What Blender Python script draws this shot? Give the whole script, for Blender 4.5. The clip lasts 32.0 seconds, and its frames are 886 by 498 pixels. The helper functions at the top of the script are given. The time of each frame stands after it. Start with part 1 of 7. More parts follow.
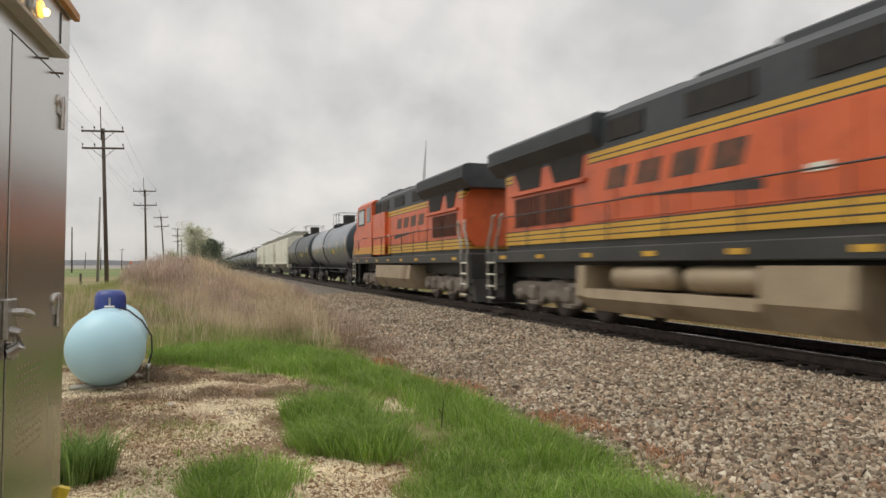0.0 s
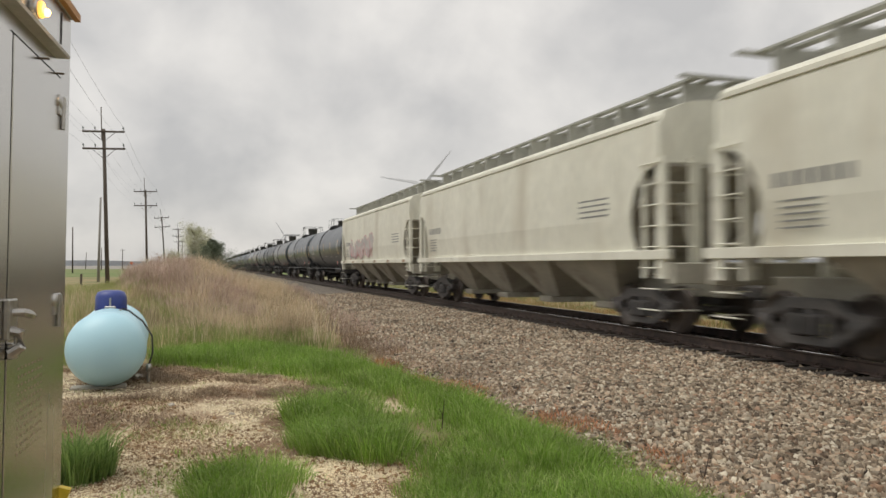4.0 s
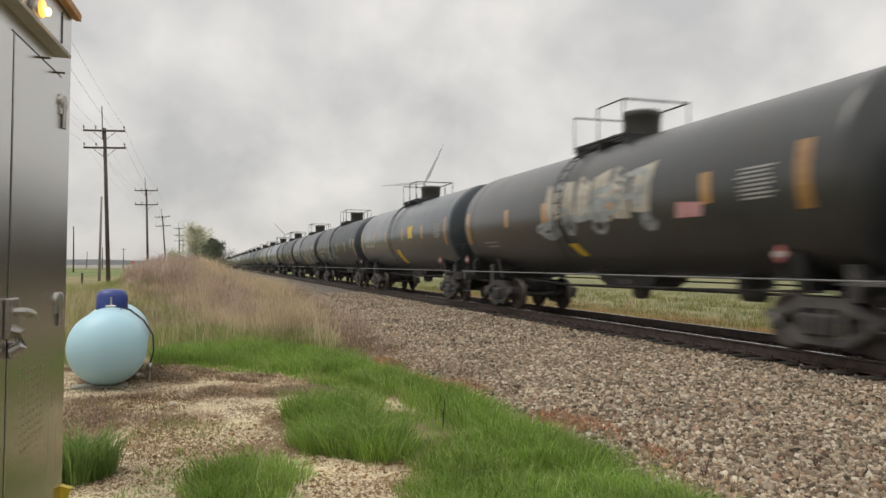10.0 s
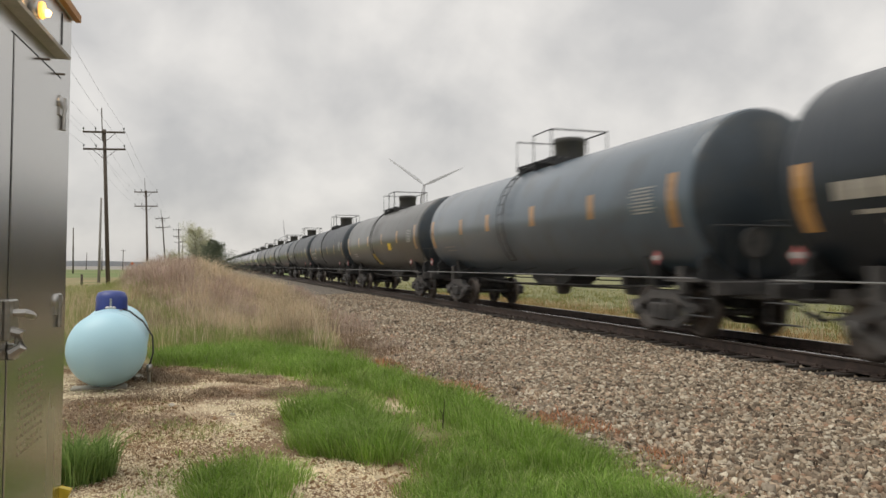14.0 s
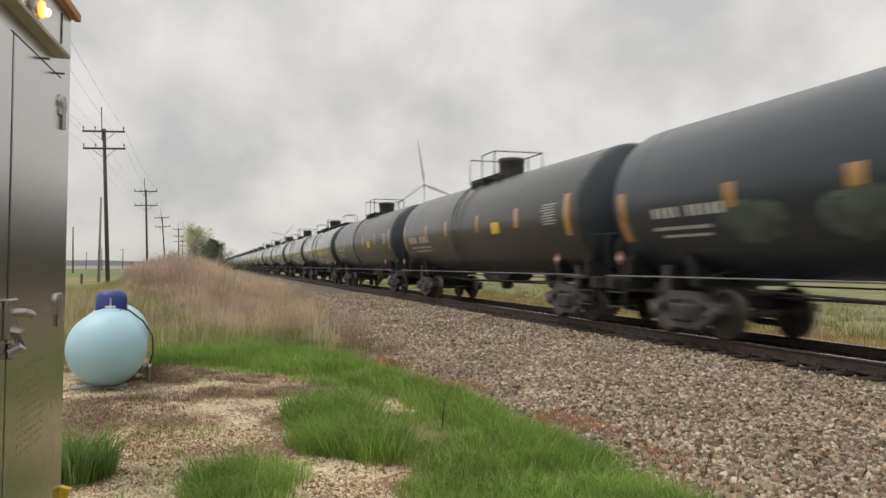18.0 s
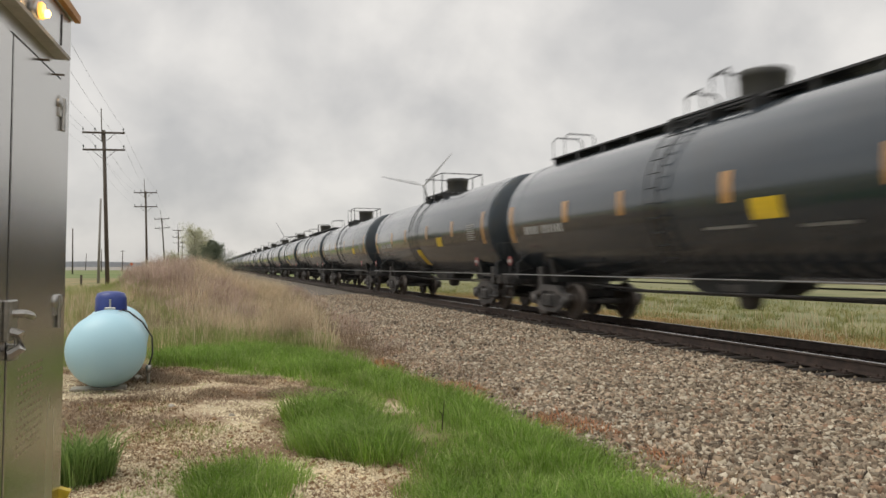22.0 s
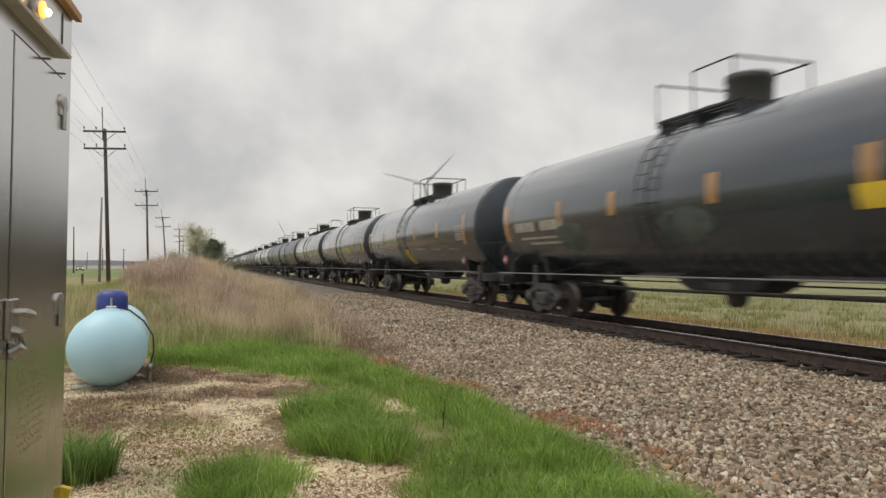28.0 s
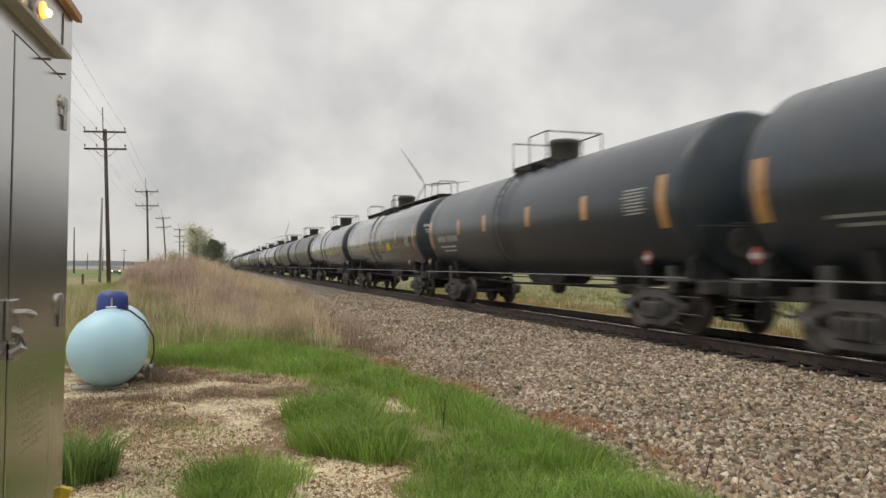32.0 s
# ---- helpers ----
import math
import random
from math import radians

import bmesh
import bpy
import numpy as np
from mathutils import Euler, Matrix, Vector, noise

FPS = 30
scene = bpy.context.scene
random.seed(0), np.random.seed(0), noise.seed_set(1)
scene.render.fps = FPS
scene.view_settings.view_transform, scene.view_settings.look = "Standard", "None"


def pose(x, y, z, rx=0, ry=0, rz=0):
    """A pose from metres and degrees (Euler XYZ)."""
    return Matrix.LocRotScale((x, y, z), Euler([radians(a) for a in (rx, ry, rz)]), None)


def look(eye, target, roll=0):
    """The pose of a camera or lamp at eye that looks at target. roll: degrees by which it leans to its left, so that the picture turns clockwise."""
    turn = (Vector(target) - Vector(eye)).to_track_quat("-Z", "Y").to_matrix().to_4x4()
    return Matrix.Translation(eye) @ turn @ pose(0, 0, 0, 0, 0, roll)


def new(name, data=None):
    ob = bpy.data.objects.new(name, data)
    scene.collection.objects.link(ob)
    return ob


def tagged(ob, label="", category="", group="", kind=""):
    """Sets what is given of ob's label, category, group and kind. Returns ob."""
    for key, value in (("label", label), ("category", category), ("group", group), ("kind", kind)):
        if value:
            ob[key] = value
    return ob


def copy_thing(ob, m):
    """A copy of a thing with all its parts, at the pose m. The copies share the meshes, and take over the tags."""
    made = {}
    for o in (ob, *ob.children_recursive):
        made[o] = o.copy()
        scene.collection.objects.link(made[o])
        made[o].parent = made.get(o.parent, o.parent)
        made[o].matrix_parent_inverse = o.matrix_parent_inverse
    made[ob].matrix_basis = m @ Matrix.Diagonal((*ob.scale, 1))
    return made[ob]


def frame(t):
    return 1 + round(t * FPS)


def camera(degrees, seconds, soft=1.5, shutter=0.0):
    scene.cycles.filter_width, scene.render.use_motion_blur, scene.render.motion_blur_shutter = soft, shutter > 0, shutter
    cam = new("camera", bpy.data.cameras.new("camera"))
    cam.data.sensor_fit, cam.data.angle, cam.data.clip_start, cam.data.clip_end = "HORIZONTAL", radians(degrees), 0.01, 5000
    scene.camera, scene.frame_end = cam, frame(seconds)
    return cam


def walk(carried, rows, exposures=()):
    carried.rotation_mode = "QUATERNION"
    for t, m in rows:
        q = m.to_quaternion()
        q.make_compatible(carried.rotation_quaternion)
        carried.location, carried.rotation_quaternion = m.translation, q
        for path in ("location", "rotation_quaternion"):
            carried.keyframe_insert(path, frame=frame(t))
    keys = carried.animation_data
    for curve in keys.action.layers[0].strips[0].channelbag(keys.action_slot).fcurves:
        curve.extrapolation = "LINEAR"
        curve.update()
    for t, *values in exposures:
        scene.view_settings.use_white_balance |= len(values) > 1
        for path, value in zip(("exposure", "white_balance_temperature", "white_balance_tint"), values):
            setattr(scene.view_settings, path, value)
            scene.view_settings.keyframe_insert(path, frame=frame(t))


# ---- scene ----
# Camera: held by hand beside a signal cabin, eye 1.35 m over the rail tops.
# The track runs along +y, its centre line at x = TX; rail tops are z = 0.
FOCAL = 1316.5
TX = 9.65
cam = camera(61.55, 32.0, shutter=0.42)


def aim(dx, dy):
    """The held camera's pose, turned a little by the shake of the hand."""
    return pose(0, 0, 1.35, 91.26 + math.degrees(dy / FOCAL), 0, -17.4 + math.degrees(dx / FOCAL))


walk(cam, [
    (0, aim(-1.3, -0.8)), (0.5, aim(-0.3, 2.3)), (1, aim(-2.8, -2.6)), (1.5, aim(-1.5, -3.8)), (2, aim(0.7, -4.1)),
    (2.5, aim(-1.0, -2.1)), (3, aim(0.7, 0.5)), (3.5, aim(-0.3, -0.0)), (5.5, aim(-0.3, -0.3)), (6, aim(1.3, 0.2)),
    (6.5, aim(1.5, -4.6)), (7, aim(-0.3, 0.7)), (7.5, aim(2.0, 0.5)), (8, aim(2.3, -3.1)), (8.5, aim(-0.3, 2.0)),
    (9, aim(0.7, -3.6)), (9.5, aim(-1.8, 8.4)), (10, aim(1.0, -1.8)), (10.5, aim(0.5, 0.5)), (11, aim(1.0, -0.3)),
    (11.5, aim(1.3, -3.6)), (12, aim(-0.3, 2.5)), (12.5, aim(2.0, -5.6)), (13, aim(2.3, 3.5)), (13.5, aim(0.8, 2.5)),
    (14, aim(0.5, 0.7)), (14.5, aim(-0.5, 2.0)), (16.5, aim(1.0, 2.5)), (17, aim(-0.3, 3.3)), (17.5, aim(0.7, 2.0)),
    (18, aim(0.2, -0.5)), (18.5, aim(-0.0, 0.7)), (19, aim(1.3, 1.0)), (19.5, aim(1.3, -0.5)), (20, aim(-0.3, -0.0)),
    (20.5, aim(-0.3, 2.3)), (21, aim(0.2, 1.5)), (21.5, aim(1.3, -3.6)), (22, aim(-0.3, 1.8)), (22.5, aim(-0.3, 4.1)),
    (23, aim(0.2, 3.3)), (23.5, aim(-0.0, -0.5)), (24, aim(-0.3, -0.0)), (24.5, aim(2.5, -0.5)), (25, aim(-1.8, 6.9)),
    (25.5, aim(-0.3, 1.0)), (27.5, aim(-0.3, 0.5)), (28, aim(1.3, -0.5)), (28.5, aim(-0.3, 1.5)), (29, aim(-0.3, 2.0)),
    (29.5, aim(-0.0, 6.4)), (30, aim(0.5, 2.0)), (30.5, aim(1.3, -0.8)), (31, aim(-0.3, 2.5)), (31.5, aim(-0.3, 3.8)),
    (32, aim(1.8, 0.2)),
])

# ---- light: a bright overcast sky, a weak wide sun behind the cloud ----
world = bpy.data.worlds.new("overcast")
scene.world = world
world.use_nodes = True
SUN_EL, SUN_ROT = radians(66), radians(278)


def sky_nodes():
    nt = world.node_tree
    nt.nodes.clear()
    out = nt.nodes.new("ShaderNodeOutputWorld")
    bg = nt.nodes.new("ShaderNodeBackground")
    sky = nt.nodes.new("ShaderNodeTexSky")
    sky.sky_type = "NISHITA"
    sky.sun_disc = False
    sky.sun_elevation, sky.sun_rotation = SUN_EL, SUN_ROT
    co = nt.nodes.new("ShaderNodeTexCoord")
    sep = nt.nodes.new("ShaderNodeSeparateXYZ")
    nt.links.new(co.outputs["Generated"], sep.inputs[0])

    def math_node(op, a, b=None, clamp=False):
        n = nt.nodes.new("ShaderNodeMath")
        n.operation = op
        n.use_clamp = clamp
        for k, v in enumerate((a, b)):
            if v is None:
                continue
            if isinstance(v, (int, float)):
                n.inputs[k].default_value = v
            else:
                nt.links.new(v, n.inputs[k])
        return n.outputs[0]

    up = math_node("MAXIMUM", sep.outputs[2], 0.0)
    den = math_node("ADD", up, 0.8)
    comb = nt.nodes.new("ShaderNodeCombineXYZ")
    nt.links.new(math_node("DIVIDE", sep.outputs[0], den), comb.inputs[0])
    nt.links.new(math_node("DIVIDE", sep.outputs[1], den), comb.inputs[1])
    n1 = nt.nodes.new("ShaderNodeTexNoise")
    n1.inputs["Scale"].default_value = 5.2
    n1.inputs["Detail"].default_value = 5
    n1.inputs["Roughness"].default_value = 0.5
    n1.inputs["Distortion"].default_value = 0.15
    nt.links.new(comb.outputs[0], n1.inputs["Vector"])
    ramp = nt.nodes.new("ShaderNodeValToRGB")
    ramp.color_ramp.elements[0].position, ramp.color_ramp.elements[1].position = 0.33, 0.66
    ramp.color_ramp.elements[0].color = (0.472, 0.463, 0.453, 1)
    ramp.color_ramp.elements[1].color = (0.715, 0.688, 0.65, 1)
    nt.links.new(n1.outputs["Fac"], ramp.inputs[0])
    # brighter towards the zenith, as a closed cloud cover is
    lift = math_node("ADD", math_node("MULTIPLY", up, 0.55), 1.09)
    cloud = nt.nodes.new("ShaderNodeMix")
    cloud.data_type = "RGBA"
    cloud.blend_type = "MULTIPLY"
    cloud.inputs[0].default_value = 1
    nt.links.new(ramp.outputs[0], cloud.inputs[6])
    nt.links.new(lift, cloud.inputs[7])
    dim = nt.nodes.new("ShaderNodeMix")
    dim.data_type = "RGBA"
    dim.blend_type = "MULTIPLY"
    dim.inputs[0].default_value = 1
    dim.inputs[7].default_value = (0.1, 0.1, 0.1, 1)
    nt.links.new(sky.outputs[0], dim.inputs[6])
    mix = nt.nodes.new("ShaderNodeMix")
    mix.data_type = "RGBA"
    mix.inputs[0].default_value = 0.93
    nt.links.new(dim.outputs[2], mix.inputs[6])
    nt.links.new(cloud.outputs[2], mix.inputs[7])
    nt.links.new(mix.outputs[2], bg.inputs[0])
    bg.inputs[1].default_value = 1.0
    nt.links.new(bg.outputs[0], out.inputs[0])


sky_nodes()
sun_lamp = bpy.data.lights.new("sun", "SUN")
sun_lamp.energy, sun_lamp.angle, sun_lamp.color = 1.5, radians(40), (1, 0.95, 0.87)
sun = new("sun", sun_lamp)
sun.matrix_world = look((-31, 4, 70), (0, 0, 0))
scene.view_settings.exposure = 0.0

# ---- materials ----


def surface(name, a, b, rough=0.6, metal=0.0, scale=4.0, fine=40.0, bump=0.1, spread=(0.35, 0.65), rough_var=0.12,
            obj_random=0.0, island=0.0, stretch=(1, 1, 1), coat=0.0, dirt=None, grain=0.22, coat_rough=0.24):
    """A two-scale procedural surface: a and b are mixed by coarse noise, fine noise gives grain and relief."""
    m = bpy.data.materials.new(name)
    m.use_nodes = True
    nt = m.node_tree
    bs = nt.nodes["Principled BSDF"]
    co = nt.nodes.new("ShaderNodeTexCoord")
    mp = nt.nodes.new("ShaderNodeMapping")
    mp.inputs["Scale"].default_value = stretch
    nt.links.new(co.outputs["Object"], mp.inputs[0])

    def noise_tex(s, detail=4):
        n = nt.nodes.new("ShaderNodeTexNoise")
        n.inputs["Scale"].default_value = s
        n.inputs["Detail"].default_value = detail
        nt.links.new(mp.outputs[0], n.inputs["Vector"])
        return n.outputs["Fac"]

    big, small = noise_tex(scale), noise_tex(fine, 3)
    r = nt.nodes.new("ShaderNodeMapRange")
    r.inputs[1].default_value, r.inputs[2].default_value = spread
    nt.links.new(big, r.inputs[0])
    mix = nt.nodes.new("ShaderNodeMix")
    mix.data_type = "RGBA"
    mix.inputs[6].default_value, mix.inputs[7].default_value = (*a, 1), (*b, 1)
    nt.links.new(r.outputs[0], mix.inputs[0])
    col = mix.outputs[2]

    def value_shift(src, lo, hi, col):
        mr = nt.nodes.new("ShaderNodeMapRange")
        mr.inputs[3].default_value, mr.inputs[4].default_value = lo, hi
        nt.links.new(src, mr.inputs[0])
        hv = nt.nodes.new("ShaderNodeHueSaturation")
        nt.links.new(mr.outputs[0], hv.inputs["Value"])
        nt.links.new(col, hv.inputs["Color"])
        return hv.outputs[0]

    col = value_shift(small, 1 - grain, 1 + grain, col)
    if obj_random:
        oi = nt.nodes.new("ShaderNodeObjectInfo")
        col = value_shift(oi.outputs["Random"], 1 - obj_random, 1 + obj_random, col)
    if island:
        ge = nt.nodes.new("ShaderNodeNewGeometry")
        col = value_shift(ge.outputs["Random Per Island"], 1 - island, 1 + island, col)
    if dirt:
        dn = noise_tex(dirt[1], 6)
        dr = nt.nodes.new("ShaderNodeMapRange")
        dr.inputs[1].default_value, dr.inputs[2].default_value = 0.52, 0.72
        nt.links.new(dn, dr.inputs[0])
        dm = nt.nodes.new("ShaderNodeMix")
        dm.data_type = "RGBA"
        dm.inputs[7].default_value = (*dirt[0], 1)
        nt.links.new(dr.outputs[0], dm.inputs[0])
        nt.links.new(col, dm.inputs[6])
        col = dm.outputs[2]
    nt.links.new(col, bs.inputs["Base Color"])
    bs.inputs["Metallic"].default_value = metal
    rr = nt.nodes.new("ShaderNodeMapRange")
    rr.inputs[3].default_value, rr.inputs[4].default_value = max(0.03, rough - rough_var), min(1, rough + rough_var)
    nt.links.new(big, rr.inputs[0])
    nt.links.new(rr.outputs[0], bs.inputs["Roughness"])
    bs.inputs["Coat Weight"].default_value = coat
    bs.inputs["Coat Roughness"].default_value = coat_rough
    if bump:
        bp = nt.nodes.new("ShaderNodeBump")
        bp.inputs["Strength"].default_value = bump
        bp.inputs["Distance"].default_value = 0.02
        nt.links.new(small, bp.inputs["Height"])
        nt.links.new(bp.outputs[0], bs.inputs["Normal"])
    return m


def glow(name, colour, strength):
    m = bpy.data.materials.new(name)
    m.use_nodes = True
    bs = m.node_tree.nodes["Principled BSDF"]
    bs.inputs["Base Color"].default_value = (*colour, 1)
    bs.inputs["Emission Color"].default_value = (*colour, 1)
    bs.inputs["Emission Strength"].default_value = strength
    return m


def island_mix(name, colours, rough=0.8, trans=0.0):
    """Each loose piece takes one of several colours."""
    m = bpy.data.materials.new(name)
    m.use_nodes = True
    nt = m.node_tree
    bs = nt.nodes["Principled BSDF"]
    ge = nt.nodes.new("ShaderNodeNewGeometry")
    ramp = nt.nodes.new("ShaderNodeValToRGB")
    el = ramp.color_ramp.elements
    while len(el) < len(colours):
        el.new(0.5)
    for k, c in enumerate(colours):
        el[k].position = k / (len(colours) - 1)
        el[k].color = (*c, 1)
    nt.links.new(ge.outputs["Random Per Island"], ramp.inputs[0])
    nz = nt.nodes.new("ShaderNodeTexNoise")
    nz.inputs["Scale"].default_value = 0.9
    co = nt.nodes.new("ShaderNodeTexCoord")
    nt.links.new(co.outputs["Object"], nz.inputs["Vector"])
    mr = nt.nodes.new("ShaderNodeMapRange")
    mr.inputs[3].default_value, mr.inputs[4].default_value = 0.5, 1.5
    nt.links.new(nz.outputs["Fac"], mr.inputs[0])
    hv = nt.nodes.new("ShaderNodeHueSaturation")
    nt.links.new(mr.outputs[0], hv.inputs["Value"])
    nt.links.new(ramp.outputs[0], hv.inputs["Color"])
    nt.links.new(hv.outputs[0], bs.inputs["Base Color"])
    bs.inputs["Roughness"].default_value = rough
    bs.inputs["Specular IOR Level"].default_value = 0.25
    if trans:
        tl = nt.nodes.new("ShaderNodeBsdfTranslucent")
        nt.links.new(hv.outputs[0], tl.inputs["Color"])
        mx = nt.nodes.new("ShaderNodeMixShader")
        mx.inputs[0].default_value = trans
        out = nt.nodes["Material Output"]
        nt.links.new(bs.outputs[0], mx.inputs[1])
        nt.links.new(tl.outputs[0], mx.inputs[2])
        nt.links.new(mx.outputs[0], out.inputs["Surface"])
    return m


M = {}
M["black"] = surface("black_tank_paint", (0.0119, 0.0210, 0.0325), (0.0195, 0.0320, 0.0470), 0.36, 0, 0.5, 18, 0.02, coat=0.45, dirt=((0.0255, 0.0340, 0.0426), 1.3), obj_random=0.15, grain=0.08)
M["gloss"] = surface("glossy_black_tank_paint", (0.0155, 0.0260, 0.0375), (0.0235, 0.0370, 0.0510), 0.2, 0, 0.5, 18, 0.01, coat=1.0, dirt=((0.0229, 0.0300, 0.0370), 0.9), obj_random=0.15, grain=0.06, coat_rough=0.13)
M["brown"] = surface("weathered_black_tank_paint", (0.024, 0.027, 0.029), (0.038, 0.041, 0.042), 0.36, 0, 0.6, 14, 0.03, coat=0.5, dirt=((0.04, 0.036, 0.031), 1.1), obj_random=0.15, grain=0.1)
M["pitch"] = surface("fresh_black_tank_paint", (0.0076, 0.0140, 0.0224), (0.0127, 0.0210, 0.0314), 0.42, 0, 0.5, 18, 0.02, coat=0.25, dirt=((0.0179, 0.0250, 0.0336), 1.3), grain=0.08)
M["grey"] = surface("grey_tank_paint", (0.0600, 0.0892, 0.1188), (0.0840, 0.1203, 0.1562), 0.34, 0, 0.5, 14, 0.02, coat=0.8, dirt=((0.0480, 0.0640, 0.0770), 0.8), grain=0.06)
M["olive"] = surface("olive_grey_tank_paint", (0.04, 0.042, 0.036), (0.06, 0.06, 0.052), 0.4, 0, 0.5, 14, 0.03, coat=0.7, dirt=((0.05, 0.043, 0.034), 0.8), grain=0.1)
M["near_black"] = surface("near_black_head_shield", (0.0190, 0.0285, 0.0380), (0.0370, 0.0510, 0.0650), 0.55, 0, 0.8, 14, 0.04, dirt=((0.0466, 0.0505, 0.0506), 1.5), grain=0.1)
M["iron"] = surface("grimy_cast_iron", (0.048, 0.0475, 0.0485), (0.115, 0.106, 0.101), 0.62, 0.2, 3, 30, 0.2, obj_random=0.2)
M["rim"] = surface("worn_wheel_steel", (0.0675, 0.0567, 0.0500), (0.1148, 0.0945, 0.0810), 0.5, 0.5, 3, 25, 0.1)
M["handrail"] = surface("dusty_grey_handrail", (0.13, 0.13, 0.13), (0.25, 0.25, 0.245), 0.45, 0.1, 3, 30, 0.05)
M["darkrail"] = surface("dark_pipe_paint", (0.03, 0.03, 0.032), (0.06, 0.06, 0.06), 0.5, 0.1, 3, 30, 0.05)
M["amber"] = surface("amber_reflective_sheet", (0.36, 0.185, 0.055), (0.44, 0.235, 0.075), 0.3, 0, 3, 30, 0.02, coat=0.8, obj_random=0.2, grain=0.1)
M["yellow"] = surface("yellow_marking_film", (0.62, 0.42, 0.02), (0.7, 0.5, 0.05), 0.4, 0, 2, 20, 0.03, obj_random=0.15)
M["white"] = surface("white_stencil_paint", (0.36, 0.36, 0.35), (0.5, 0.5, 0.48), 0.6, 0, 3, 25, 0.03, obj_random=0.15)
M["dull"] = surface("faded_white_stencil", (0.2, 0.2, 0.19), (0.3, 0.3, 0.28), 0.6, 0, 3, 25, 0.03, obj_random=0.2)
M["data"] = surface("small_white_stencil", (0.27, 0.27, 0.26), (0.39, 0.39, 0.37), 0.6, 0, 3, 25, 0.03, obj_random=0.2)
M["red"] = surface("red_placard", (0.34, 0.09, 0.09), (0.42, 0.13, 0.12), 0.5, 0, 3, 25, 0.03)
M["pink"] = surface("pink_spray_paint", (0.5, 0.23, 0.25), (0.6, 0.36, 0.35), 0.6, 0, 3, 25, 0.02)
M["tag_grey"] = surface("grey_spray_paint", (0.2, 0.22, 0.22), (0.34, 0.36, 0.36), 0.6, 0, 3, 25, 0.02)
M["tag_mauve"] = surface("mauve_grey_spray_paint", (0.38, 0.36, 0.35), (0.56, 0.53, 0.5), 0.6, 0, 2.5, 25, 0.02)
M["tag_dull"] = surface("dull_grey_green_spray", (0.13, 0.165, 0.16), (0.25, 0.29, 0.28), 0.6, 0, 3, 25, 0.02)
M["tag_faint"] = surface("faint_green_grey_spray", (0.05, 0.068, 0.058), (0.11, 0.135, 0.12), 0.6, 0, 3, 25, 0.02)
M["tag_beige"] = surface("beige_spray_paint", (0.34, 0.31, 0.26), (0.46, 0.43, 0.37), 0.6, 0, 3, 25, 0.02)
M["hopper"] = surface("cream_hopper_paint", (0.7, 0.69, 0.59), (0.78, 0.77, 0.67), 0.5, 0, 0.7, 10, 0.04, dirt=((0.58, 0.55, 0.45), 0.9), stretch=(1, 1, 0.35))
M["hopper_grey"] = surface("galvanised_roof_walk", (0.34, 0.34, 0.31), (0.44, 0.44, 0.4), 0.5, 0.3, 2, 20, 0.05)
# dust, and on the slope sheets also the shadow, as a darker colour
M["hopper_dirt_shade"] = surface("dusty_shaded_hopper_underside", (0.32, 0.3, 0.25), (0.44, 0.42, 0.35), 0.7, 0, 1, 10, 0.05, dirt=((0.2, 0.17, 0.13), 1.2))
M["orange"] = surface("orange_engine_paint", (0.62, 0.115, 0.037), (0.68, 0.14, 0.046), 0.38, 0, 0.8, 12, 0.03, dirt=((0.46, 0.095, 0.037), 1.4), grain=0.1)
M["stripe"] = surface("yellow_stripe_paint", (0.62, 0.34, 0.035), (0.68, 0.4, 0.05), 0.45, 0, 1, 14, 0.03)
M["engine_dark"] = surface("dark_green_black_paint", (0.032, 0.033, 0.031), (0.055, 0.054, 0.05), 0.5, 0, 1, 14, 0.05)
M["engine_roof"] = surface("sooty_roof_paint", (0.035, 0.041, 0.047), (0.06, 0.066, 0.072), 0.5, 0, 1, 14, 0.05)
M["truck_grey"] = surface("dusty_brown_grey_truck", (0.17, 0.14, 0.115), (0.32, 0.275, 0.23), 0.65, 0.1, 2, 18, 0.15)
M["fuel"] = surface("dusty_tan_fuel_tank", (0.33, 0.255, 0.165), (0.43, 0.35, 0.24), 0.55, 0, 1, 12, 0.05, dirt=((0.2, 0.14, 0.085), 1.0), grain=0.12)
M["glass"] = surface("dark_cab_glass", (0.03, 0.035, 0.04), (0.05, 0.055, 0.06), 0.08, 0, 1, 10, 0.0)
# sky reflection is put into the pale base colour of this glass
M["cab_glass"] = surface("sky_lit_cab_glass", (0.3, 0.33, 0.35), (0.4, 0.42, 0.43), 0.08, 0, 1, 10, 0.0)
M["emblem"] = surface("faded_dark_emblem_paint", (0.07, 0.04, 0.027), (0.17, 0.062, 0.03), 0.5, 0, 2, 20, 0.02, spread=(0.45, 0.6))
M["grille_brown"] = surface("brown_dusty_grille", (0.1, 0.035, 0.022), (0.16, 0.06, 0.035), 0.7, 0, 3, 30, 0.2)
M["rail"] = surface("rusty_rail_steel", (0.0455, 0.0338, 0.0297), (0.0910, 0.0650, 0.0540), 0.6, 0.3, 6, 40, 0.15)
M["railtop"] = surface("polished_rail_head", (0.42, 0.42, 0.43), (0.55, 0.55, 0.55), 0.25, 0.9, 2, 30, 0.02)
M["tie"] = surface("creosoted_oak_tie", (0.032, 0.026, 0.022), (0.08, 0.067, 0.056), 0.8, 0, 3, 30, 0.4, obj_random=0.35, stretch=(0.4, 4, 4))
# bed colour kept dark to paint the shade in gaps between stones
M["bed"] = surface("ballast_bed", (0.062, 0.053, 0.044), (0.22, 0.188, 0.15), 0.9, 0, 13, 26, 1.0, spread=(0.36, 0.62))
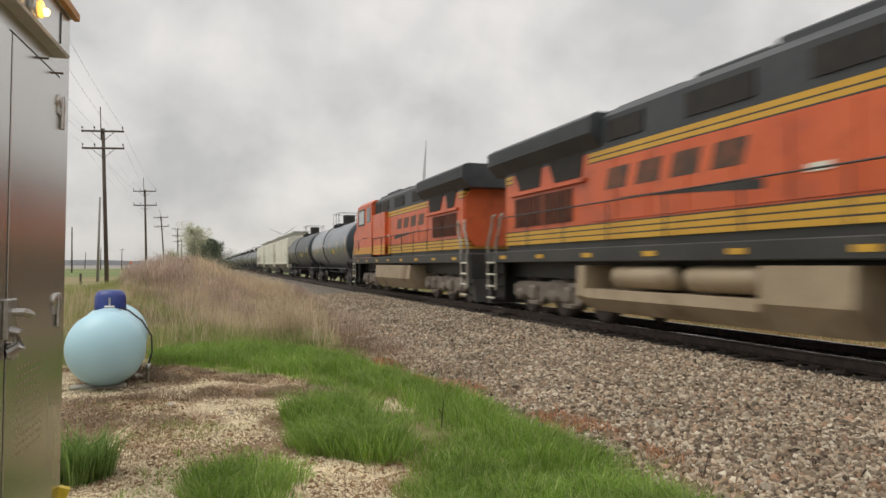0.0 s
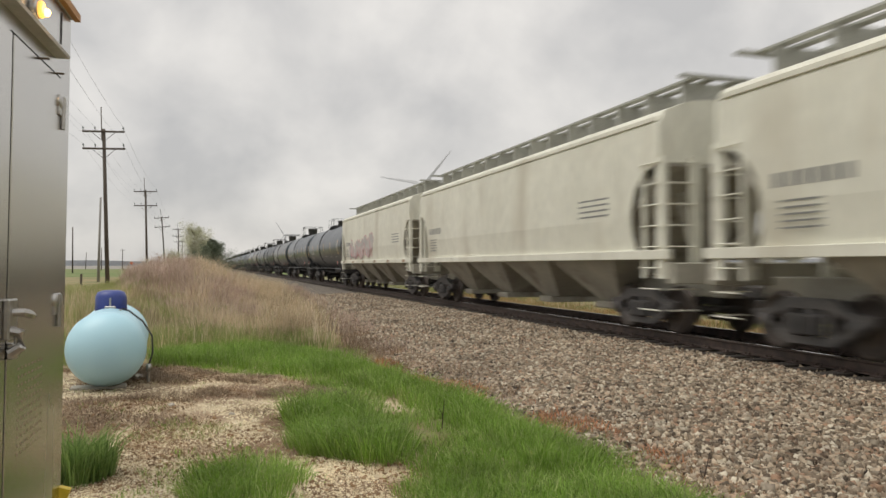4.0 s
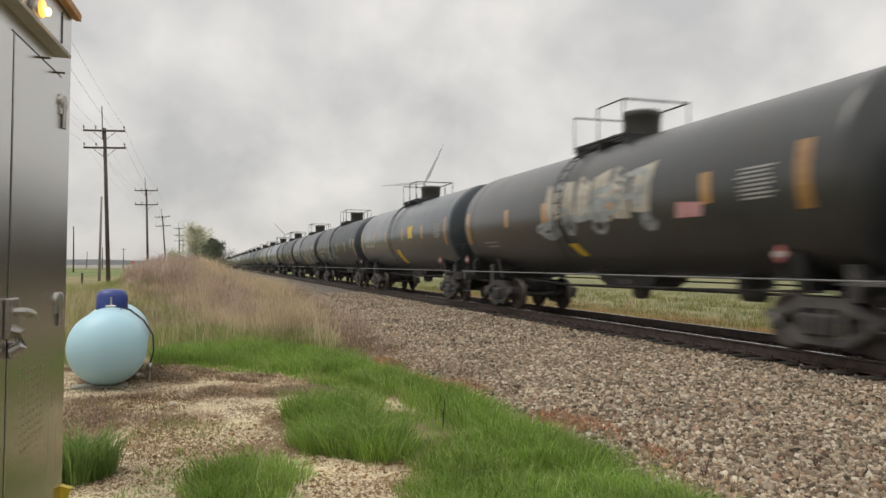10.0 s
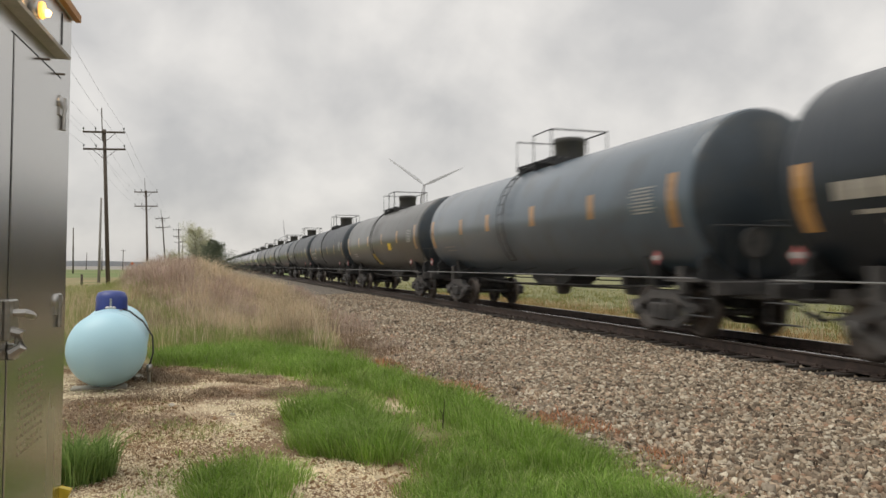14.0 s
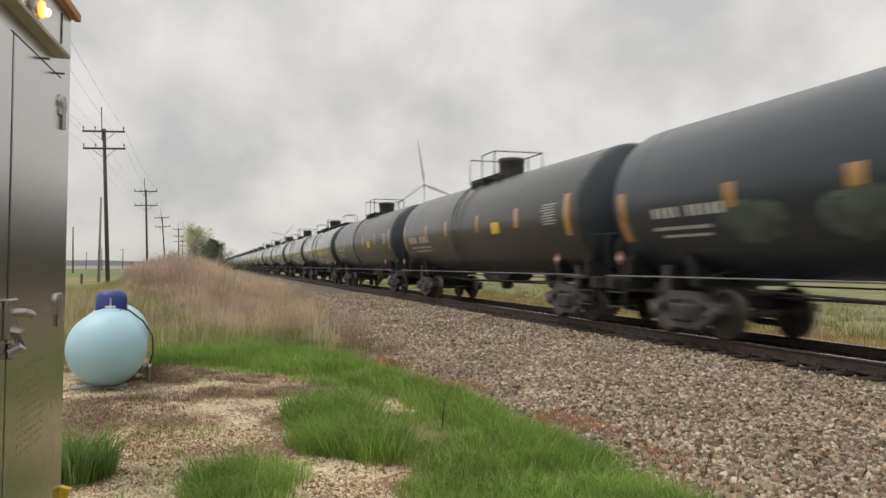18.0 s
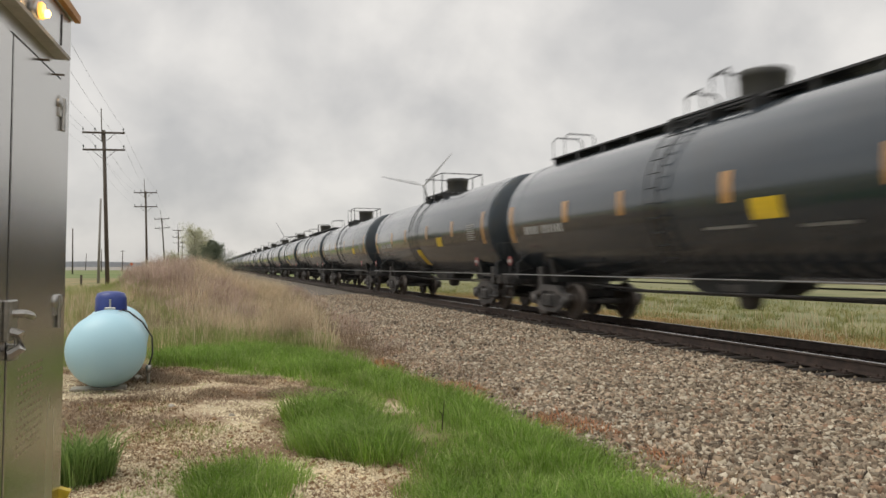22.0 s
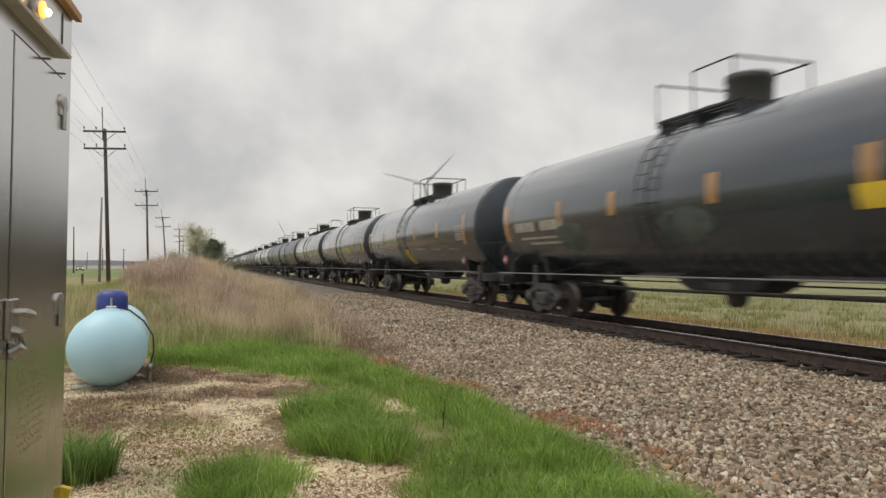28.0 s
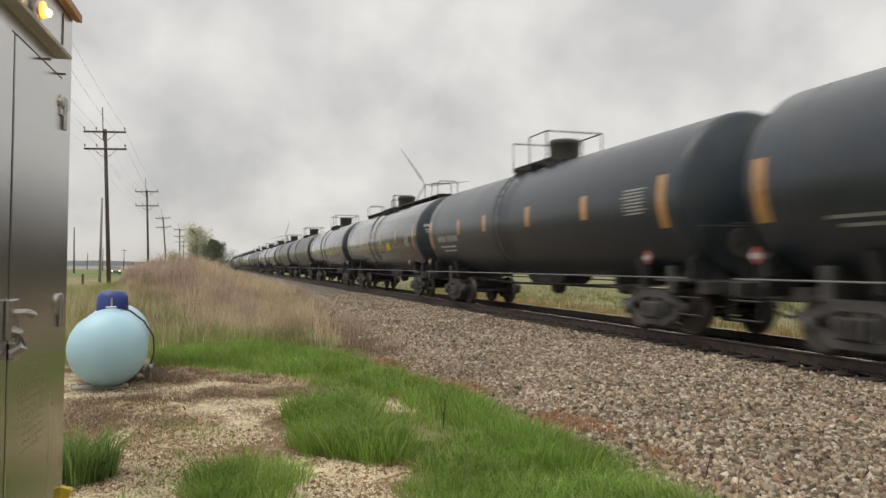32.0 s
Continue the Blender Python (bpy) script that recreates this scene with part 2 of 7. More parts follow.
M["stones"] = island_mix("granite_ballast", [(0.046, 0.035, 0.028), (0.204, 0.160, 0.113), (0.408, 0.333, 0.244), (0.094, 0.072, 0.053), (0.352, 0.228, 0.151), (0.519, 0.449, 0.338), (0.060, 0.046, 0.034), (0.269, 0.208, 0.147), (0.612, 0.551, 0.435), (0.139, 0.108, 0.078), (0.372, 0.290, 0.202)], 0.85)
M["gravel"] = island_mix("limestone_chips", [(0.68, 0.58, 0.39), (0.78, 0.69, 0.5), (0.54, 0.45, 0.29), (0.82, 0.75, 0.58)], 0.9)
M["thatch"] = island_mix("dead_brown_thatch", [(0.180, 0.107, 0.056), (0.276, 0.173, 0.094), (0.108, 0.066, 0.037), (0.396, 0.268, 0.156)], 0.9)
M["green"] = island_mix("fresh_green_grass", [(0.119, 0.21, 0.03), (0.235, 0.385, 0.06), (0.325, 0.5, 0.095), (0.16, 0.285, 0.042), (0.47, 0.55, 0.21), (0.085, 0.165, 0.025)], 0.6, 0.38)
M["pale"] = island_mix("pale_green_grass", [(0.22, 0.3, 0.08), (0.31, 0.36, 0.13), (0.47, 0.43, 0.22), (0.18, 0.28, 0.06), (0.4, 0.35, 0.19)], 0.7, 0.35)
M["dry"] = island_mix("dry_tan_grass", [(0.62, 0.485, 0.325), (0.73, 0.595, 0.42), (0.46, 0.35, 0.23), (0.8, 0.68, 0.51), (0.38, 0.36, 0.18)], 0.8, 0.35)
M["weeds"] = island_mix("brown_dead_weeds", [(0.44, 0.32, 0.265), (0.59, 0.45, 0.38), (0.31, 0.21, 0.175), (0.7, 0.56, 0.48), (0.43, 0.39, 0.24)], 0.8, 0.3)
M["rust_weed"] = island_mix("rust_red_weeds", [(0.5, 0.2, 0.1), (0.62, 0.3, 0.16), (0.38, 0.17, 0.1), (0.55, 0.38, 0.22)], 0.8, 0.2)
M["rust_verge"] = island_mix("rusty_tan_grass", [(0.42, 0.24, 0.11), (0.5, 0.34, 0.17), (0.3, 0.21, 0.09), (0.52, 0.4, 0.23)], 0.8, 0.2)
M["verge"] = island_mix("yellow_green_verge", [(0.17, 0.2, 0.055), (0.27, 0.27, 0.09), (0.39, 0.34, 0.16), (0.13, 0.18, 0.042), (0.33, 0.3, 0.13)], 0.75, 0.3)
M["soil"] = surface("limestone_soil", (0.225, 0.148, 0.09), (0.66, 0.56, 0.38), 0.95, 0, 1.7, 16, 0.8, spread=(0.46, 0.66))
M["meadow"] = surface("rough_meadow", (0.14, 0.15, 0.05), (0.32, 0.24, 0.13), 0.95, 0, 0.25, 9, 0.5)
M["grassland"] = surface("rough_olive_grassland", (0.125, 0.138, 0.052), (0.235, 0.22, 0.105), 0.95, 0, 0.35, 7, 0.5)
M["field"] = surface("far_green_field", (0.09, 0.15, 0.03), (0.2, 0.21, 0.08), 0.95, 0, 0.02, 0.6, 0.2)
M["aluminium"] = surface("brushed_aluminium", (0.57, 0.56, 0.54), (0.62, 0.61, 0.585), 0.26, 1, 1.2, 60, 0.006, stretch=(1, 1, 0.1), rough_var=0.05, grain=0.04)
M["cabin_paint"] = surface("pale_grey_cabin_paint", (0.5, 0.48, 0.44), (0.58, 0.56, 0.52), 0.5, 0.2, 2, 30, 0.03)
M["hardware"] = surface("scuffed_zinc_hardware", (0.4, 0.39, 0.37), (0.55, 0.54, 0.52), 0.35, 0.9, 5, 40, 0.1)
M["seam"] = surface("dark_rubber_seal", (0.03, 0.03, 0.03), (0.05, 0.05, 0.05), 0.7, 0, 5, 40, 0.1)
M["propane"] = surface("pale_blue_tank_paint", (0.432, 0.693, 0.814), (0.464, 0.724, 0.834), 0.36, 0, 1.2, 90, 0.0, grain=0.03)
M["dome"] = surface("dark_blue_plastic_dome", (0.03, 0.05, 0.22), (0.045, 0.07, 0.27), 0.35, 0, 4, 40, 0.02)
M["hose"] = surface("black_rubber_hose", (0.02, 0.02, 0.02), (0.03, 0.03, 0.03), 0.5, 0, 8, 60, 0.05)
M["concrete"] = surface("worn_concrete", (0.36, 0.33, 0.28), (0.48, 0.45, 0.39), 0.9, 0, 4, 40, 0.4)
M["pole"] = surface("weathered_pole_wood", (0.07, 0.055, 0.045), (0.13, 0.11, 0.09), 0.9, 0, 1.5, 20, 0.3, stretch=(4, 4, 0.3))
M["pale_pole"] = surface("pale_weathered_pole", (0.24, 0.23, 0.22), (0.33, 0.32, 0.3), 0.9, 0, 1.5, 20, 0.3, stretch=(4, 4, 0.3))
M["dark_weed"] = island_mix("dark_brown_weeds", [(0.25, 0.185, 0.125), (0.34, 0.26, 0.18), (0.18, 0.13, 0.09), (0.44, 0.35, 0.25)], 0.85, 0.25)
M["bush"] = island_mix("dark_green_weed_leaves", [(0.19, 0.3, 0.08), (0.28, 0.4, 0.12), (0.12, 0.21, 0.055), (0.38, 0.48, 0.18)], 0.6, 0.4)
M["ladder_iron"] = surface("black_ladder_iron", (0.0168, 0.0182, 0.0196), (0.0336, 0.0350, 0.0364), 0.6, 0.1, 3, 30, 0.05)
M["wire"] = surface("old_copper_wire", (0.16, 0.16, 0.16), (0.22, 0.22, 0.22), 0.6, 0.3, 1, 10, 0.0)
M["insulator"] = surface("glass_insulator", (0.1, 0.13, 0.13), (0.16, 0.19, 0.19), 0.2, 0, 3, 10, 0.0)
# turbine colour lightened to hold the haze of distance
M["turbine"] = surface("hazed_pale_grey_turbine_paint", (0.62, 0.63, 0.645), (0.66, 0.67, 0.685), 0.5, 0, 0.05, 1, 0.0, grain=0.02)
M["bark"] = surface("grey_brown_bark", (0.09, 0.07, 0.055), (0.16, 0.13, 0.1), 0.9, 0, 5, 30, 0.5)
# leaf colours paled to include some distance haze
M["spring"] = island_mix("young_spring_leaves", [(0.5, 0.51, 0.35), (0.6, 0.6, 0.44), (0.43, 0.44, 0.3), (0.66, 0.65, 0.5)], 0.7, 0.45)
M["cedar"] = island_mix("dark_cedar_needles", [(0.17, 0.21, 0.14), (0.22, 0.25, 0.17), (0.13, 0.16, 0.11), (0.27, 0.29, 0.21)], 0.8, 0.35)
M["bulb"] = glow("warm_lamp_glow", (1.0, 0.62, 0.2), 5)
M["lens"] = glow("amber_lamp_lens", (1.0, 0.5, 0.1), 1.3)
M["lamp_rust"] = surface("rust_and_lamp_orange_trim", (0.42, 0.2, 0.07), (0.5, 0.27, 0.1), 0.6, 0.2, 4, 30, 0.1)
M["headlight"] = glow("car_headlight_glow", (1.0, 0.82, 0.55), 3)
M["car_paint"] = surface("grey_car_paint", (0.16, 0.16, 0.165), (0.2, 0.2, 0.205), 0.3, 0, 1, 10, 0.0)
M["tyre"] = surface("black_tyre", (0.02, 0.02, 0.02), (0.03, 0.03, 0.03), 0.8, 0, 4, 40, 0.1)
M["asphalt"] = surface("pale_road", (0.24, 0.22, 0.19), (0.32, 0.3, 0.26), 0.9, 0, 0.3, 4, 0.1)
M["sign"] = surface("orange_sign_face", (0.62, 0.12, 0.03), (0.68, 0.16, 0.04), 0.5, 0, 4, 30, 0.0)
# brown soil greyed in its colour to carry the distance haze
M["plough"] = surface("hazy_brown_plough_land", (0.24, 0.225, 0.205), (0.3, 0.28, 0.255), 0.95, 0, 0.01, 0.3, 0.0)
# distance haze is put into this pale blue-grey woods colour
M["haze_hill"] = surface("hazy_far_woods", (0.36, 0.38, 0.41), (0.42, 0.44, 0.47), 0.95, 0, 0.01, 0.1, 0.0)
M["dark_mesh"] = surface("dark_grille", (0.02, 0.02, 0.02), (0.04, 0.035, 0.03), 0.7, 0.2, 4, 40, 0.2)
M["twig"] = surface("dark_dead_twig", (0.04, 0.03, 0.022), (0.07, 0.05, 0.04), 0.9, 0, 6, 40, 0.2)
M["yellow_paint"] = surface("yellow_bracket_paint", (0.62, 0.46, 0.02), (0.7, 0.52, 0.05), 0.5, 0, 4, 30, 0.05)

# ---- mesh helpers ----


def box(bm, x0, x1, y0, y1, z0, z1, bevel=0.0, m=None):
    v = [bm.verts.new((x, y, z)) for x in (x0, x1) for y in (y0, y1) for z in (z0, z1)]
    fs = [bm.faces.new([v[i] for i in q]) for q in ((0, 1, 3, 2), (4, 6, 7, 5), (0, 4, 5, 1), (2, 3, 7, 6), (0, 2, 6, 4), (1, 5, 7, 3))]
    if bevel:
        edges = list({e for f in fs for e in f.edges})
        r = bmesh.ops.bevel(bm, geom=edges, offset=bevel, segments=1, affect="EDGES")
        v = list({x for f in r["faces"] for x in f.verts} | {x for x in v if x.is_valid})
    if m is not None:
        bmesh.ops.transform(bm, matrix=m, verts=[x for x in v if x.is_valid])
    return bm


def tube(bm, pts, r, seg=6, closed=False):
    """A round bar along a list of points."""
    pts = [Vector(p) for p in pts]
    rings = []
    n = len(pts)
    for i, p in enumerate(pts):
        a = pts[i - 1] if i else (pts[-1] if closed else p)
        b = pts[(i + 1) % n] if (i < n - 1 or closed) else p
        d = (b - a).normalized()
        side = d.cross(Vector((0, 0, 1)))
        if side.length < 0.05:
            side = d.cross(Vector((1, 0, 0)))
        side.normalize()
        up = side.cross(d)
        rr = r[i] if isinstance(r, (list, tuple)) else r
        rings.append([bm.verts.new(p + rr * (math.cos(2 * math.pi * k / seg) * side + math.sin(2 * math.pi * k / seg) * up)) for k in range(seg)])
    m = n if closed else n - 1
    for i in range(m):
        a, b = rings[i], rings[(i + 1) % n]
        for k in range(seg):
            bm.faces.new((a[k], a[(k + 1) % seg], b[(k + 1) % seg], b[k]))
    if not closed:
        bm.faces.new(rings[0][::-1])
        bm.faces.new(rings[-1])
    return bm


def lathe(bm, prof, axis="y", seg=32, centre=(0, 0, 0), smooth=True):
    """Turns a profile of (along, radius) about an axis through centre."""
    c = Vector(centre)
    rings = []
    for a, r in prof:
        ring = []
        if r < 1e-4:
            p = {"x": (a, 0, 0), "y": (0, a, 0), "z": (0, 0, a)}[axis]
            ring = [bm.verts.new(c + Vector(p))]
        else:
            for k in range(seg):
                s, t = r * math.cos(2 * math.pi * k / seg), r * math.sin(2 * math.pi * k / seg)
                p = {"x": (a, s, t), "y": (t, a, s), "z": (s, t, a)}[axis]
                ring.append(bm.verts.new(c + Vector(p)))
        rings.append(ring)
    for a, b in zip(rings, rings[1:]):
        for k in range(seg):
            q = [a[k % len(a)], a[(k + 1) % len(a)], b[(k + 1) % len(b)], b[k % len(b)]]
            q = list(dict.fromkeys(q))
            if len(q) > 2:
                f = bm.faces.new(q)
                f.smooth = smooth
    for ring, rev in ((rings[0], True), (rings[-1], False)):
        if len(ring) > 2:
            bm.faces.new(ring[::-1] if rev else ring)
    return bm


def prism(bm, outline, y0, y1, axis="y"):
    """A flat outline of (u, w) points pulled along an axis: u is x and w is z for y, u is y and w is z for x."""
    def at(u, w, a):
        return (u, a, w) if axis == "y" else ((a, u, w) if axis == "x" else (u, w, a))
    a = [bm.verts.new(at(u, w, y0)) for u, w in outline]
    b = [bm.verts.new(at(u, w, y1)) for u, w in outline]
    n = len(outline)
    for k in range(n):
        bm.faces.new((a[k], a[(k + 1) % n], b[(k + 1) % n], b[k]))
    bm.faces.new(a[::-1])
    bm.faces.new(b)
    return bm


def mesh_of(name, bm, material):
    bmesh.ops.recalc_face_normals(bm, faces=bm.faces)
    me = bpy.data.meshes.new(name)
    bm.to_mesh(me)
    bm.free()
    me.materials.append(material)
    return me


def part(name, bm, material, parent=None, label=""):
    """One mesh object under a thing or a part."""
    me = bm if isinstance(bm, bpy.types.Mesh) else mesh_of(name, bm, material)
    ob = new(name, me)
    ob.parent = parent
    if label:
        ob["label"] = label
    if name in ("stencil", "end_stencil", "graffiti", "data_block", "spring_nest", "platform", "vent", "sill_reflectors", "hood_doors", "bold_emblem", "running_board", "roof_hatch"):
        ob["kind"] = "stuff"
    return ob


def thing(name, label, category, group="", kind="", at=None):
    ob = new(name)
    if at is not None:
        ob.matrix_world = at
    return tagged(ob, label, category, group, kind)


def B():
    return bmesh.new()


def soup(name, verts, faces, material, smooth=False):
    me = bpy.data.meshes.new(name)
    verts = np.asarray(verts, dtype=np.float32)
    faces = np.asarray(faces, dtype=np.int32)
    k = faces.shape[1]
    me.vertices.add(len(verts))
    me.vertices.foreach_set("co", verts.ravel())
    me.loops.add(faces.size)
    me.loops.foreach_set("vertex_index", faces.ravel())
    me.polygons.add(len(faces))
    me.polygons.foreach_set("loop_start", np.arange(0, faces.size, k, dtype=np.int32))
    me.update(calc_edges=True)
    me.validate()
    me.materials.append(material)
    return new(name, me)

# ---- ground ----


def smooth01(a, b, v):
    k = min(1, max(0, (v - a) / (b - a)))
    return k * k * (3 - 2 * k)


def gz(x, y):
    """Height of the ground."""
    z = -0.36 + 0.13 * (1 - smooth01(-1.0, 1.6, x)) * smooth01(6.5, 9.5, y)
    z += 1.4 * math.exp(-((x + 1.5) / 2.9) ** 2) * smooth01(18, 38, y) * (1 - smooth01(62, 95, y))
    z -= 0.25 * smooth01(12.5, 16, x)
    if y < 60 and -12 < x < 14:
        z += 0.035 * noise.noise(Vector((x * 0.9, y * 0.9, 0))) * smooth01(2.5, 5, math.hypot(x, y))
    if x > 2.9:
        z -= 0.16 * smooth01(2.9, 3.5, x) * (1 - smooth01(13.6, 15, x))
    return z


def span(stops):
    out = []
    for (a, b, n) in stops:
        out += [a + (b - a) * k / n for k in range(n)]
    return out + [stops[-1][1]]


def build_ground():
    xs = span([(-3000, -300, 8), (-300, -40, 12), (-40, -12, 14), (-12, -4, 16), (-4, 4, 40), (4, 16, 24), (16, 60, 18), (60, 400, 10), (400, 3000, 8)])
    ys = span([(-400, -30, 6), (-30, 2, 8), (2, 40, 76), (40, 110, 35), (110, 400, 14), (400, 4500, 10)])
    bm = B()
    g = [[bm.verts.new((x, y, gz(x, y))) for y in ys] for x in xs]
    for i in range(len(xs) - 1):
        for j in range(len(ys) - 1):
            f = bm.faces.new((g[i][j], g[i + 1][j], g[i + 1][j + 1], g[i][j + 1]))
            f.smooth = True
            cx, cy = (xs[i] + xs[i + 1]) / 2, (ys[j] + ys[j + 1]) / 2
            cx += 0.9 * noise.noise(Vector((cx * 0.7, cy * 0.7, 2)))
            if -3 < cx < 2.4 and cy < 13.2 and cy > -8:
                f.material_index = 0
            elif 15.5 < cx < 90 and cy < 160:
                f.material_index = 4
            elif abs(cx) < 60 and cy < 110:
                f.material_index = 1
            elif cy < 330:
                f.material_index = 2
            else:
                f.material_index = 3
    me = mesh_of("ground", bm, M["soil"])
    me.materials.append(M["meadow"])
    me.materials.append(M["field"])
    me.materials.append(M["plough"])
    me.materials.append(M["grassland"])
    tagged(new("ground", me), "bare limestone soil, rough meadow and flat farmland", "ground", kind="structure")


build_ground()

# the county road with its bend
ROADLINE = [(-183.0, 866.3), (-48.9, 289.9), (-38.3, 244.7), (-30.4, 210.8), (-25.5, 188.2), (-20.8, 165.8), (-16.3, 143.4), (-11.3, 120.9), (-7.9, 107.3), (-5.0, 102.2)]
bm = B()
prev = None
for i, (x, y) in enumerate(ROADLINE):
    d = (Vector(ROADLINE[min(i + 1, len(ROADLINE) - 1)]) - Vector(ROADLINE[max(i - 1, 0)])).normalized()
    n = Vector((-d.y, d.x)) * 3.4
    a, b = bm.verts.new((x + n.x, y + n.y, -0.3)), bm.verts.new((x - n.x, y - n.y, -0.3))
    if prev:
        bm.faces.new((prev[0], prev[1], b, a))
    prev = (a, b)
tagged(new("road", mesh_of("road", bm, M["asphalt"])), "pale country road bending across the fields", "road", kind="structure")

# wooded rise on the horizon, its haze put into a pale bluish colour
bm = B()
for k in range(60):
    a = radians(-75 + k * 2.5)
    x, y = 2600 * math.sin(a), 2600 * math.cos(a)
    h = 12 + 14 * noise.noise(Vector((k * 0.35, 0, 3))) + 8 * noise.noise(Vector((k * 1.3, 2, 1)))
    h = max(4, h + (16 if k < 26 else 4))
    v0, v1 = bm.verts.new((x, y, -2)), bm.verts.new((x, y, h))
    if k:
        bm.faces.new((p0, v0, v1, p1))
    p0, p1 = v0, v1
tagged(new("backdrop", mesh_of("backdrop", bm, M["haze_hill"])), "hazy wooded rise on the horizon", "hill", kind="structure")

# ---- railway track ----
BED = [(2.9, -0.5), (3.5, -0.4), (4.4, -0.345), (6.5, -0.285), (7.7, -0.25), (8.15, -0.275), (8.5, -0.245), (10.95, -0.225), (11.4, -0.25), (13.1, -0.52), (13.9, -0.66)]


def bed_z(x):
    for (a, za), (b, zb) in zip(BED, BED[1:]):
        if a <= x <= b:
            return za + (zb - za) * (x - a) / (b - a)
    return -0.6


def build_bed():
    ys = span([(-60, 0, 6), (0, 40, 60), (40, 120, 30), (120, 900, 12)])
    xs = span([(2.9, 8.35, 22), (8.35, 10.95, 6), (10.95, 13.9, 8)])
    bm = B()
    g = [[bm.verts.new((x + (0.12 * noise.noise(Vector((y * 0.6, 5, 0))) if x < 3.2 else 0), y,
                        bed_z(x) + (0.018 * noise.noise(Vector((x * 1.6, y * 1.6, 7))) if y < 60 else 0))) for y in ys] for x in xs]
    for i in range(len(xs) - 1):
        for j in range(len(ys) - 1):
            f = bm.faces.new((g[i][j], g[i + 1][j], g[i + 1][j + 1], g[i][j + 1]))
            f.smooth = True
    tagged(new("ballast_bed", mesh_of("ballast_bed", bm, M["bed"])), "crushed pinkish-grey granite ballast bed", "ballast", kind="structure")


build_bed()
track = thing("track", "single railway track of steel rails on dark timber ties", "track", kind="structure")
PROFILE = [(-0.075, -0.185), (0.075, -0.185), (0.075, -0.172), (0.012, -0.15), (0.012, -0.045), (0.036, -0.03), (0.036, -0.004), (0.03, 0), (-0.03, 0), (-0.036, -0.004), (-0.036, -0.03), (-0.012, -0.045), (-0.012, -0.15), (-0.075, -0.172)]
for rx in (8.9, 10.4):
    bm = B()
    prism(bm, [(rx + a, b) for a, b in PROFILE], -60, 900)
    rail = part("rail", bm, M["rail"], track)
    bm = B()
    box(bm, rx - 0.027, rx + 0.027, -60, 900, 0.0005, 0.003)
    part("rail_head", bm, M["railtop"], rail, "polished running surface")
bm = B()
box(bm, -1.3, 1.3, -0.115, 0.115, -0.37, -0.19, 0.012)
tie_mesh = mesh_of("tie", bm, M["tie"])
bm = B()
box(bm, -0.19, 0.19, -0.09, 0.09, -0.19, -0.172)
for sx in (-0.11, 0.11):
    for sy in (-0.05, 0.05):
        box(bm, sx - 0.012, sx + 0.012, sy - 0.012, sy + 0.012, -0.172, -0.14)
plate_mesh = mesh_of("tie_plate", bm, M["rail"])
rng = random.Random(5)
for k in range(230):
    y = -6 + k * 0.52 + rng.uniform(-0.03, 0.03)
    t_ob = part("tie", tie_mesh, None, track)
    t_ob.matrix_local = pose(TX + rng.uniform(-0.05, 0.05), y, rng.uniform(-0.006, 0.004), 0, 0, rng.uniform(-1, 1))
    if k < 60:
        for rx in (-0.75, 0.75):
            p_ob = part("tie_plate", plate_mesh, None, t_ob)
            p_ob.matrix_local = pose(rx, 0, 0)
bm = B()
for k in range(600):
    y = -6 + (230 + k) * 0.52
    box(bm, TX - 1.3, TX + 1.3, y - 0.115, y + 0.115, -0.37, -0.19)
tagged(part("far_ties", bm, M["tie"], track), kind="stuff")

R = np.random.RandomState(3)


def inside(poly, x, y):
    ok = np.zeros(len(x), bool)
    n = len(poly)
    for i in range(n):
        (x0, y0), (x1, y1) = poly[i], poly[(i + 1) % n]
        if y0 == y1:
            continue
        hit = ((y0 > y) != (y1 > y)) & (x < (x1 - x0) * (y - y0) / (y1 - y0) + x0)
        ok ^= hit
    return ok


def scatter(poly, n, keep=None):
    """n random places in a plan outline; keep gives the chance to stay by place."""
    px = np.array([p[0] for p in poly])
    py = np.array([p[1] for p in poly])
    xs, ys = [], []
    while sum(len(a) for a in xs) < n:
        x = R.uniform(px.min(), px.max(), n * 2)
        y = R.uniform(py.min(), py.max(), n * 2)
        ok = inside(poly, x, y)
        if keep is not None:
            ok &= R.uniform(0, 1, len(x)) < keep(x, y)
        xs.append(x[ok])
        ys.append(y[ok])
    return np.concatenate(xs)[:n], np.concatenate(ys)[:n]


def waves(x, y, s, seed=0):
    """A cheap smooth random field between 0 and 1."""
    q = np.random.RandomState(seed)
    v = np.zeros(len(x))
    for k in range(7):
        a, b, c = q.uniform(-1, 1) * s, q.uniform(-1, 1) * s, q.uniform(0, 6.3)
        v += np.sin(a * x * 3 + b * y * 3 + c)
    return np.clip(0.5 + v / 6, 0, 1)


def heights(x, y):
    return np.array([gz(a, b) for a, b in zip(x.tolist(), y.tolist())])


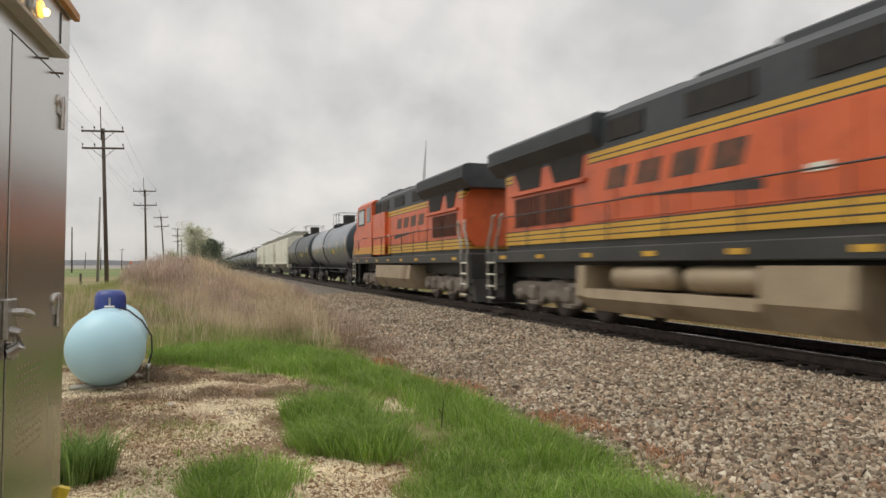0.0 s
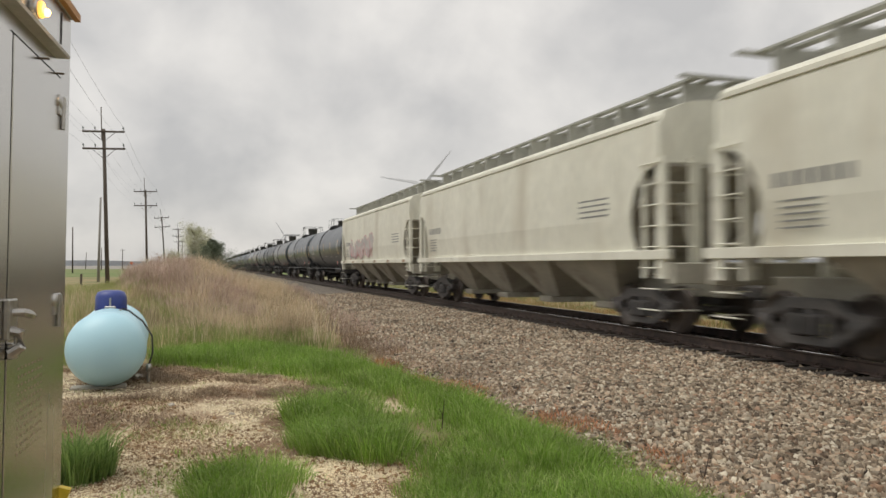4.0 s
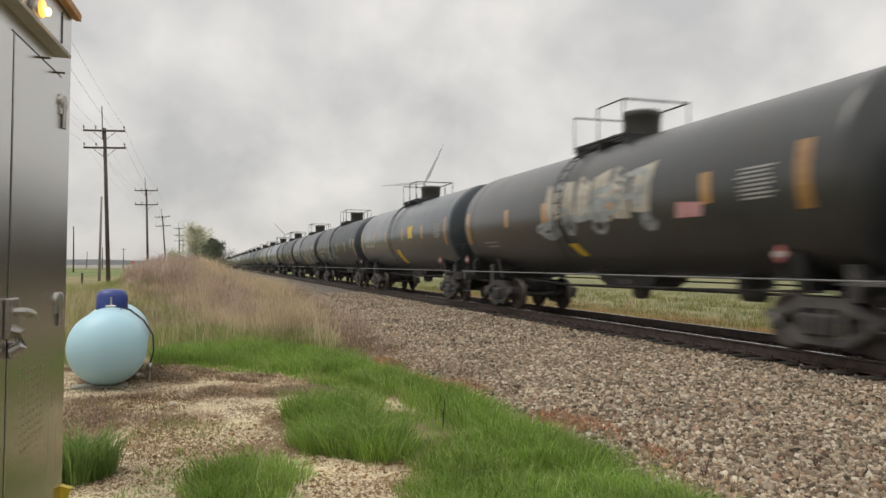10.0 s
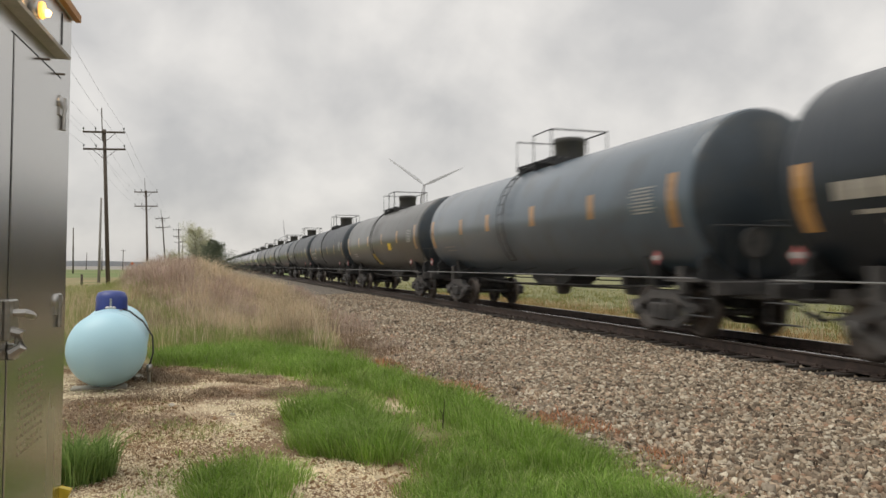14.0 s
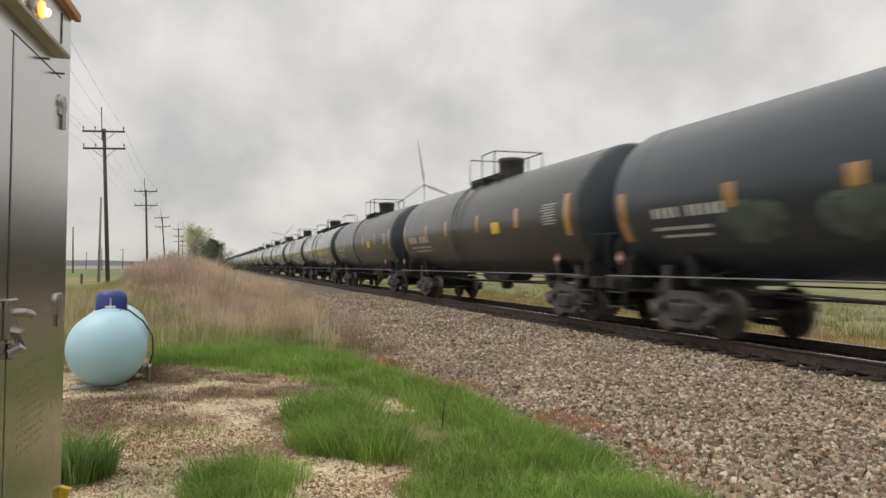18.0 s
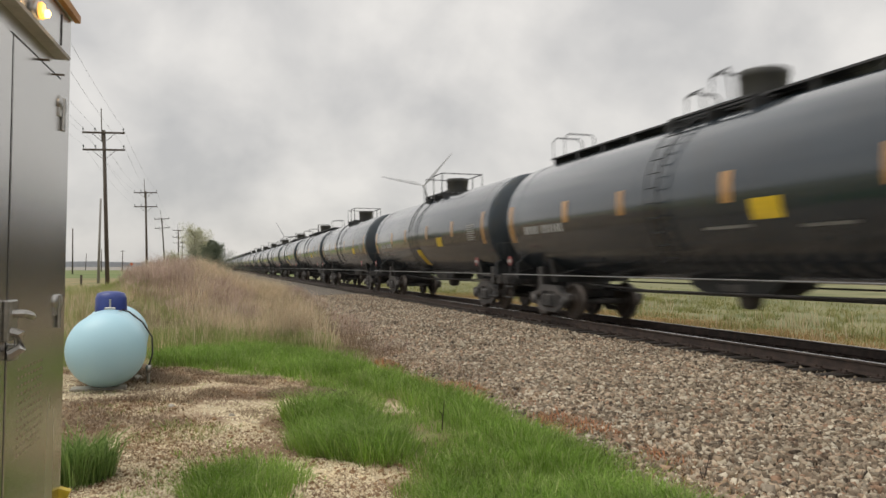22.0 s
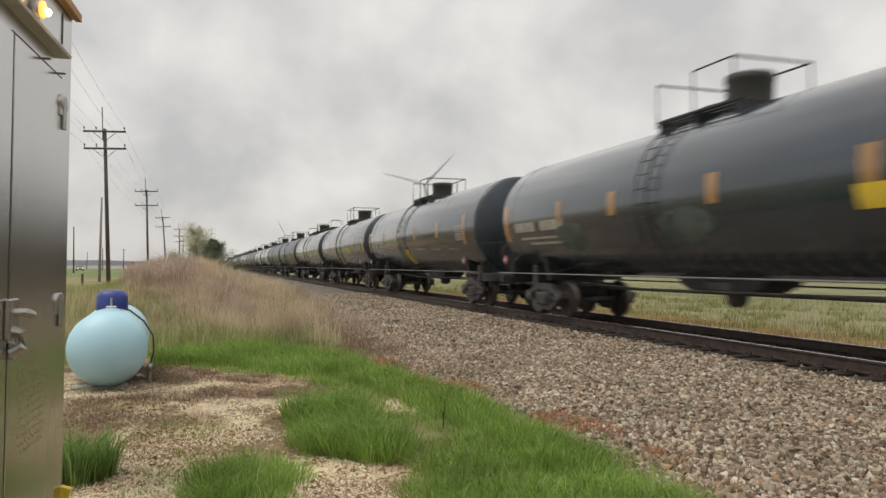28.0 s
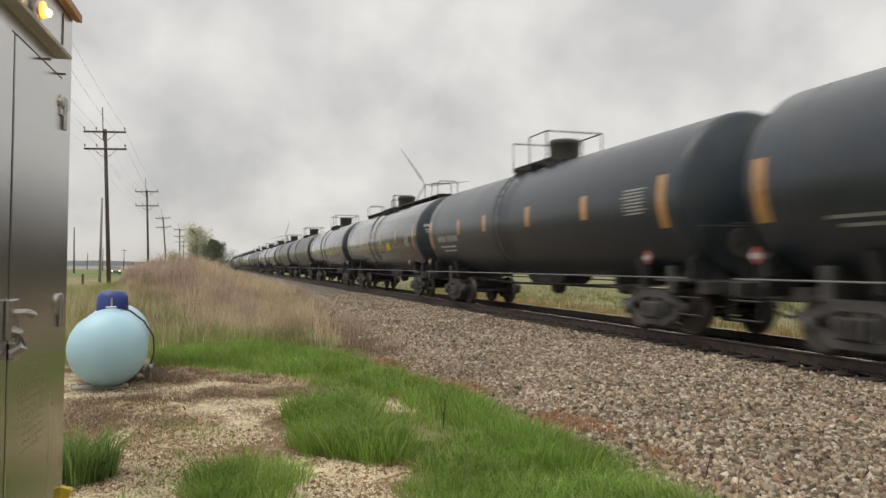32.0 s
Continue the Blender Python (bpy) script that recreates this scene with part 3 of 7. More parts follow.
def stones(name, x, y, z, size, material, label, flat=0.7):
    """Angular loose stones, each a skewed eight-cornered block."""
    n = len(x)
    block = np.array([(math.cos(q), math.sin(q), c) for c in (-1, 1) for q in (0, 2.1, 4.2)], float)
    quads = np.array([(0, 1, 4, 3), (1, 2, 5, 4), (2, 0, 3, 5), (3, 4, 5, 5)])
    v = np.repeat(block[None], n, 0) * R.uniform(0.5, 1.0, (n, 6, 3))
    s = size * R.uniform(0.55, 1.35, (n, 1, 1)) * np.stack([R.uniform(0.7, 1.3, n), R.uniform(0.7, 1.3, n), flat * R.uniform(0.7, 1.2, n)], 1)[:, None]
    v = v * s
    a = R.uniform(0, 6.3, n)
    b = R.uniform(-1.0, 1.0, n)
    ca, sa, cb, sb = np.cos(a)[:, None], np.sin(a)[:, None], np.cos(b)[:, None], np.sin(b)[:, None]
    vx, vy, vz = v[..., 0], v[..., 1], v[..., 2]
    vx, vz = vx * cb - vz * sb, vx * sb + vz * cb
    vx, vy = vx * ca - vy * sa, vx * sa + vy * ca
    v = np.stack([vx + x[:, None], vy + y[:, None], vz + z[:, None]], 2).reshape(-1, 3)
    sides = (quads[None, :3] + 6 * np.arange(n)[:, None, None])
    tops = (quads[None, 3:, :3] + 6 * np.arange(n)[:, None, None])
    f = np.concatenate([sides[..., (0, 1, 2)], sides[..., (0, 2, 3)], tops], 1).reshape(-1, 3)
    return tagged(soup(name, v, f, material), label, "gravel", kind="stuff")


def blades(name, x, y, h, w, material, label, lean=0.5, category="grass", z=None):
    """Bent grass blades: two quads' worth of taper each."""
    n = len(x)
    z = heights(x, y) - 0.02 if z is None else z
    h = h * R.uniform(0.55, 1.25, n)
    a = R.uniform(0, 6.3, n)
    b = R.uniform(0, 6.3, n)
    l = lean * h * R.uniform(0.1, 1.0, n)
    dx, dy = np.cos(b) * l, np.sin(b) * l
    wx, wy = np.cos(a) * w / 2, np.sin(a) * w / 2
    p = np.zeros((n, 5, 3))
    p[:, 0] = np.stack([x - wx, y - wy, z], 1)
    p[:, 1] = np.stack([x + wx, y + wy, z], 1)
    p[:, 2] = np.stack([x + dx * 0.3 + wx * 0.75, y + dy * 0.3 + wy * 0.75, z + h * 0.6], 1)
    p[:, 3] = np.stack([x + dx * 0.3 - wx * 0.75, y + dy * 0.3 - wy * 0.75, z + h * 0.6], 1)
    p[:, 4] = np.stack([x + dx, y + dy, z + h * (1 - 0.25 * lean)], 1)
    f = np.array([(0, 1, 2), (0, 2, 3), (3, 2, 4)])
    f = (f[None] + 5 * np.arange(n)[:, None, None]).reshape(-1, 3)
    return tagged(soup(name, p.reshape(-1, 3), f, material), label, category, kind="stuff")


def bed_heights(x):
    return np.interp(x, [a for a, _ in BED], [b for _, b in BED])


# loose ballast stones, thickest beside the camera
NEAR_BED = [(3.2, 3.2), (8.4, 4.5), (8.4, 14), (3.0, 14)]
x, y = scatter(NEAR_BED, 88000, lambda x, y: np.clip((x - 2.9) * 1.6 - 0.2 + 0.5 * waves(x, y, 1.2, 4), 0, 1))
stones("ballast_stones", x, y, bed_heights(x) + R.uniform(-0.01, 0.042, len(x)), 0.037, M["stones"], "loose pinkish-grey crushed granite stones", 0.85)
x, y = scatter([(2.9, 14), (8.4, 14), (8.4, 42), (2.9, 42)], 44000, lambda x, y: np.clip((x - 2.7) * 1.2, 0, 1) * np.clip(1.3 - (y - 14) / 30, 0.2, 1))
stones("ballast_stones", x, y, bed_heights(x) + R.uniform(-0.005, 0.03, len(x)), 0.04, M["stones"], "loose pinkish-grey crushed granite stones", 0.85)
x, y = scatter([(8.4, 3), (13.4, 3), (13.4, 24), (8.4, 24)], 9000)
stones("ballast_stones", x, y, bed_heights(x) + R.uniform(-0.012, 0.014, len(x)), 0.034, M["stones"], "crushed granite between and beyond the rails")

x, y = scatter([(3.1, -12), (8.4, -12), (8.4, 4.4), (3.2, 3.2)], 14000)
stones("ballast_stones", x, y, bed_heights(x) + R.uniform(-0.008, 0.03, len(x)), 0.042, M["stones"], "loose crushed granite stones beside the camera", 0.85)

# bare soil: limestone chips and dead thatch
YARD = [(-2.6, 3), (1.9, 3), (2.0, 8.5), (1.5, 11), (0.4, 12.4), (-2.6, 12.6)]


def patchy(x, y):
    return 0.6 * waves(x, y, 0.9, 9) + 0.4 * waves(x, y, 2.6, 19)


x, y = scatter(YARD, 14000, lambda x, y: np.clip((patchy(x, y) - 0.54 + 0.03 * (8 - y)) * 6, 0.01, 1))
stones("limestone_chips", x, y, heights(x, y), 0.014, M["gravel"], "pale limestone chips strewn over bare soil")
x, y = scatter(YARD, 34000, lambda x, y: np.clip((0.58 - patchy(x, y) + 0.03 * (y - 8)) * 8, 0.03, 1))
x2, y2 = scatter([(-1.3, 4.6), (1.4, 4.6), (1.2, 6.8), (0.4, 8.2), (-1.2, 7.6)], 15000, lambda x, y: np.clip(waves(x, y, 1.5, 71) * 3 - 0.8, 0.05, 1))
stones("limestone_chips", x2, y2, heights(x2, y2), 0.012, M["gravel"], "pale limestone chips on the bare soil")
blades("dead_thatch", x, y, np.full(len(x), 0.055), 0.007, M["thatch"], "matted brown dead thatch on the bare soil", 2.6)
x, y = scatter(YARD, 1500, lambda x, y: np.clip((0.56 - patchy(x, y)) * 8, 0.03, 1))
stones("soil_clods", x, y, heights(x, y), 0.03, M["thatch"], "dark crumbly soil clods", 0.5)


def tufts(name, poly, n_tuft, per, h, w, material, label, keep=None, radius=0.09, lean=0.9, bare=0.0):
    """Grass in tufts: blades spring from a centre and fall outwards; h is the tallest, scaled tuft by tuft."""
    cx, cy = scatter(poly, n_tuft, keep)
    size = R.uniform(0.45, 1.0, n_tuft) ** 1.2
    k = np.repeat(np.arange(n_tuft), per)
    n = len(k)
    a = R.uniform(0, 6.3, n)
    d = radius * np.sqrt(R.uniform(0, 1, n)) * (0.6 + size[k])
    x, y = cx[k] + np.cos(a) * d, cy[k] + np.sin(a) * d
    z = heights(cx, cy)[k] - 0.03
    hh = h * size[k] * R.uniform(0.5, 1.15, n)
    out = a + R.normal(0, 0.6, n)
    l = lean * hh * (0.15 + 0.85 * d / (radius * 1.6)) * R.uniform(0.5, 1.1, n)
    dx, dy = np.cos(out) * l, np.sin(out) * l
    f = R.uniform(0, 6.3, n)
    ww = w * R.uniform(0.7, 1.3, n)
    wx, wy = np.cos(f) * ww / 2, np.sin(f) * ww / 2
    p = np.zeros((n, 5, 3))
    p[:, 0] = np.stack([x - wx, y - wy, z], 1)
    p[:, 1] = np.stack([x + wx, y + wy, z], 1)
    p[:, 2] = np.stack([x + dx * 0.35 + wx * 0.8, y + dy * 0.35 + wy * 0.8, z + hh * 0.62], 1)
    p[:, 3] = np.stack([x + dx * 0.35 - wx * 0.8, y + dy * 0.35 - wy * 0.8, z + hh * 0.62], 1)
    p[:, 4] = np.stack([x + dx, y + dy, z + hh * (1 - 0.2 * lean)], 1)
    q = np.array([(0, 1, 2), (0, 2, 3), (3, 2, 4)])
    q = (q[None] + 5 * np.arange(n)[:, None, None]).reshape(-1, 3)
    return tagged(soup(name, p.reshape(-1, 3), q, material), label, "grass", kind="stuff")


# fresh green grass along the ballast, in clumps on the yard
BAND = [(-0.75, 12.3), (0.65, 11.7), (1.3, 11.1), (1.75, 9.6), (1.75, 8.4), (1.75, 7.07), (1.54, 5.9), (1.31, 5.3), (1.2, 3.2), (3.2, 3.2), (3.42, 4.84), (3.7, 5.95), (3.7, 6.5), (3.48, 7.27), (3.25, 8.5), (2.9, 9.5), (2.55, 11.9), (1.9, 15), (0.8, 15.9), (-0.9, 14.1)]
RIDGE = [(-0.7, 12.6), (0.7, 12.2), (1.7, 11.2), (2.2, 9.4), (2.55, 7.6), (2.55, 5.6), (2.3, 3.2), (3.2, 3.2), (3.42, 4.84), (3.68, 5.95), (3.48, 7.27), (3.2, 8.5), (2.85, 9.5), (2.5, 11.9), (1.85, 14.6), (0.8, 15.3), (-0.9, 13.8)]
tufts("green_grass", RIDGE, 1400, 48, 0.35, 0.0065, M["green"], "fresh green spring grass beside the ballast", lambda x, y: np.clip(waves(x, y, 1.0, 12) * 2.4 - 0.2, 0.08, 1))
tufts("green_grass", BAND, 1500, 34, 0.2, 0.0065, M["green"], "low green grass thinning into bare soil", lambda x, y: np.clip(waves(x, y, 1.6, 13) * 3 - 0.5, 0.2, 1))
tufts("green_grass", [(1.35, 4.1), (3.25, 4.1), (3.6, 5.9), (3.3, 7.2), (2.5, 7.0), (1.7, 6.0)], 520, 46, 0.25, 0.006, M["green"], "thick green grass beside the ballast", None, 0.1, 1.1)
tufts("straw_grass", BAND, 130, 14, 0.2, 0.006, M["dry"], "last year's straw among the green grass")
CLUMP = [(0.88, 8.5), (1.5, 8.9), (1.66, 8.2), (1.75, 6.85), (1.5, 6.2), (0.98, 6.6), (0.8, 7.14)]
tufts("green_grass", CLUMP, 150, 90, 0.46, 0.006, M["green"], "dense clump of tall green grass", lambda x, y: np.clip(waves(x, y, 2.0, 3) * 2, 0.3, 1), 0.1, 1.25)
CLUMP2 = [(-0.05, 6.2), (0.16, 7.0), (0.5, 6.8), (0.66, 6.0), (0.6, 5.4), (0.3, 5.0), (-0.05, 5.3)]
tufts("green_grass", CLUMP2, 120, 50, 0.28, 0.0065, M["green"], "clump of green grass on the bare soil", lambda x, y: np.clip(waves(x, y, 2.4, 5) * 2 - 0.2, 0.1, 1), 0.1, 1.0)
TUFT = [(-1.1, 6.45), (-1.06, 6.8), (-0.9, 6.85), (-0.82, 6.6), (-0.93, 6.4)]
tufts("green_weed", TUFT, 22, 60, 0.56, 0.01, M["bush"], "bushy dark green weed beside the metal cabin", None, 0.09, 0.8)
tufts("green_grass", [(-1.1, 5.2), (0.9, 4.6), (0.95, 7.2), (-0.2, 7.4), (-1.0, 6.9)], 90, 20, 0.14, 0.006, M["green"], "thin green grass sprouting in pale soil", lambda x, y: np.clip(waves(x, y, 1.9, 22) * 3 - 1, 0.03, 1), 0.08, 1.2)
tufts("green_grass", YARD, 130, 16, 0.13, 0.006, M["pale"], "thin grass sprouting in the bare soil", lambda x, y: np.clip(waves(x, y, 1.7, 21) * 3 - 1.3, 0.02, 1), 0.07, 1.2)

# meadow and tall dry grass on the bank behind the propane tank
x, y = scatter([(-0.6, 19), (0.9, 16.5), (2.3, 14.5), (2.7, 20), (3.4, 32), (5.4, 60), (-0.5, 66)], 32000, lambda x, y: np.clip(1.3 - (y - 15) / 40, 0.15, 1) * np.clip(waves(x, y, 1.4, 51) * 2.6 - 0.5, 0.12, 1))
x = x + R.normal(0, 0.22, len(x))
blades("dry_grass", x, y, 0.25 + 0.95 * waves(x, y, 0.9, 31) ** 1.5, 0.010, M["dry"], "tall dry tan prairie grass on the bank", 0.8)
x, y = scatter([(-3.6, 32), (-1.5, 24), (0.2, 20), (1.4, 21), (2.4, 60), (-4.2, 70)], 34000, lambda x, y: np.clip(1.3 - (y - 18) / 45, 0.15, 1) * np.clip(waves(x, y, 1.2, 52) * 2.6 - 0.4, 0.15, 1))
blades("dead_weeds", x, y, 0.3 + 0.8 * waves(x, y, 1.1, 33) ** 1.5, 0.011, M["weeds"], "mauve-brown dead weed stalks on the bank", 0.9)
x, y = scatter([(-12, 12.5), (-2.2, 12.3), (1.0, 15.4), (2.4, 14.5), (2.2, 19), (0.3, 26), (-2.5, 36), (-4, 62), (-18, 62)], 56000, lambda x, y: np.clip(1.3 - (y - 12) / 40, 0.15, 1))
blades("meadow_grass", x, y, 0.15 + 0.4 * waves(x, y, 0.7, 35), 0.01, M["pale"], "rough green and straw meadow grass", 0.7)
x, y = scatter([(-5, 13), (0.5, 15), (1.6, 19), (0, 26), (-5, 30)], 5000)
blades("dry_grass", x, y, 0.3 + 0.4 * waves(x, y, 0.8, 36), 0.009, M["dry"], "scattered straw stalks in the meadow", 0.5)
x, y = scatter([(2.3, 12.5), (2.9, 9.8), (3.5, 7.2), (3.8, 8), (3.9, 16), (4.6, 30), (6.6, 60), (4.4, 60), (2.3, 24), (2.0, 16)], 17000)
x = x + R.normal(0, 0.2, len(x))
blades("dead_weeds", x, y, 0.08 + 0.32 * waves(x, y, 0.9, 37) * np.clip((y - 8) / 10, 0.4, 1), 0.008, M["weeds"], "short brown weeds along the ballast edge", 0.8, z=np.maximum(heights(x, y), bed_heights(x)) - 0.02)
x, y = scatter([(13.0, 2), (34, 2), (40, 70), (13.2, 90)], 26000, lambda x, y: np.clip(1.2 - (x - 13) / 25, 0.1, 1) * np.clip(waves(x, y, 0.55, 91) * 3 - 0.7, 0.06, 1))
blades("verge_grass", x, y, 0.15 + 0.25 * waves(x, y, 0.7, 39), 0.014, M["verge"], "green and straw grass beyond the track", 0.7)
x, y = scatter([(12.6, 2), (18.5, 2), (18.5, 50), (12.8, 50)], 30000, lambda x, y: np.clip(1.15 - (x - 12.6) / 5, 0.03, 1) * np.clip(waves(x, y, 0.8, 65) * 2.4 - 0.2, 0.2, 1))
blades("verge_grass", x, y, 0.1 + 0.16 * waves(x, y, 0.9, 64), 0.016, M["rust_verge"], "short tan grass at the far ballast toe", 0.8)

x, y = scatter([(3.4, 5.2), (3.85, 5.4), (3.95, 7), (3.65, 9.5), (3.2, 12.5), (2.7, 13), (2.9, 9.4), (3.4, 7.2)], 1500, lambda x, y: np.clip(waves(x, y, 2.2, 41) * 4 - 1.9, 0.01, 1))
blades("red_weeds", x, y, np.full(len(x), 0.13), 0.009, M["rust_weed"], "low rust-red weeds at the ballast edge", 1.2, z=np.maximum(heights(x, y), bed_heights(x)) + 0.015)

x, y = scatter([(2.4, 13.4), (2.9, 10.4), (3.3, 9), (3.7, 9.4), (3.6, 14), (3.5, 20), (4.2, 31), (5.4, 46), (3.6, 46), (2.3, 24), (2.1, 17)], 24000, lambda x, y: np.clip(waves(x, y, 1.1, 42) * 1.6, 0.35, 1) * np.clip(1.3 - (y - 9) / 40, 0.2, 1))
x = x + R.normal(0, 0.22, len(x))
blades("dark_weeds", x, y, 0.06 + 0.3 * waves(x, y, 1.9, 43) ** 1.3 * np.clip((y - 8) / 9, 0.3, 1), 0.006, M["dark_weed"], "dull brown dead weeds at the ballast toe", 0.9, z=np.maximum(heights(x, y), bed_heights(x)) - 0.02)
x, y = scatter([(-0.7, 14), (0.8, 15.6), (1.9, 14.8), (2.6, 12.4), (2.7, 15), (2.4, 22), (0.6, 25), (-1, 19)], 17000)
blades("meadow_grass", x, y, 0.1 + 0.22 * waves(x, y, 0.8, 44), 0.008, M["pale"], "green grass mixed with straw before the bank", 0.6)

x, y = scatter(YARD, 5000, lambda x, y: np.clip((0.6 - patchy(x, y) + 0.03 * (y - 8)) * 8, 0.03, 1))
blades("dead_thatch", x, y, np.full(len(x), 0.08), 0.006, M["dry"], "pale broken straw lying on the bare soil", 3.0)
tufts("verge_grass", [(15.5, 6), (26, 6), (26, 40), (15.5, 60)], 420, 26, 0.42, 0.016, M["verge"], "fresh green tufts beyond the track", lambda x, y: np.clip(waves(x, y, 0.8, 61) * 3 - 1.2, 0.02, 1), 0.22, 0.9)

tufts("verge_grass", [(15, 8), (21, 8), (22, 34), (15, 40)], 70, 12, 0.7, 0.014, M["dry"], "pale standing stems beyond the track", lambda x, y: np.clip(waves(x, y, 0.9, 63) * 3 - 1.2, 0.02, 1), 0.2, 0.5)
tufts("green_grass", BAND, 260, 22, 0.22, 0.0065, M["pale"], "pale blades among the green grass", lambda x, y: np.clip(waves(x, y, 1.3, 66) * 3 - 1.1, 0.03, 1), 0.1, 1.1)
# dead litter between the grass and the ballast
x, y = scatter([(3.25, 4.4), (3.85, 4.6), (4.15, 6.2), (4.1, 8.5), (3.9, 11), (3.7, 16), (4.3, 26), (3.0, 26), (2.5, 16), (2.6, 12), (3.1, 9), (3.45, 7)], 13000, lambda x, y: np.clip(waves(x, y, 1.4, 68) * 3 - 0.9, 0.04, 1))
x = x + R.normal(0, 0.12, len(x))
blades("dead_thatch", x, y, np.full(len(x), 0.07), 0.008, M["thatch"], "brown dead litter at the ballast toe", 2.0, z=np.maximum(heights(x, y), bed_heights(x)) + 0.025)

tufts("green_grass", [(1.2, -10), (3.1, -10), (3.0, 3.2), (1.2, 3.2)], 320, 26, 0.22, 0.009, M["green"], "green grass along the ballast", lambda x, y: np.clip(waves(x, y, 1.2, 81) * 3 - 0.8, 0.06, 1))

tufts("meadow_grass", [(-2.6, 14.5), (0.9, 16.2), (2.2, 15), (2.5, 20), (1.0, 27), (-2.4, 27)], 380, 24, 0.42, 0.011, M["pale"], "pale green tufts climbing the dry bank", lambda x, y: np.clip(waves(x, y, 1.0, 95) * 3 - 0.9, 0.04, 1), 0.2, 0.9)
tufts("meadow_grass", [(-2.6, 15), (0.9, 16.4), (2.3, 15.4), (2.4, 19), (0.6, 23), (-2.4, 23)], 130, 24, 0.34, 0.01, M["green"], "fresh green tufts among the dry grass", lambda x, y: np.clip(waves(x, y, 1.2, 96) * 3 - 1, 0.03, 1), 0.18, 0.9)

TWIGGY = [(-2.2, 9.6), (0.2, 9.2), (1.5, 8.9), (1.7, 10), (0.9, 11.6), (-0.6, 12.2), (-2.2, 12)]
x, y = scatter(TWIGGY, 9500, lambda x, y: np.clip((0.56 - patchy(x, y)) * 9, 0.02, 1) * np.clip(waves(x, y, 2.8, 24) * 3 - 0.9, 0.05, 1))
blades("dead_twigs", x, y, np.full(len(x), 0.11), 0.006, M["dark_weed"], "short dark dead stems in matted thatch", 1.6, "twigs")
x, y = scatter([(-0.95, 6.9), (0.3, 7.1), (0.3, 7.9), (-0.7, 8.1)], 2600, lambda x, y: np.clip(waves(x, y, 2.0, 26) * 3 - 1, 0.05, 1))
blades("dead_thatch", x, y, np.full(len(x), 0.06), 0.007, M["thatch"], "brown thatch patch on pale soil", 2.4)
tufts("green_grass", [(-0.8, 7.7), (-0.1, 7.6), (0.3, 8.0), (-0.6, 8.3)], 34, 26, 0.13, 0.006, M["pale"], "thin pale grass in the bare soil", None, 0.1, 1.0)

# darker stalks and young green between the dry stems
x, y = scatter([(-2.4, 19), (0.6, 16.6), (2.3, 14.8), (2.7, 20), (3.3, 30), (3.8, 42), (-2.5, 42)], 9000, lambda x, y: np.clip(1.3 - (y - 15) / 30, 0.15, 1) * np.clip(waves(x, y, 1.7, 101) * 3 - 1.0, 0.03, 1))
blades("dark_weeds", x, y, 0.2 + 0.6 * waves(x, y, 1.3, 102), 0.008, M["dark_weed"], "dark dead stalks between the dry grass", 0.6)
tufts("meadow_grass", [(-1.2, 14.6), (0.8, 16), (2.2, 14.9), (2.5, 18), (1.2, 19.5), (-1.2, 19)], 170, 26, 0.4, 0.009, M["pale"], "green and straw tufts at the foot of the bank", lambda x, y: np.clip(waves(x, y, 1.4, 103) * 3 - 1, 0.04, 1), 0.2, 0.9)
x, y = scatter([(-1.9, 8.2), (0.5, 8.0), (0.8, 9.4), (-0.2, 10.6), (-1.9, 10.4)], 5200, lambda x, y: np.clip(waves(x, y, 1.9, 104) * 3.4 - 1.5, 0.01, 1))
blades("dead_thatch", x, y, np.full(len(x), 0.07), 0.008, M["dark_weed"], "dark matted thatch on the pale soil", 2.4)

# heap of dead brush
rng = random.Random(8)
bm = B()
for k in range(60):
    a, d = rng.uniform(0, 6.3), rng.uniform(0, 0.22)
    px_, py_ = 1.57 + math.cos(a) * d * 1.3, 9.5 + math.sin(a) * d
    z0 = gz(px_, py_) + rng.uniform(0, 0.09)
    b, ln, up = rng.uniform(0, 6.3), rng.uniform(0.06, 0.2), rng.uniform(-0.02, 0.07)
    tube(bm, [(px_, py_, z0), (px_ + math.cos(b) * ln * 0.5, py_ + math.sin(b) * ln * 0.5, z0 + up), (px_ + math.cos(b) * ln, py_ + math.sin(b) * ln, z0 + up * 0.6)], [0.005, 0.004, 0.002], 4)
tagged(new("brush_heap", mesh_of("brush_heap", bm, M["twig"])), "small heap of dark dead twigs on the soil", "brush")

# single dark stalks at the ballast edge
for sx, sy, sh_, tilt in ((3.72, 5.06, 0.42, 0.1), (2.31, 7.41, 0.36, 0.03), (3.45, 6.0, 0.3, -0.06)):
    bm = B()
    z0 = gz(sx, sy) - 0.03
    tube(bm, [(sx, sy, z0), (sx + tilt * 0.4, sy, z0 + sh_ * 0.5), (sx + tilt, sy, z0 + sh_)], [0.008, 0.006, 0.003], 5)
    tube(bm, [(sx + tilt * 0.4, sy, z0 + sh_ * 0.5), (sx + tilt * 0.4 - 0.04, sy, z0 + sh_ * 0.72)], [0.005, 0.002], 4)
    tagged(new("dead_stalk", mesh_of("dead_stalk", bm, M["twig"])), "dark dead weed stalk standing at the ballast edge", "stalk")
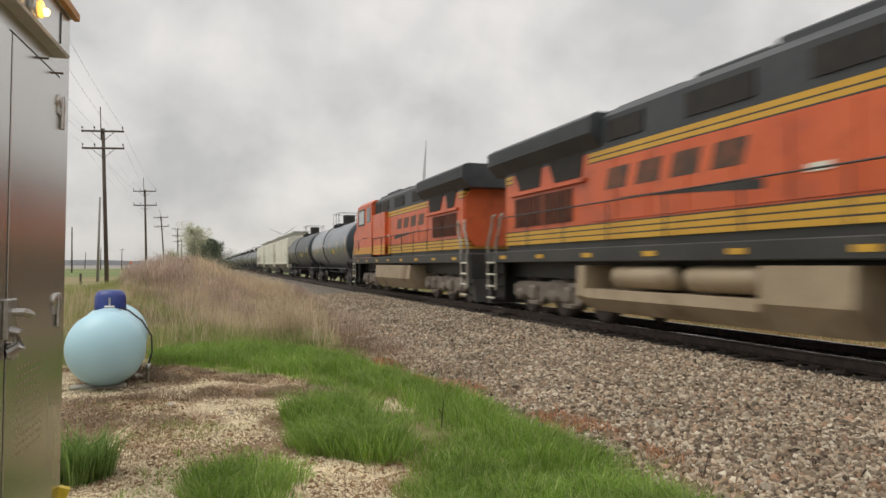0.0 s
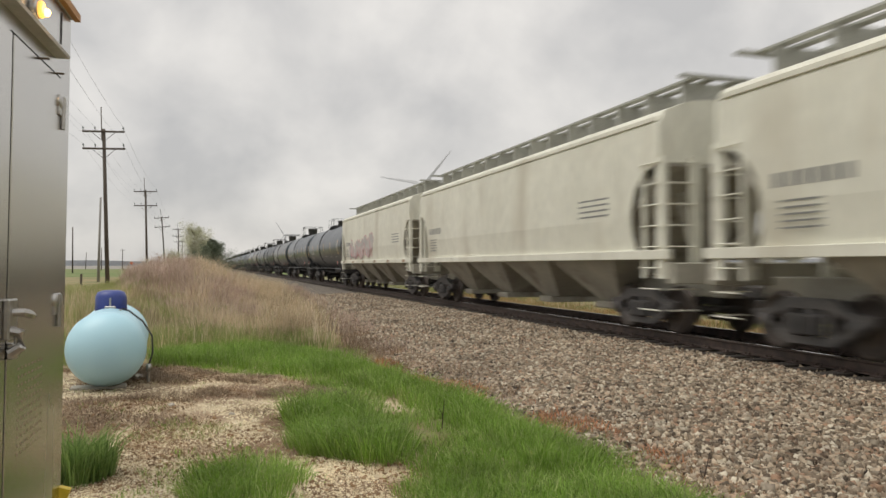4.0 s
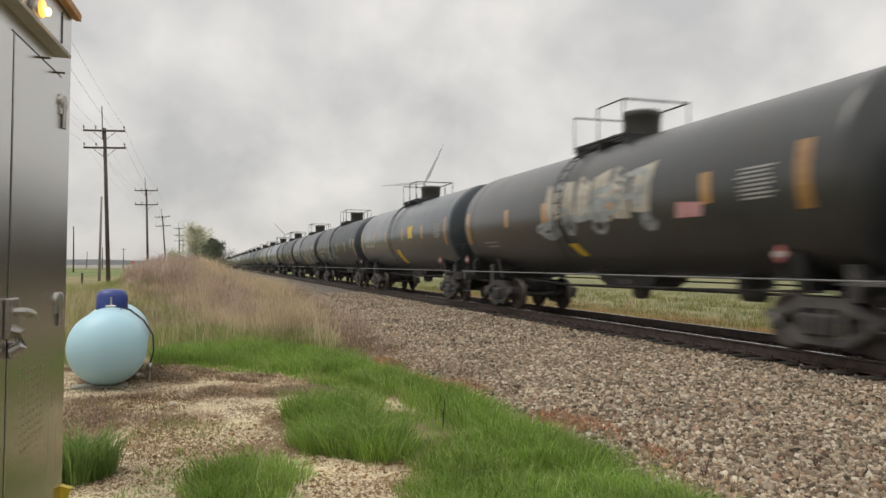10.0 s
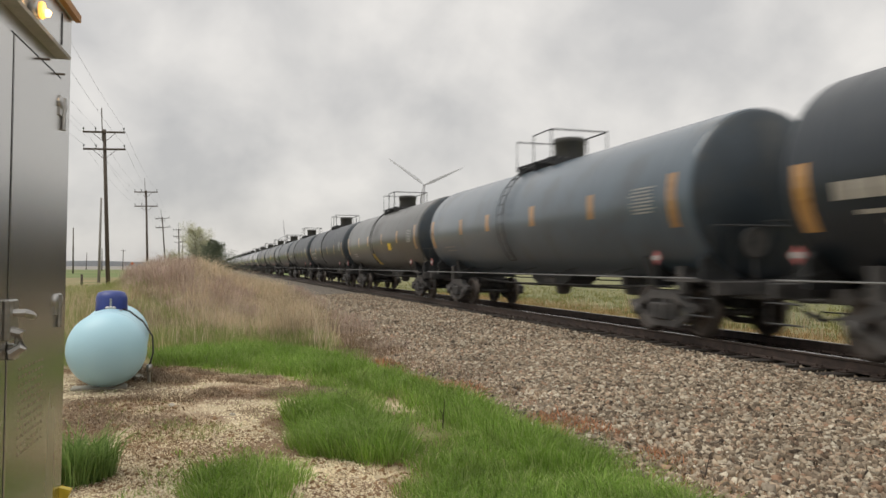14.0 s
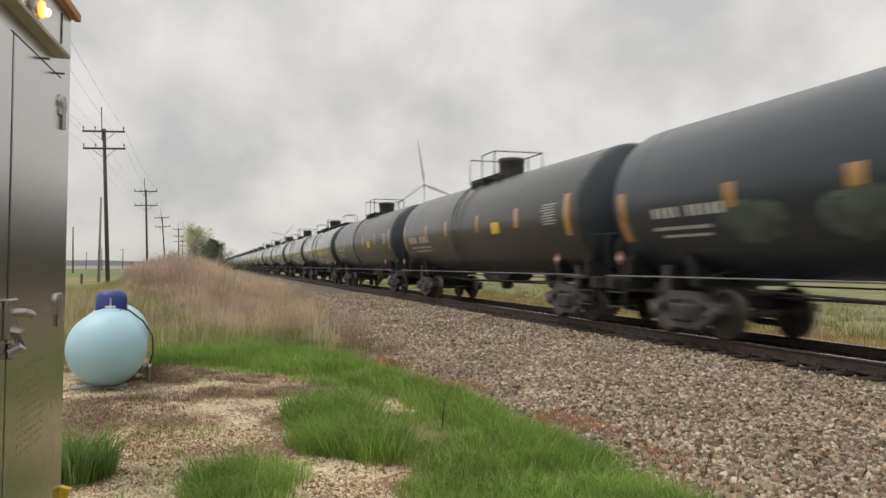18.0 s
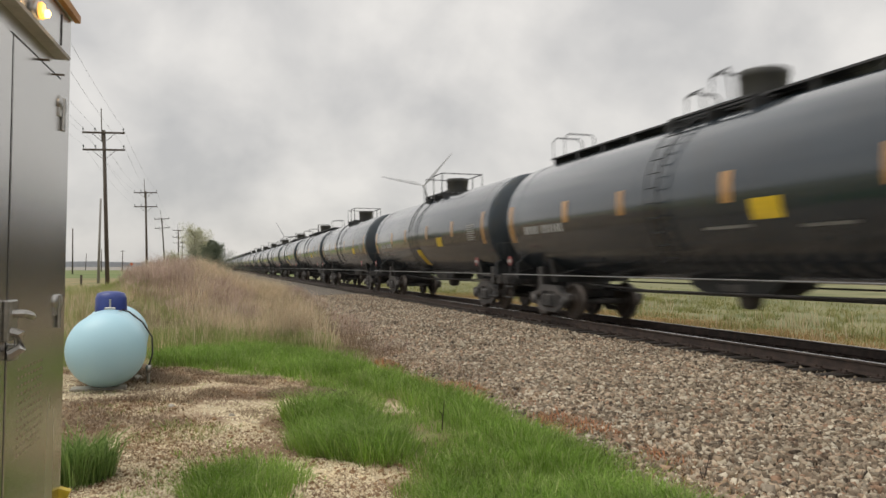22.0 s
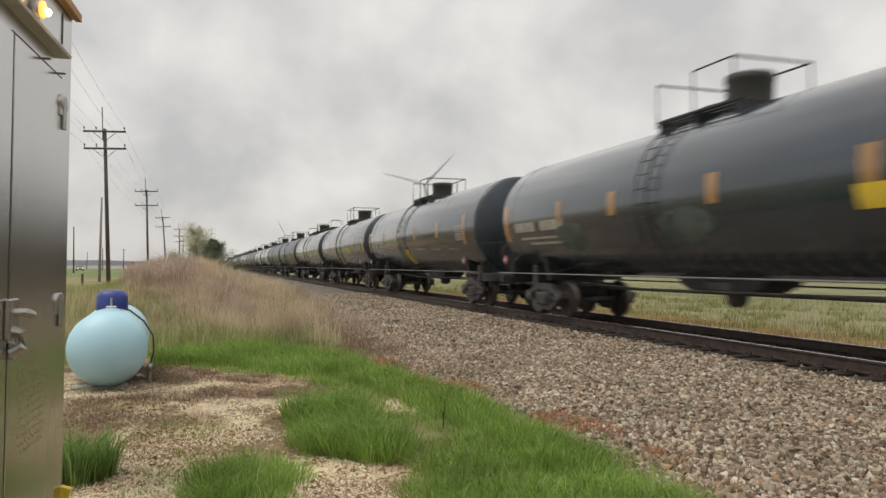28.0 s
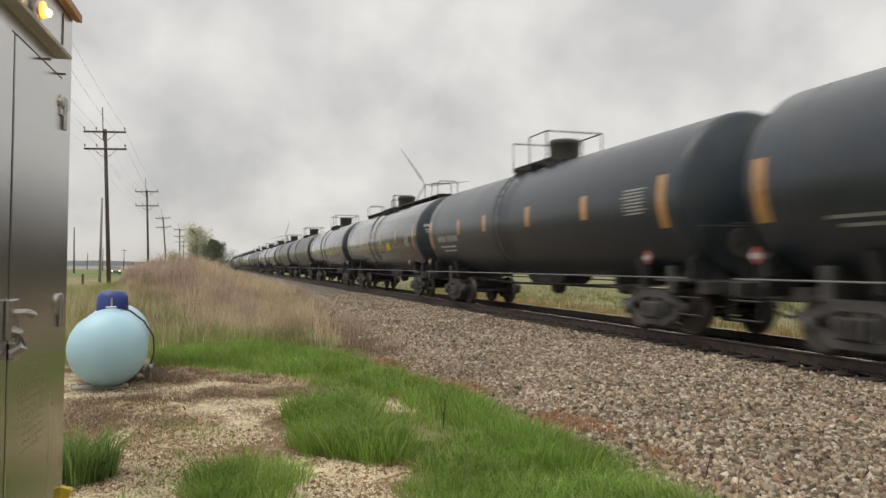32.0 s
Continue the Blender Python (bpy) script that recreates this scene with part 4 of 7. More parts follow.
for px_, py_, ln, rz in ((6.35, 8.15, 0.45, 25), (4.3, 7.75, 0.3, -30)):
    bm = B()
    box(bm, -ln / 2, ln / 2, -0.03, 0.03, -0.012, 0.02, 0.006)
    ob = new("wood_splinter", mesh_of("wood_splinter", bm, M["twig"]))
    ob.matrix_world = pose(px_, py_, bed_z(px_) + 0.03, 0, 2, rz)
    tagged(ob, "dark splinter of old tie lying on the ballast", "wood")

# ---- metal signal cabin ----


def build_cabin():
    cab = thing("signal_cabin", "brushed aluminium signal cabin with a hooded door and lit lamp", "cabin", at=pose(-0.83, 4.87, -0.36, 0, 0.6, -3.2))
    bm = B()
    box(bm, -2.0, 0, -4.6, 0, 0.3, 3.21, 0.008)
    part("wall", bm, M["aluminium"], cab)
    for yy in (-4.4, -2.3, -0.3):
        part("footing", box(B(), -1.9, -0.1, yy - 0.12, yy + 0.12, 0.0, 0.3), M["concrete"], cab)
    bm = B()
    prism(bm, [(-2.04, 3.18), (0.015, 3.18), (0.035, 3.2), (0.015, 3.26), (-1.0, 3.4), (-2.04, 3.26)], -4.65, 0.03)
    roof = part("roof", bm, M["cabin_paint"], cab)
    bm = B()
    # orange of the edge is rust plus lamp light put into the colour
    box(bm, 0.012, 0.044, -4.65, 0.034, 3.172, 3.215)
    part("drip_edge", bm, M["lamp_rust"], roof, "roof edge with rust and lamp warmth in its colour")
    bm = B()
    box(bm, 0.003, 0.02, -1.12, -0.28, 0.42, 2.75, 0.004)
    door = part("door", bm, M["aluminium"], cab)
    for a, b, c, d in ((-1.132, -1.122, 0.42, 2.76), (-0.277, -0.267, 0.42, 2.76), (-1.132, -0.267, 2.752, 2.764)):
        part("door_seal", box(B(), 0.002, 0.012, a, b, c, d), M["seam"], cab)
    bm = B()
    box(bm, 0.003, 0.02, -2.1, -1.145, 0.42, 2.75, 0.004)
    part("door", bm, M["aluminium"], cab)
    bm = B()
    prism(bm, [(0.0, 2.855), (0.068, 2.855), (0.073, 2.87), (0.0, 2.93)], -2.3, -0.32)
    part("door_hood", bm, M["cabin_paint"], cab, "sloping drip hood over the door")
    part("wall_seam", box(B(), 0.001, 0.006, -0.235, -0.228, 2.96, 3.14), M["seam"], cab)
    for zz in (2.56, 1.46):
        bm = B()
        box(bm, 0.018, 0.03, -0.35, -0.29, zz - 0.02, zz + 0.06, 0.003)
        box(bm, 0.004, 0.03, -0.268, -0.21, zz - 0.085, zz + 0.06, 0.003)
        for yy in (-0.32, -0.238):
            lathe(bm, [(0.0, 0.0), (0.0, 0.04), (0.026, 0.042), (0.034, 0.034), (0.036, 0.0)], "x", 14, (0, yy, zz + 0.055))
        tube(bm, [(0.03, -0.272, zz - 0.09), (0.03, -0.272, zz + 0.09)], 0.012, 8)
        part("hinge", bm, M["hardware"], door, "scuffed zinc strap hinge")
    bm = B()
    box(bm, 0.02, 0.045, -1.19, -1.06, 1.38, 1.56, 0.006)
    tube(bm, [(0.04, -1.13, 1.5), (0.085, -1.12, 1.5), (0.1, -1.09, 1.49), (0.1, -1.04, 1.48)], [0.018, 0.018, 0.02, 0.016], 8)
    tube(bm, [(0.04, -1.15, 1.42), (0.08, -1.15, 1.41), (0.085, -1.15, 1.35), (0.04, -1.15, 1.32)], 0.024, 8)
    part("handle", bm, M["hardware"], door, "chrome lever latch")
    bm = B()
    box(bm, 0.02, 0.05, -1.13, -1.05, 1.29, 1.36, 0.005)
    tube(bm, [(0.05, -1.11, 1.35), (0.05, -1.11, 1.4), (0.05, -1.07, 1.4), (0.05, -1.07, 1.35)], 0.006, 6)
    part("padlock", bm, M["hardware"], door)
    for a, zz in ((-0.72, 2.745), (-0.42, 2.745)):
        part("door_stop", box(B(), 0.0, 0.065, a - 0.008, a + 0.008, zz, zz + 0.008), M["pole"], cab)
    # vent holes as thin raised tabs, their shadow put into a darker colour
    bm = B()
    for i in range(8):
        for j in range(11):
            a, c = -0.95 + i * 0.055, 0.82 + j * 0.04
            box(bm, 0.0202, 0.0214, a, a + 0.016, c, c + 0.012)
    part("vent", bm, M["fuel"], door)
    lamp = part("lamp", lathe(B(), [(0.0, 0.045), (0.025, 0.05), (0.04, 0.045)], "x", 16, (0, -0.82, 2.965)), M["hardware"], cab)
    bm = B()
    lathe(bm, [(0.04, 0.038), (0.05, 0.044), (0.06, 0.038), (0.063, 0.022)], "x", 20, (0, -0.82, 2.965))
    part("lens", bm, M["lens"], lamp, "amber lens of the lamp")
    bm = B()
    lathe(bm, [(0.06, 0.018), (0.07, 0.021), (0.082, 0.017), (0.09, 0.0)], "x", 16, (0, -0.81, 2.955))
    part("bulb", bm, M["bulb"], lamp, "glowing warm bulb")
    bm = B()
    prism(bm, [(0.0, 0.0), (0.03, 0.0), (0.06, 0.08), (0.0, 0.1)], -0.05, 0.0)
    br = part("bracket", bm, M["yellow_paint"], cab, "yellow painted foot bracket")
    br.matrix_local = pose(0.0, 0.0, 0.32)
    pl = bpy.data.lights.new("cabin_lamp", "POINT")
    pl.energy, pl.color, pl.shadow_soft_size = 1.6, (1, 0.62, 0.27), 0.03
    lo = new("cabin_lamp", pl)
    lo.location = (-0.72, 4.05, 2.62)


build_cabin()

# ---- propane tank ----


def build_propane():
    tk = thing("propane_tank", "pale blue horizontal propane tank with dark blue dome on blocks", "propane tank", at=pose(-1.225, 9.95, -0.215, 0, 0, 3.6))
    r, c = 0.475, 0.5
    n = 9
    head = [(0.40 * (1 - math.cos(math.pi / 2 * k / n)) , r * math.sin(math.pi / 2 * k / n)) for k in range(n + 1)]
    prof = head + [(3.0 - a, b) for a, b in reversed(head)]
    bm = B()
    lathe(bm, prof, "y", 56, (0, 0, c))
    body = part("body", bm, M["propane"], tk)
    for yy in (0.42, 2.58):
        bm = B()
        lathe(bm, [(yy - 0.012, r + 0.001), (yy - 0.006, r + 0.005), (yy + 0.006, r + 0.005), (yy + 0.012, r + 0.001)], "y", 56, (0, 0, c))
        part("weld_seam", bm, M["propane"], body)
    bm = B()
    lathe(bm, [(0, 0.2), (0.03, 0.208), (0.21, 0.203), (0.275, 0.175), (0.3, 0.1), (0.305, 0.0)], "z", 32, (0, 1.4, c + r - 0.06))
    dome = part("dome", bm, M["dome"], tk, "dark blue plastic dome lid")
    bm = B()
    box(bm, -0.07, 0.07, 1.13, 1.17, c + r - 0.03, c + r + 0.03, 0.01)
    box(bm, -0.012, 0.012, 1.15, 1.18, c + r + 0.02, c + r + 0.14)
    part("latch", bm, M["hardware"], dome, "bright metal latch")
    bm = B()
    box(bm, 0.1, 0.15, 0.9, 1.9, c + r - 0.035, c + r - 0.015)
    part("lifting_strap", bm, M["hardware"], tk)
    for yy in (0.55, 2.45):
        bm = B()
        prism(bm, [(-0.16, 0.015), (0.16, 0.015), (0.18, 0.09), (0.1, 0.055), (0, 0.04), (-0.1, 0.055), (-0.18, 0.09)], yy - 0.05, yy + 0.05)
        part("saddle", bm, M["concrete"], tk)
        bm = B()
        box(bm, -0.42, 0.24, yy - 0.12, yy + 0.12, -0.08, 0.02, 0.012)
        part("block", bm, M["concrete"], tk, "worn concrete support block")
    bm = B()
    tube(bm, [(0.1, 1.3, c + r - 0.0), (0.24, 1.2, c + r - 0.04), (0.42, 1.05, c + r - 0.18), (0.54, 0.95, c + 0.1), (0.55, 0.9, c - 0.12), (0.5, 0.85, c - 0.3)], 0.012, 7)
    part("hose", bm, M["hose"], tk, "black rubber gas hose")
    bm = B()
    tube(bm, [(0.5, 0.85, -0.05), (0.5, 0.85, c - 0.3)], 0.022, 8)
    lathe(bm, [(0.13, 0.034), (0.23, 0.034)], "z", 8, (0.5, 0.85, 0))
    part("riser_pipe", bm, M["hardware"], tk, "grey riser pipe with fitting")


build_propane()
for bx, by, s in ((-0.95, 11.2, 0.1), (-0.4, 9.0, 0.05), (-1.9, 8.9, 0.07), (0.25, 8.6, 0.045)):
    bm = B()
    bmesh.ops.create_icosphere(bm, subdivisions=2, radius=s)
    for v in bm.verts:
        v.co *= 0.8 + 0.5 * noise.noise(v.co * 14 + Vector((bx, by, 0)))
        v.co.z *= 0.55
    ob = new("limestone_lump", mesh_of("limestone_lump", bm, M["concrete"]))
    ob.location = (bx, by, gz(bx, by) + s * 0.2)
    tagged(ob, "pale limestone lump lying on bare soil", "stone")

# ---- pole line, far poles, wires ----


def build_pole(x, y, lean_x, lean_y, height, arms, arm_len, z0=None, pin=True):
    z0 = gz(x, y) - 0.2 if z0 is None else z0
    p = thing("utility_pole", "dark weathered wooden utility pole with two crossarms", "utility pole", "line of utility poles", at=pose(x, y, z0, lean_y, lean_x, 0))
    bm = B()
    lathe(bm, [(0, 0.145), (height * 0.5, 0.125), (height, 0.105)], "z", 12)
    part("pole", bm, M["pole"], p)
    if pin:
        bm = B()
        tube(bm, [(-0.12, -0.1, height - 0.8), (-0.12, -0.1, height + 1.45)], 0.035, 6)
        part("lightning_rod", bm, M["pole"], p)
    for k, zz in enumerate(arms):
        bm = B()
        box(bm, -arm_len / 2, arm_len / 2, -0.19, -0.09, zz - 0.06, zz + 0.06, 0.01)
        arm = part("crossarm", bm, M["pole"], p)
        for s in (-1, 1):
            bm = B()
            tube(bm, [(s * 0.75, -0.2, zz - 0.03), (s * 0.04, -0.14, zz - 0.65)], 0.018, 5)
            part("brace", bm, M["pole"], arm)
        for ix in (-0.48, -0.2, 0.47):
            bm = B()
            lathe(bm, [(0.06, 0.018), (0.2, 0.02), (0.2, 0.045), (0.25, 0.055), (0.3, 0.045), (0.33, 0.02)], "z", 8, (ix * arm_len, -0.14, zz))
            part("insulator", bm, M["insulator"], arm)
    return p


POLES = [(-6.2, 11.0, 0.3, 0), (-6.53, 54.5, -1.8, 0.0), (-7.2, 96.6, -1.4, 0.0), (-7.9, 149, -4.0, 0), (-7.3, 196, -1.0, 0), (-9.2, 243, -0.5, 0), (-9.8, 290, 0.8, 0)]
for k, (px_, py_, lx, ly) in enumerate(POLES):
    build_pole(px_, py_, lx, ly, 10.9, (10.7, 9.55 if k < 2 else 9.0), 2.62)


def wire_at(k, off, zz):
    x, y, lx, ly = POLES[k]
    q = pose(x, y, gz(x, y) - 0.2, ly, lx, 0) @ Vector((off * 2.62, -0.14, zz))
    return q


for off, zz in ((-0.48, 11.0), (-0.2, 11.0), (0.47, 11.0), (-0.48, 9.85), (-0.2, 9.85), (0.47, 9.85)):
    bm = B()
    pts = []
    for k in range(5):
        a, b = wire_at(k, off, zz), wire_at(k + 1, off, zz)
        if zz < 10 and k > 0:
            b.z -= 0.55
            a.z -= 0.55 if k > 1 else 0
        for j in range(10):
            s = j / 10
            q = a.lerp(b, s)
            q.z -= 4 * 0.5 * s * (1 - s)
            pts.append(q)
    tube(bm, pts, 0.006, 4)
    tagged(new("overhead_wire", mesh_of("overhead_wire", bm, M["wire"])), "thin grey overhead wire strung between the poles", "wire", "overhead wires")


def far_pole(x, y, h, lean, r, mat_name, label, arm=0):
    p = thing("far_pole", label, "utility pole", "far poles along the road", at=pose(x, y, -0.45, 0, lean, 0))
    bm = B()
    lathe(bm, [(0, r * 1.25), (h, r * 0.8)], "z", 8)
    part("pole", bm, M[mat_name], p)
    if arm:
        bm = B()
        box(bm, -arm / 2, arm / 2, -0.06, 0.06, h - 0.5, h - 0.38)
        part("crossarm", bm, M[mat_name], p)


far_pole(-26.36, 165.45, 9.5, -0.3, 0.13, "pole", "thin dark wooden pole far off along the road", 0)
far_pole(-9.99, 76.49, 8.2, 1.0, 0.11, "pale_pole", "pale grey weathered pole in the meadow", 0)
far_pole(-27.99, 270.75, 7.3, 0.6, 0.13, "pole", "thin dark wooden pole far off along the road", 1.6)
far_pole(-47.72, 329.33, 7.0, 2.0, 0.13, "pole", "thin dark wooden pole far off along the road", 0)
far_pole(-31.92, 251.03, 7.2, 0, 0.13, "pole", "thin dark wooden pole far off along the road", 0)

# round orange warning sign at the road bend
sg = thing("road_sign", "orange diamond warning sign on a thin post by the road", "sign", at=pose(-10.83, 116.57, -0.4, 0, 0, 15))
part("post", tube(B(), [(0, 0, 0), (0, 0, 2.08)], 0.05, 6), M["pale_pole"], sg)
bm = B()
box(bm, -0.19, 0.19, -0.02, 0.02, -0.19, 0.19, 0.01, pose(0, -0.08, 2.08, 0, 45, 0))
part("panel", bm, M["sign"], sg)
mp = thing("marker_post", "short dark field marker post in the meadow", "post", at=pose(-9.87, 65.97, -0.45))
part("post", tube(B(), [(0, 0, 0), (0, 0, 1.1)], 0.09, 8), M["pole"], mp)

# ---- trees on the bank ----


def build_tree(name, label, x, y, h, spread, leaf_mat, n_leaf, leaf, conical, seed, trunk_r):
    rr = random.Random(seed)
    t = thing(name, label, "tree", at=pose(x, y, gz(x, y) - 0.15))
    bm = B()
    tube(bm, [(0, 0, 0), (0.05, 0.03, h * 0.35), (-0.04, 0.02, h * 0.7), (0.02, 0, h * 0.95)], [trunk_r, trunk_r * 0.75, trunk_r * 0.4, trunk_r * 0.12], 8)
    tips = []
    nl = 34
    for k in range(nl):
        s = 0.18 + 0.78 * k / nl
        a = k * 2.4 + rr.uniform(-0.4, 0.4)
        ln = spread * ((1.05 - s) if conical else (0.35 + 0.65 * math.sin(math.pi * min(1, s * 0.95)))) * rr.uniform(0.6, 1.15)
        rise = ln * (0.25 if conical else 0.9) * rr.uniform(0.6, 1.2)
        p0 = Vector((0, 0, h * s * 0.92))
        p1 = p0 + Vector((math.cos(a) * ln * 0.5, math.sin(a) * ln * 0.5, rise * 0.4))
        p2 = p0 + Vector((math.cos(a) * ln, math.sin(a) * ln, rise))
        tube(bm, [p0, p1, p2], [trunk_r * 0.3, trunk_r * 0.18, trunk_r * 0.06], 5)
        tips += [(p0.lerp(p1, 0.6), ln * 0.25), (p1, ln * 0.3), (p1.lerp(p2, 0.5), ln * 0.32), (p2, ln * 0.3)]
    part("trunk", bm, M["bark"], t)
    q = np.random.RandomState(seed)
    idx = q.randint(0, len(tips), n_leaf)
    c = np.array([tuple(tips[i][0]) for i in idx]) + q.normal(0, 1, (n_leaf, 3)) * np.array([tips[i][1] for i in idx])[:, None] * 0.55
    u = q.normal(0, 1, (n_leaf, 3))
    u /= np.linalg.norm(u, axis=1)[:, None]
    w = np.cross(u, q.normal(0, 1, (n_leaf, 3)))
    w /= np.linalg.norm(w, axis=1)[:, None]
    s = leaf * q.uniform(0.6, 1.4, (n_leaf, 1))
    v = np.stack([c - u * s, c + w * s * 0.55, c + u * s, c - w * s * 0.55], 1).reshape(-1, 3)
    f = np.arange(n_leaf * 4).reshape(-1, 4)
    cr = soup("crown", v, f, leaf_mat)
    cr.parent = t
    return t


build_tree("spring_tree", "small tree in thin pale green spring leaf", -1.1, 61.12, 3.4, 1.15, M["spring"], 19000, 0.03, False, 4, 0.07)
build_tree("spring_tree", "low shrub in thin pale green spring leaf", -0.33, 62.98, 2.7, 0.8, M["spring"], 11000, 0.028, False, 9, 0.05)
build_tree("spring_tree", "low olive shrub among dead weeds", -3.81, 57.78, 1.0, 0.75, M["spring"], 4000, 0.03, False, 12, 0.03)
build_tree("spring_tree", "low olive shrub among dead weeds", -2.59, 59.5, 1.3, 0.85, M["spring"], 5000, 0.03, False, 15, 0.03)
build_tree("cedar_tree", "grey-green bushy cedar on the bank", 0.2, 50, 2.75, 2.0, M["cedar"], 15000, 0.038, True, 6, 0.09)

# ---- wind turbines ----


def build_turbine(x, y, hub, label):
    az = math.degrees(math.atan2(x, y))
    t = thing("wind_turbine", label, "wind turbine", "wind turbines", at=pose(x, y, -0.5, 0, 0, -az))
    bm = B()
    lathe(bm, [(0, 2.2), (hub * 0.5, 1.8), (hub - 1.5, 1.25)], "z", 24)
    part("tower", bm, M["turbine"], t)
    bm = B()
    box(bm, -1.7, 1.7, -2.5, 7.5, hub - 1.8, hub + 1.9, 0.5)
    part("nacelle", bm, M["turbine"], t)
    rotor = part("rotor", lathe(B(), [(-2.2, 0.0), (-1.9, 0.9), (-1.0, 1.6), (0.6, 1.7), (1.0, 1.2)], "y", 20), M["turbine"], t)
    rotor.matrix_local = pose(0, -4.0, hub)
    bm = B()
    prev = None
    for s, ch, th in ((1.2, 1.7, 1.5), (4, 2.4, 1.2), (10, 4.0, 0.8), (22, 3.0, 0.5), (36, 2.0, 0.3), (48, 1.1, 0.15), (52, 0.3, 0.06)):
        tw = radians(14 * (1 - s / 52))
        ring = [bm.verts.new((ch * cx * math.cos(tw) - th * cy * math.sin(tw), ch * cx * math.sin(tw) + th * cy * math.cos(tw) - s * 0.02, s))
                for cx, cy in ((-0.35, 0), (-0.2, 0.45), (0.1, 0.5), (0.65, 0.05), (0.1, -0.4), (-0.2, -0.4))]
        if prev:
            for k in range(6):
                bm.faces.new((prev[k], prev[(k + 1) % 6], ring[(k + 1) % 6], ring[k]))
        prev = ring
    bm.faces.new(prev)
    blade = mesh_of("blade", bm, M["turbine"])
    for k in range(3):
        b = part("blade", blade, None, rotor)
        b.matrix_local = pose(0, 0, 0, 0, 120 * k, 0)
    return rotor


ROTORS = [build_turbine(240.6, 843.7, 97.1, "tall white wind turbine with three turning blades"),
          build_turbine(225, 2410, 97.1, "distant wind turbine beyond the train")]

# ---- rolling stock: each car's origin is on the rail top at its middle, +y is its far end, -x the side that the camera sees ----


def wheel_bm(r=0.46):
    return lathe(B(), [(-0.07, 0.0), (-0.07, 0.12), (-0.03, 0.14), (-0.03, r - 0.09), (-0.065, r - 0.07), (-0.065, r), (0.05, r + 0.004), (0.06, r + 0.028), (0.075, r + 0.026), (0.075, r - 0.07), (0.02, r - 0.09), (0.02, 0.14), (0.09, 0.11), (0.09, 0.0)], "x", 22)


WHEEL = mesh_of("wheel", wheel_bm(), M["rim"])
WHEEL_BIG = mesh_of("wheel", wheel_bm(0.53), M["rim"])
AXLE = mesh_of("axle", lathe(B(), [(-0.95, 0.07), (0.95, 0.07)], "x", 10), M["iron"])


def side_frame_bm():
    """A cast freight truck side frame, seen from the side, with spring nest."""
    bm = B()
    prism(bm, [(-1.15, 0.63), (-0.8, 0.68), (-0.45, 0.86), (0.45, 0.86), (0.8, 0.68), (1.15, 0.63), (1.15, 0.5), (0.8, 0.54), (0.4, 0.7), (-0.4, 0.7), (-0.8, 0.54), (-1.15, 0.5)], -0.08, 0.08, "x")
    prism(bm, [(-1.1, 0.5), (-0.75, 0.32), (-0.45, 0.16), (0.45, 0.16), (0.75, 0.32), (1.1, 0.5), (1.0, 0.58), (0.7, 0.43), (0.42, 0.28), (-0.42, 0.28), (-0.7, 0.43), (-1.0, 0.58)], -0.07, 0.07, "x")
    for y in (-0.4, 0.4):
        box(bm, -0.075, 0.075, y - 0.06, y + 0.06, 0.24, 0.74)
    for y in (-0.88, 0.88):
        lathe(bm, [(-0.14, 0.0), (-0.14, 0.11), (-0.1, 0.13), (0.07, 0.13)], "x", 14, (0, y, 0.46))
    return bm


SIDE_FRAME = mesh_of("side_frame", side_frame_bm(), M["iron"])


def springs_bm():
    bm = B()
    for y in (-0.2, 0, 0.2):
        lathe(bm, [(0.3, 0.085), (0.34, 0.1), (0.38, 0.085), (0.42, 0.1), (0.46, 0.085), (0.5, 0.1), (0.54, 0.085), (0.58, 0.1), (0.62, 0.085)], "z", 7, (-0.08, y, 0))
    return bm


SPRINGS = mesh_of("spring_nest", springs_bm(), M["iron"])
BOLSTER = mesh_of("truck", box(box(B(), -1.05, 1.05, -0.2, 0.2, 0.52, 0.8, 0.02), -0.25, 0.25, -0.35, 0.35, 0.6, 0.95, 0.02), M["iron"])


def add_truck(parent, y):
    tr = part("truck", BOLSTER, None, parent)
    tr.matrix_local = pose(0, y, 0)
    for s in (-1, 1):
        f = part("side_frame", SIDE_FRAME, None, tr)
        f.matrix_local = pose(s * 1.0, 0, 0, 0, 0, 0 if s < 0 else 180)
        sp = part("spring_nest", SPRINGS, None, tr)
        sp.matrix_local = pose(s * 1.0, 0, 0, 0, 0, 0 if s < 0 else 180)
    for yy in (-0.88, 0.88):
        a = part("axle", AXLE, None, tr)
        a.matrix_local = pose(0, yy, 0.46)
        for s in (-1, 1):
            w = part("wheel", WHEEL, None, tr)
            w.matrix_local = pose(s * 0.75, yy, 0.463, 0, 0, 0 if s < 0 else 180)
    return tr


def coupler_bm(y, d):
    bm = B()
    box(bm, -0.09, 0.09, min(y, y + d * 0.5), max(y, y + d * 0.5), 0.76, 0.94, 0.02)
    box(bm, -0.16, 0.14, min(y + d * 0.45, y + d * 0.72), max(y + d * 0.45, y + d * 0.72), 0.72, 0.98, 0.04)
    tube(bm, [(0.25, y, 0.75), (0.27, y + d * 0.3, 0.5), (0.2, y + d * 0.6, 0.42), (0.1, y + d * 0.8, 0.55)], 0.03, 6)
    return bm


# tank car
TR, TC, TH = 1.6, 2.66, 8.63     # tank radius, height of its axis, half length over the heads


def on_tank(y, z, lift=0.006):
    """The near flank of the tank at a height."""
    s = max(-0.999, min(0.999, (z - TC) / TR))
    a = math.asin(s)
    r = TR + lift
    return (-r * math.cos(a), y, TC + r * s)


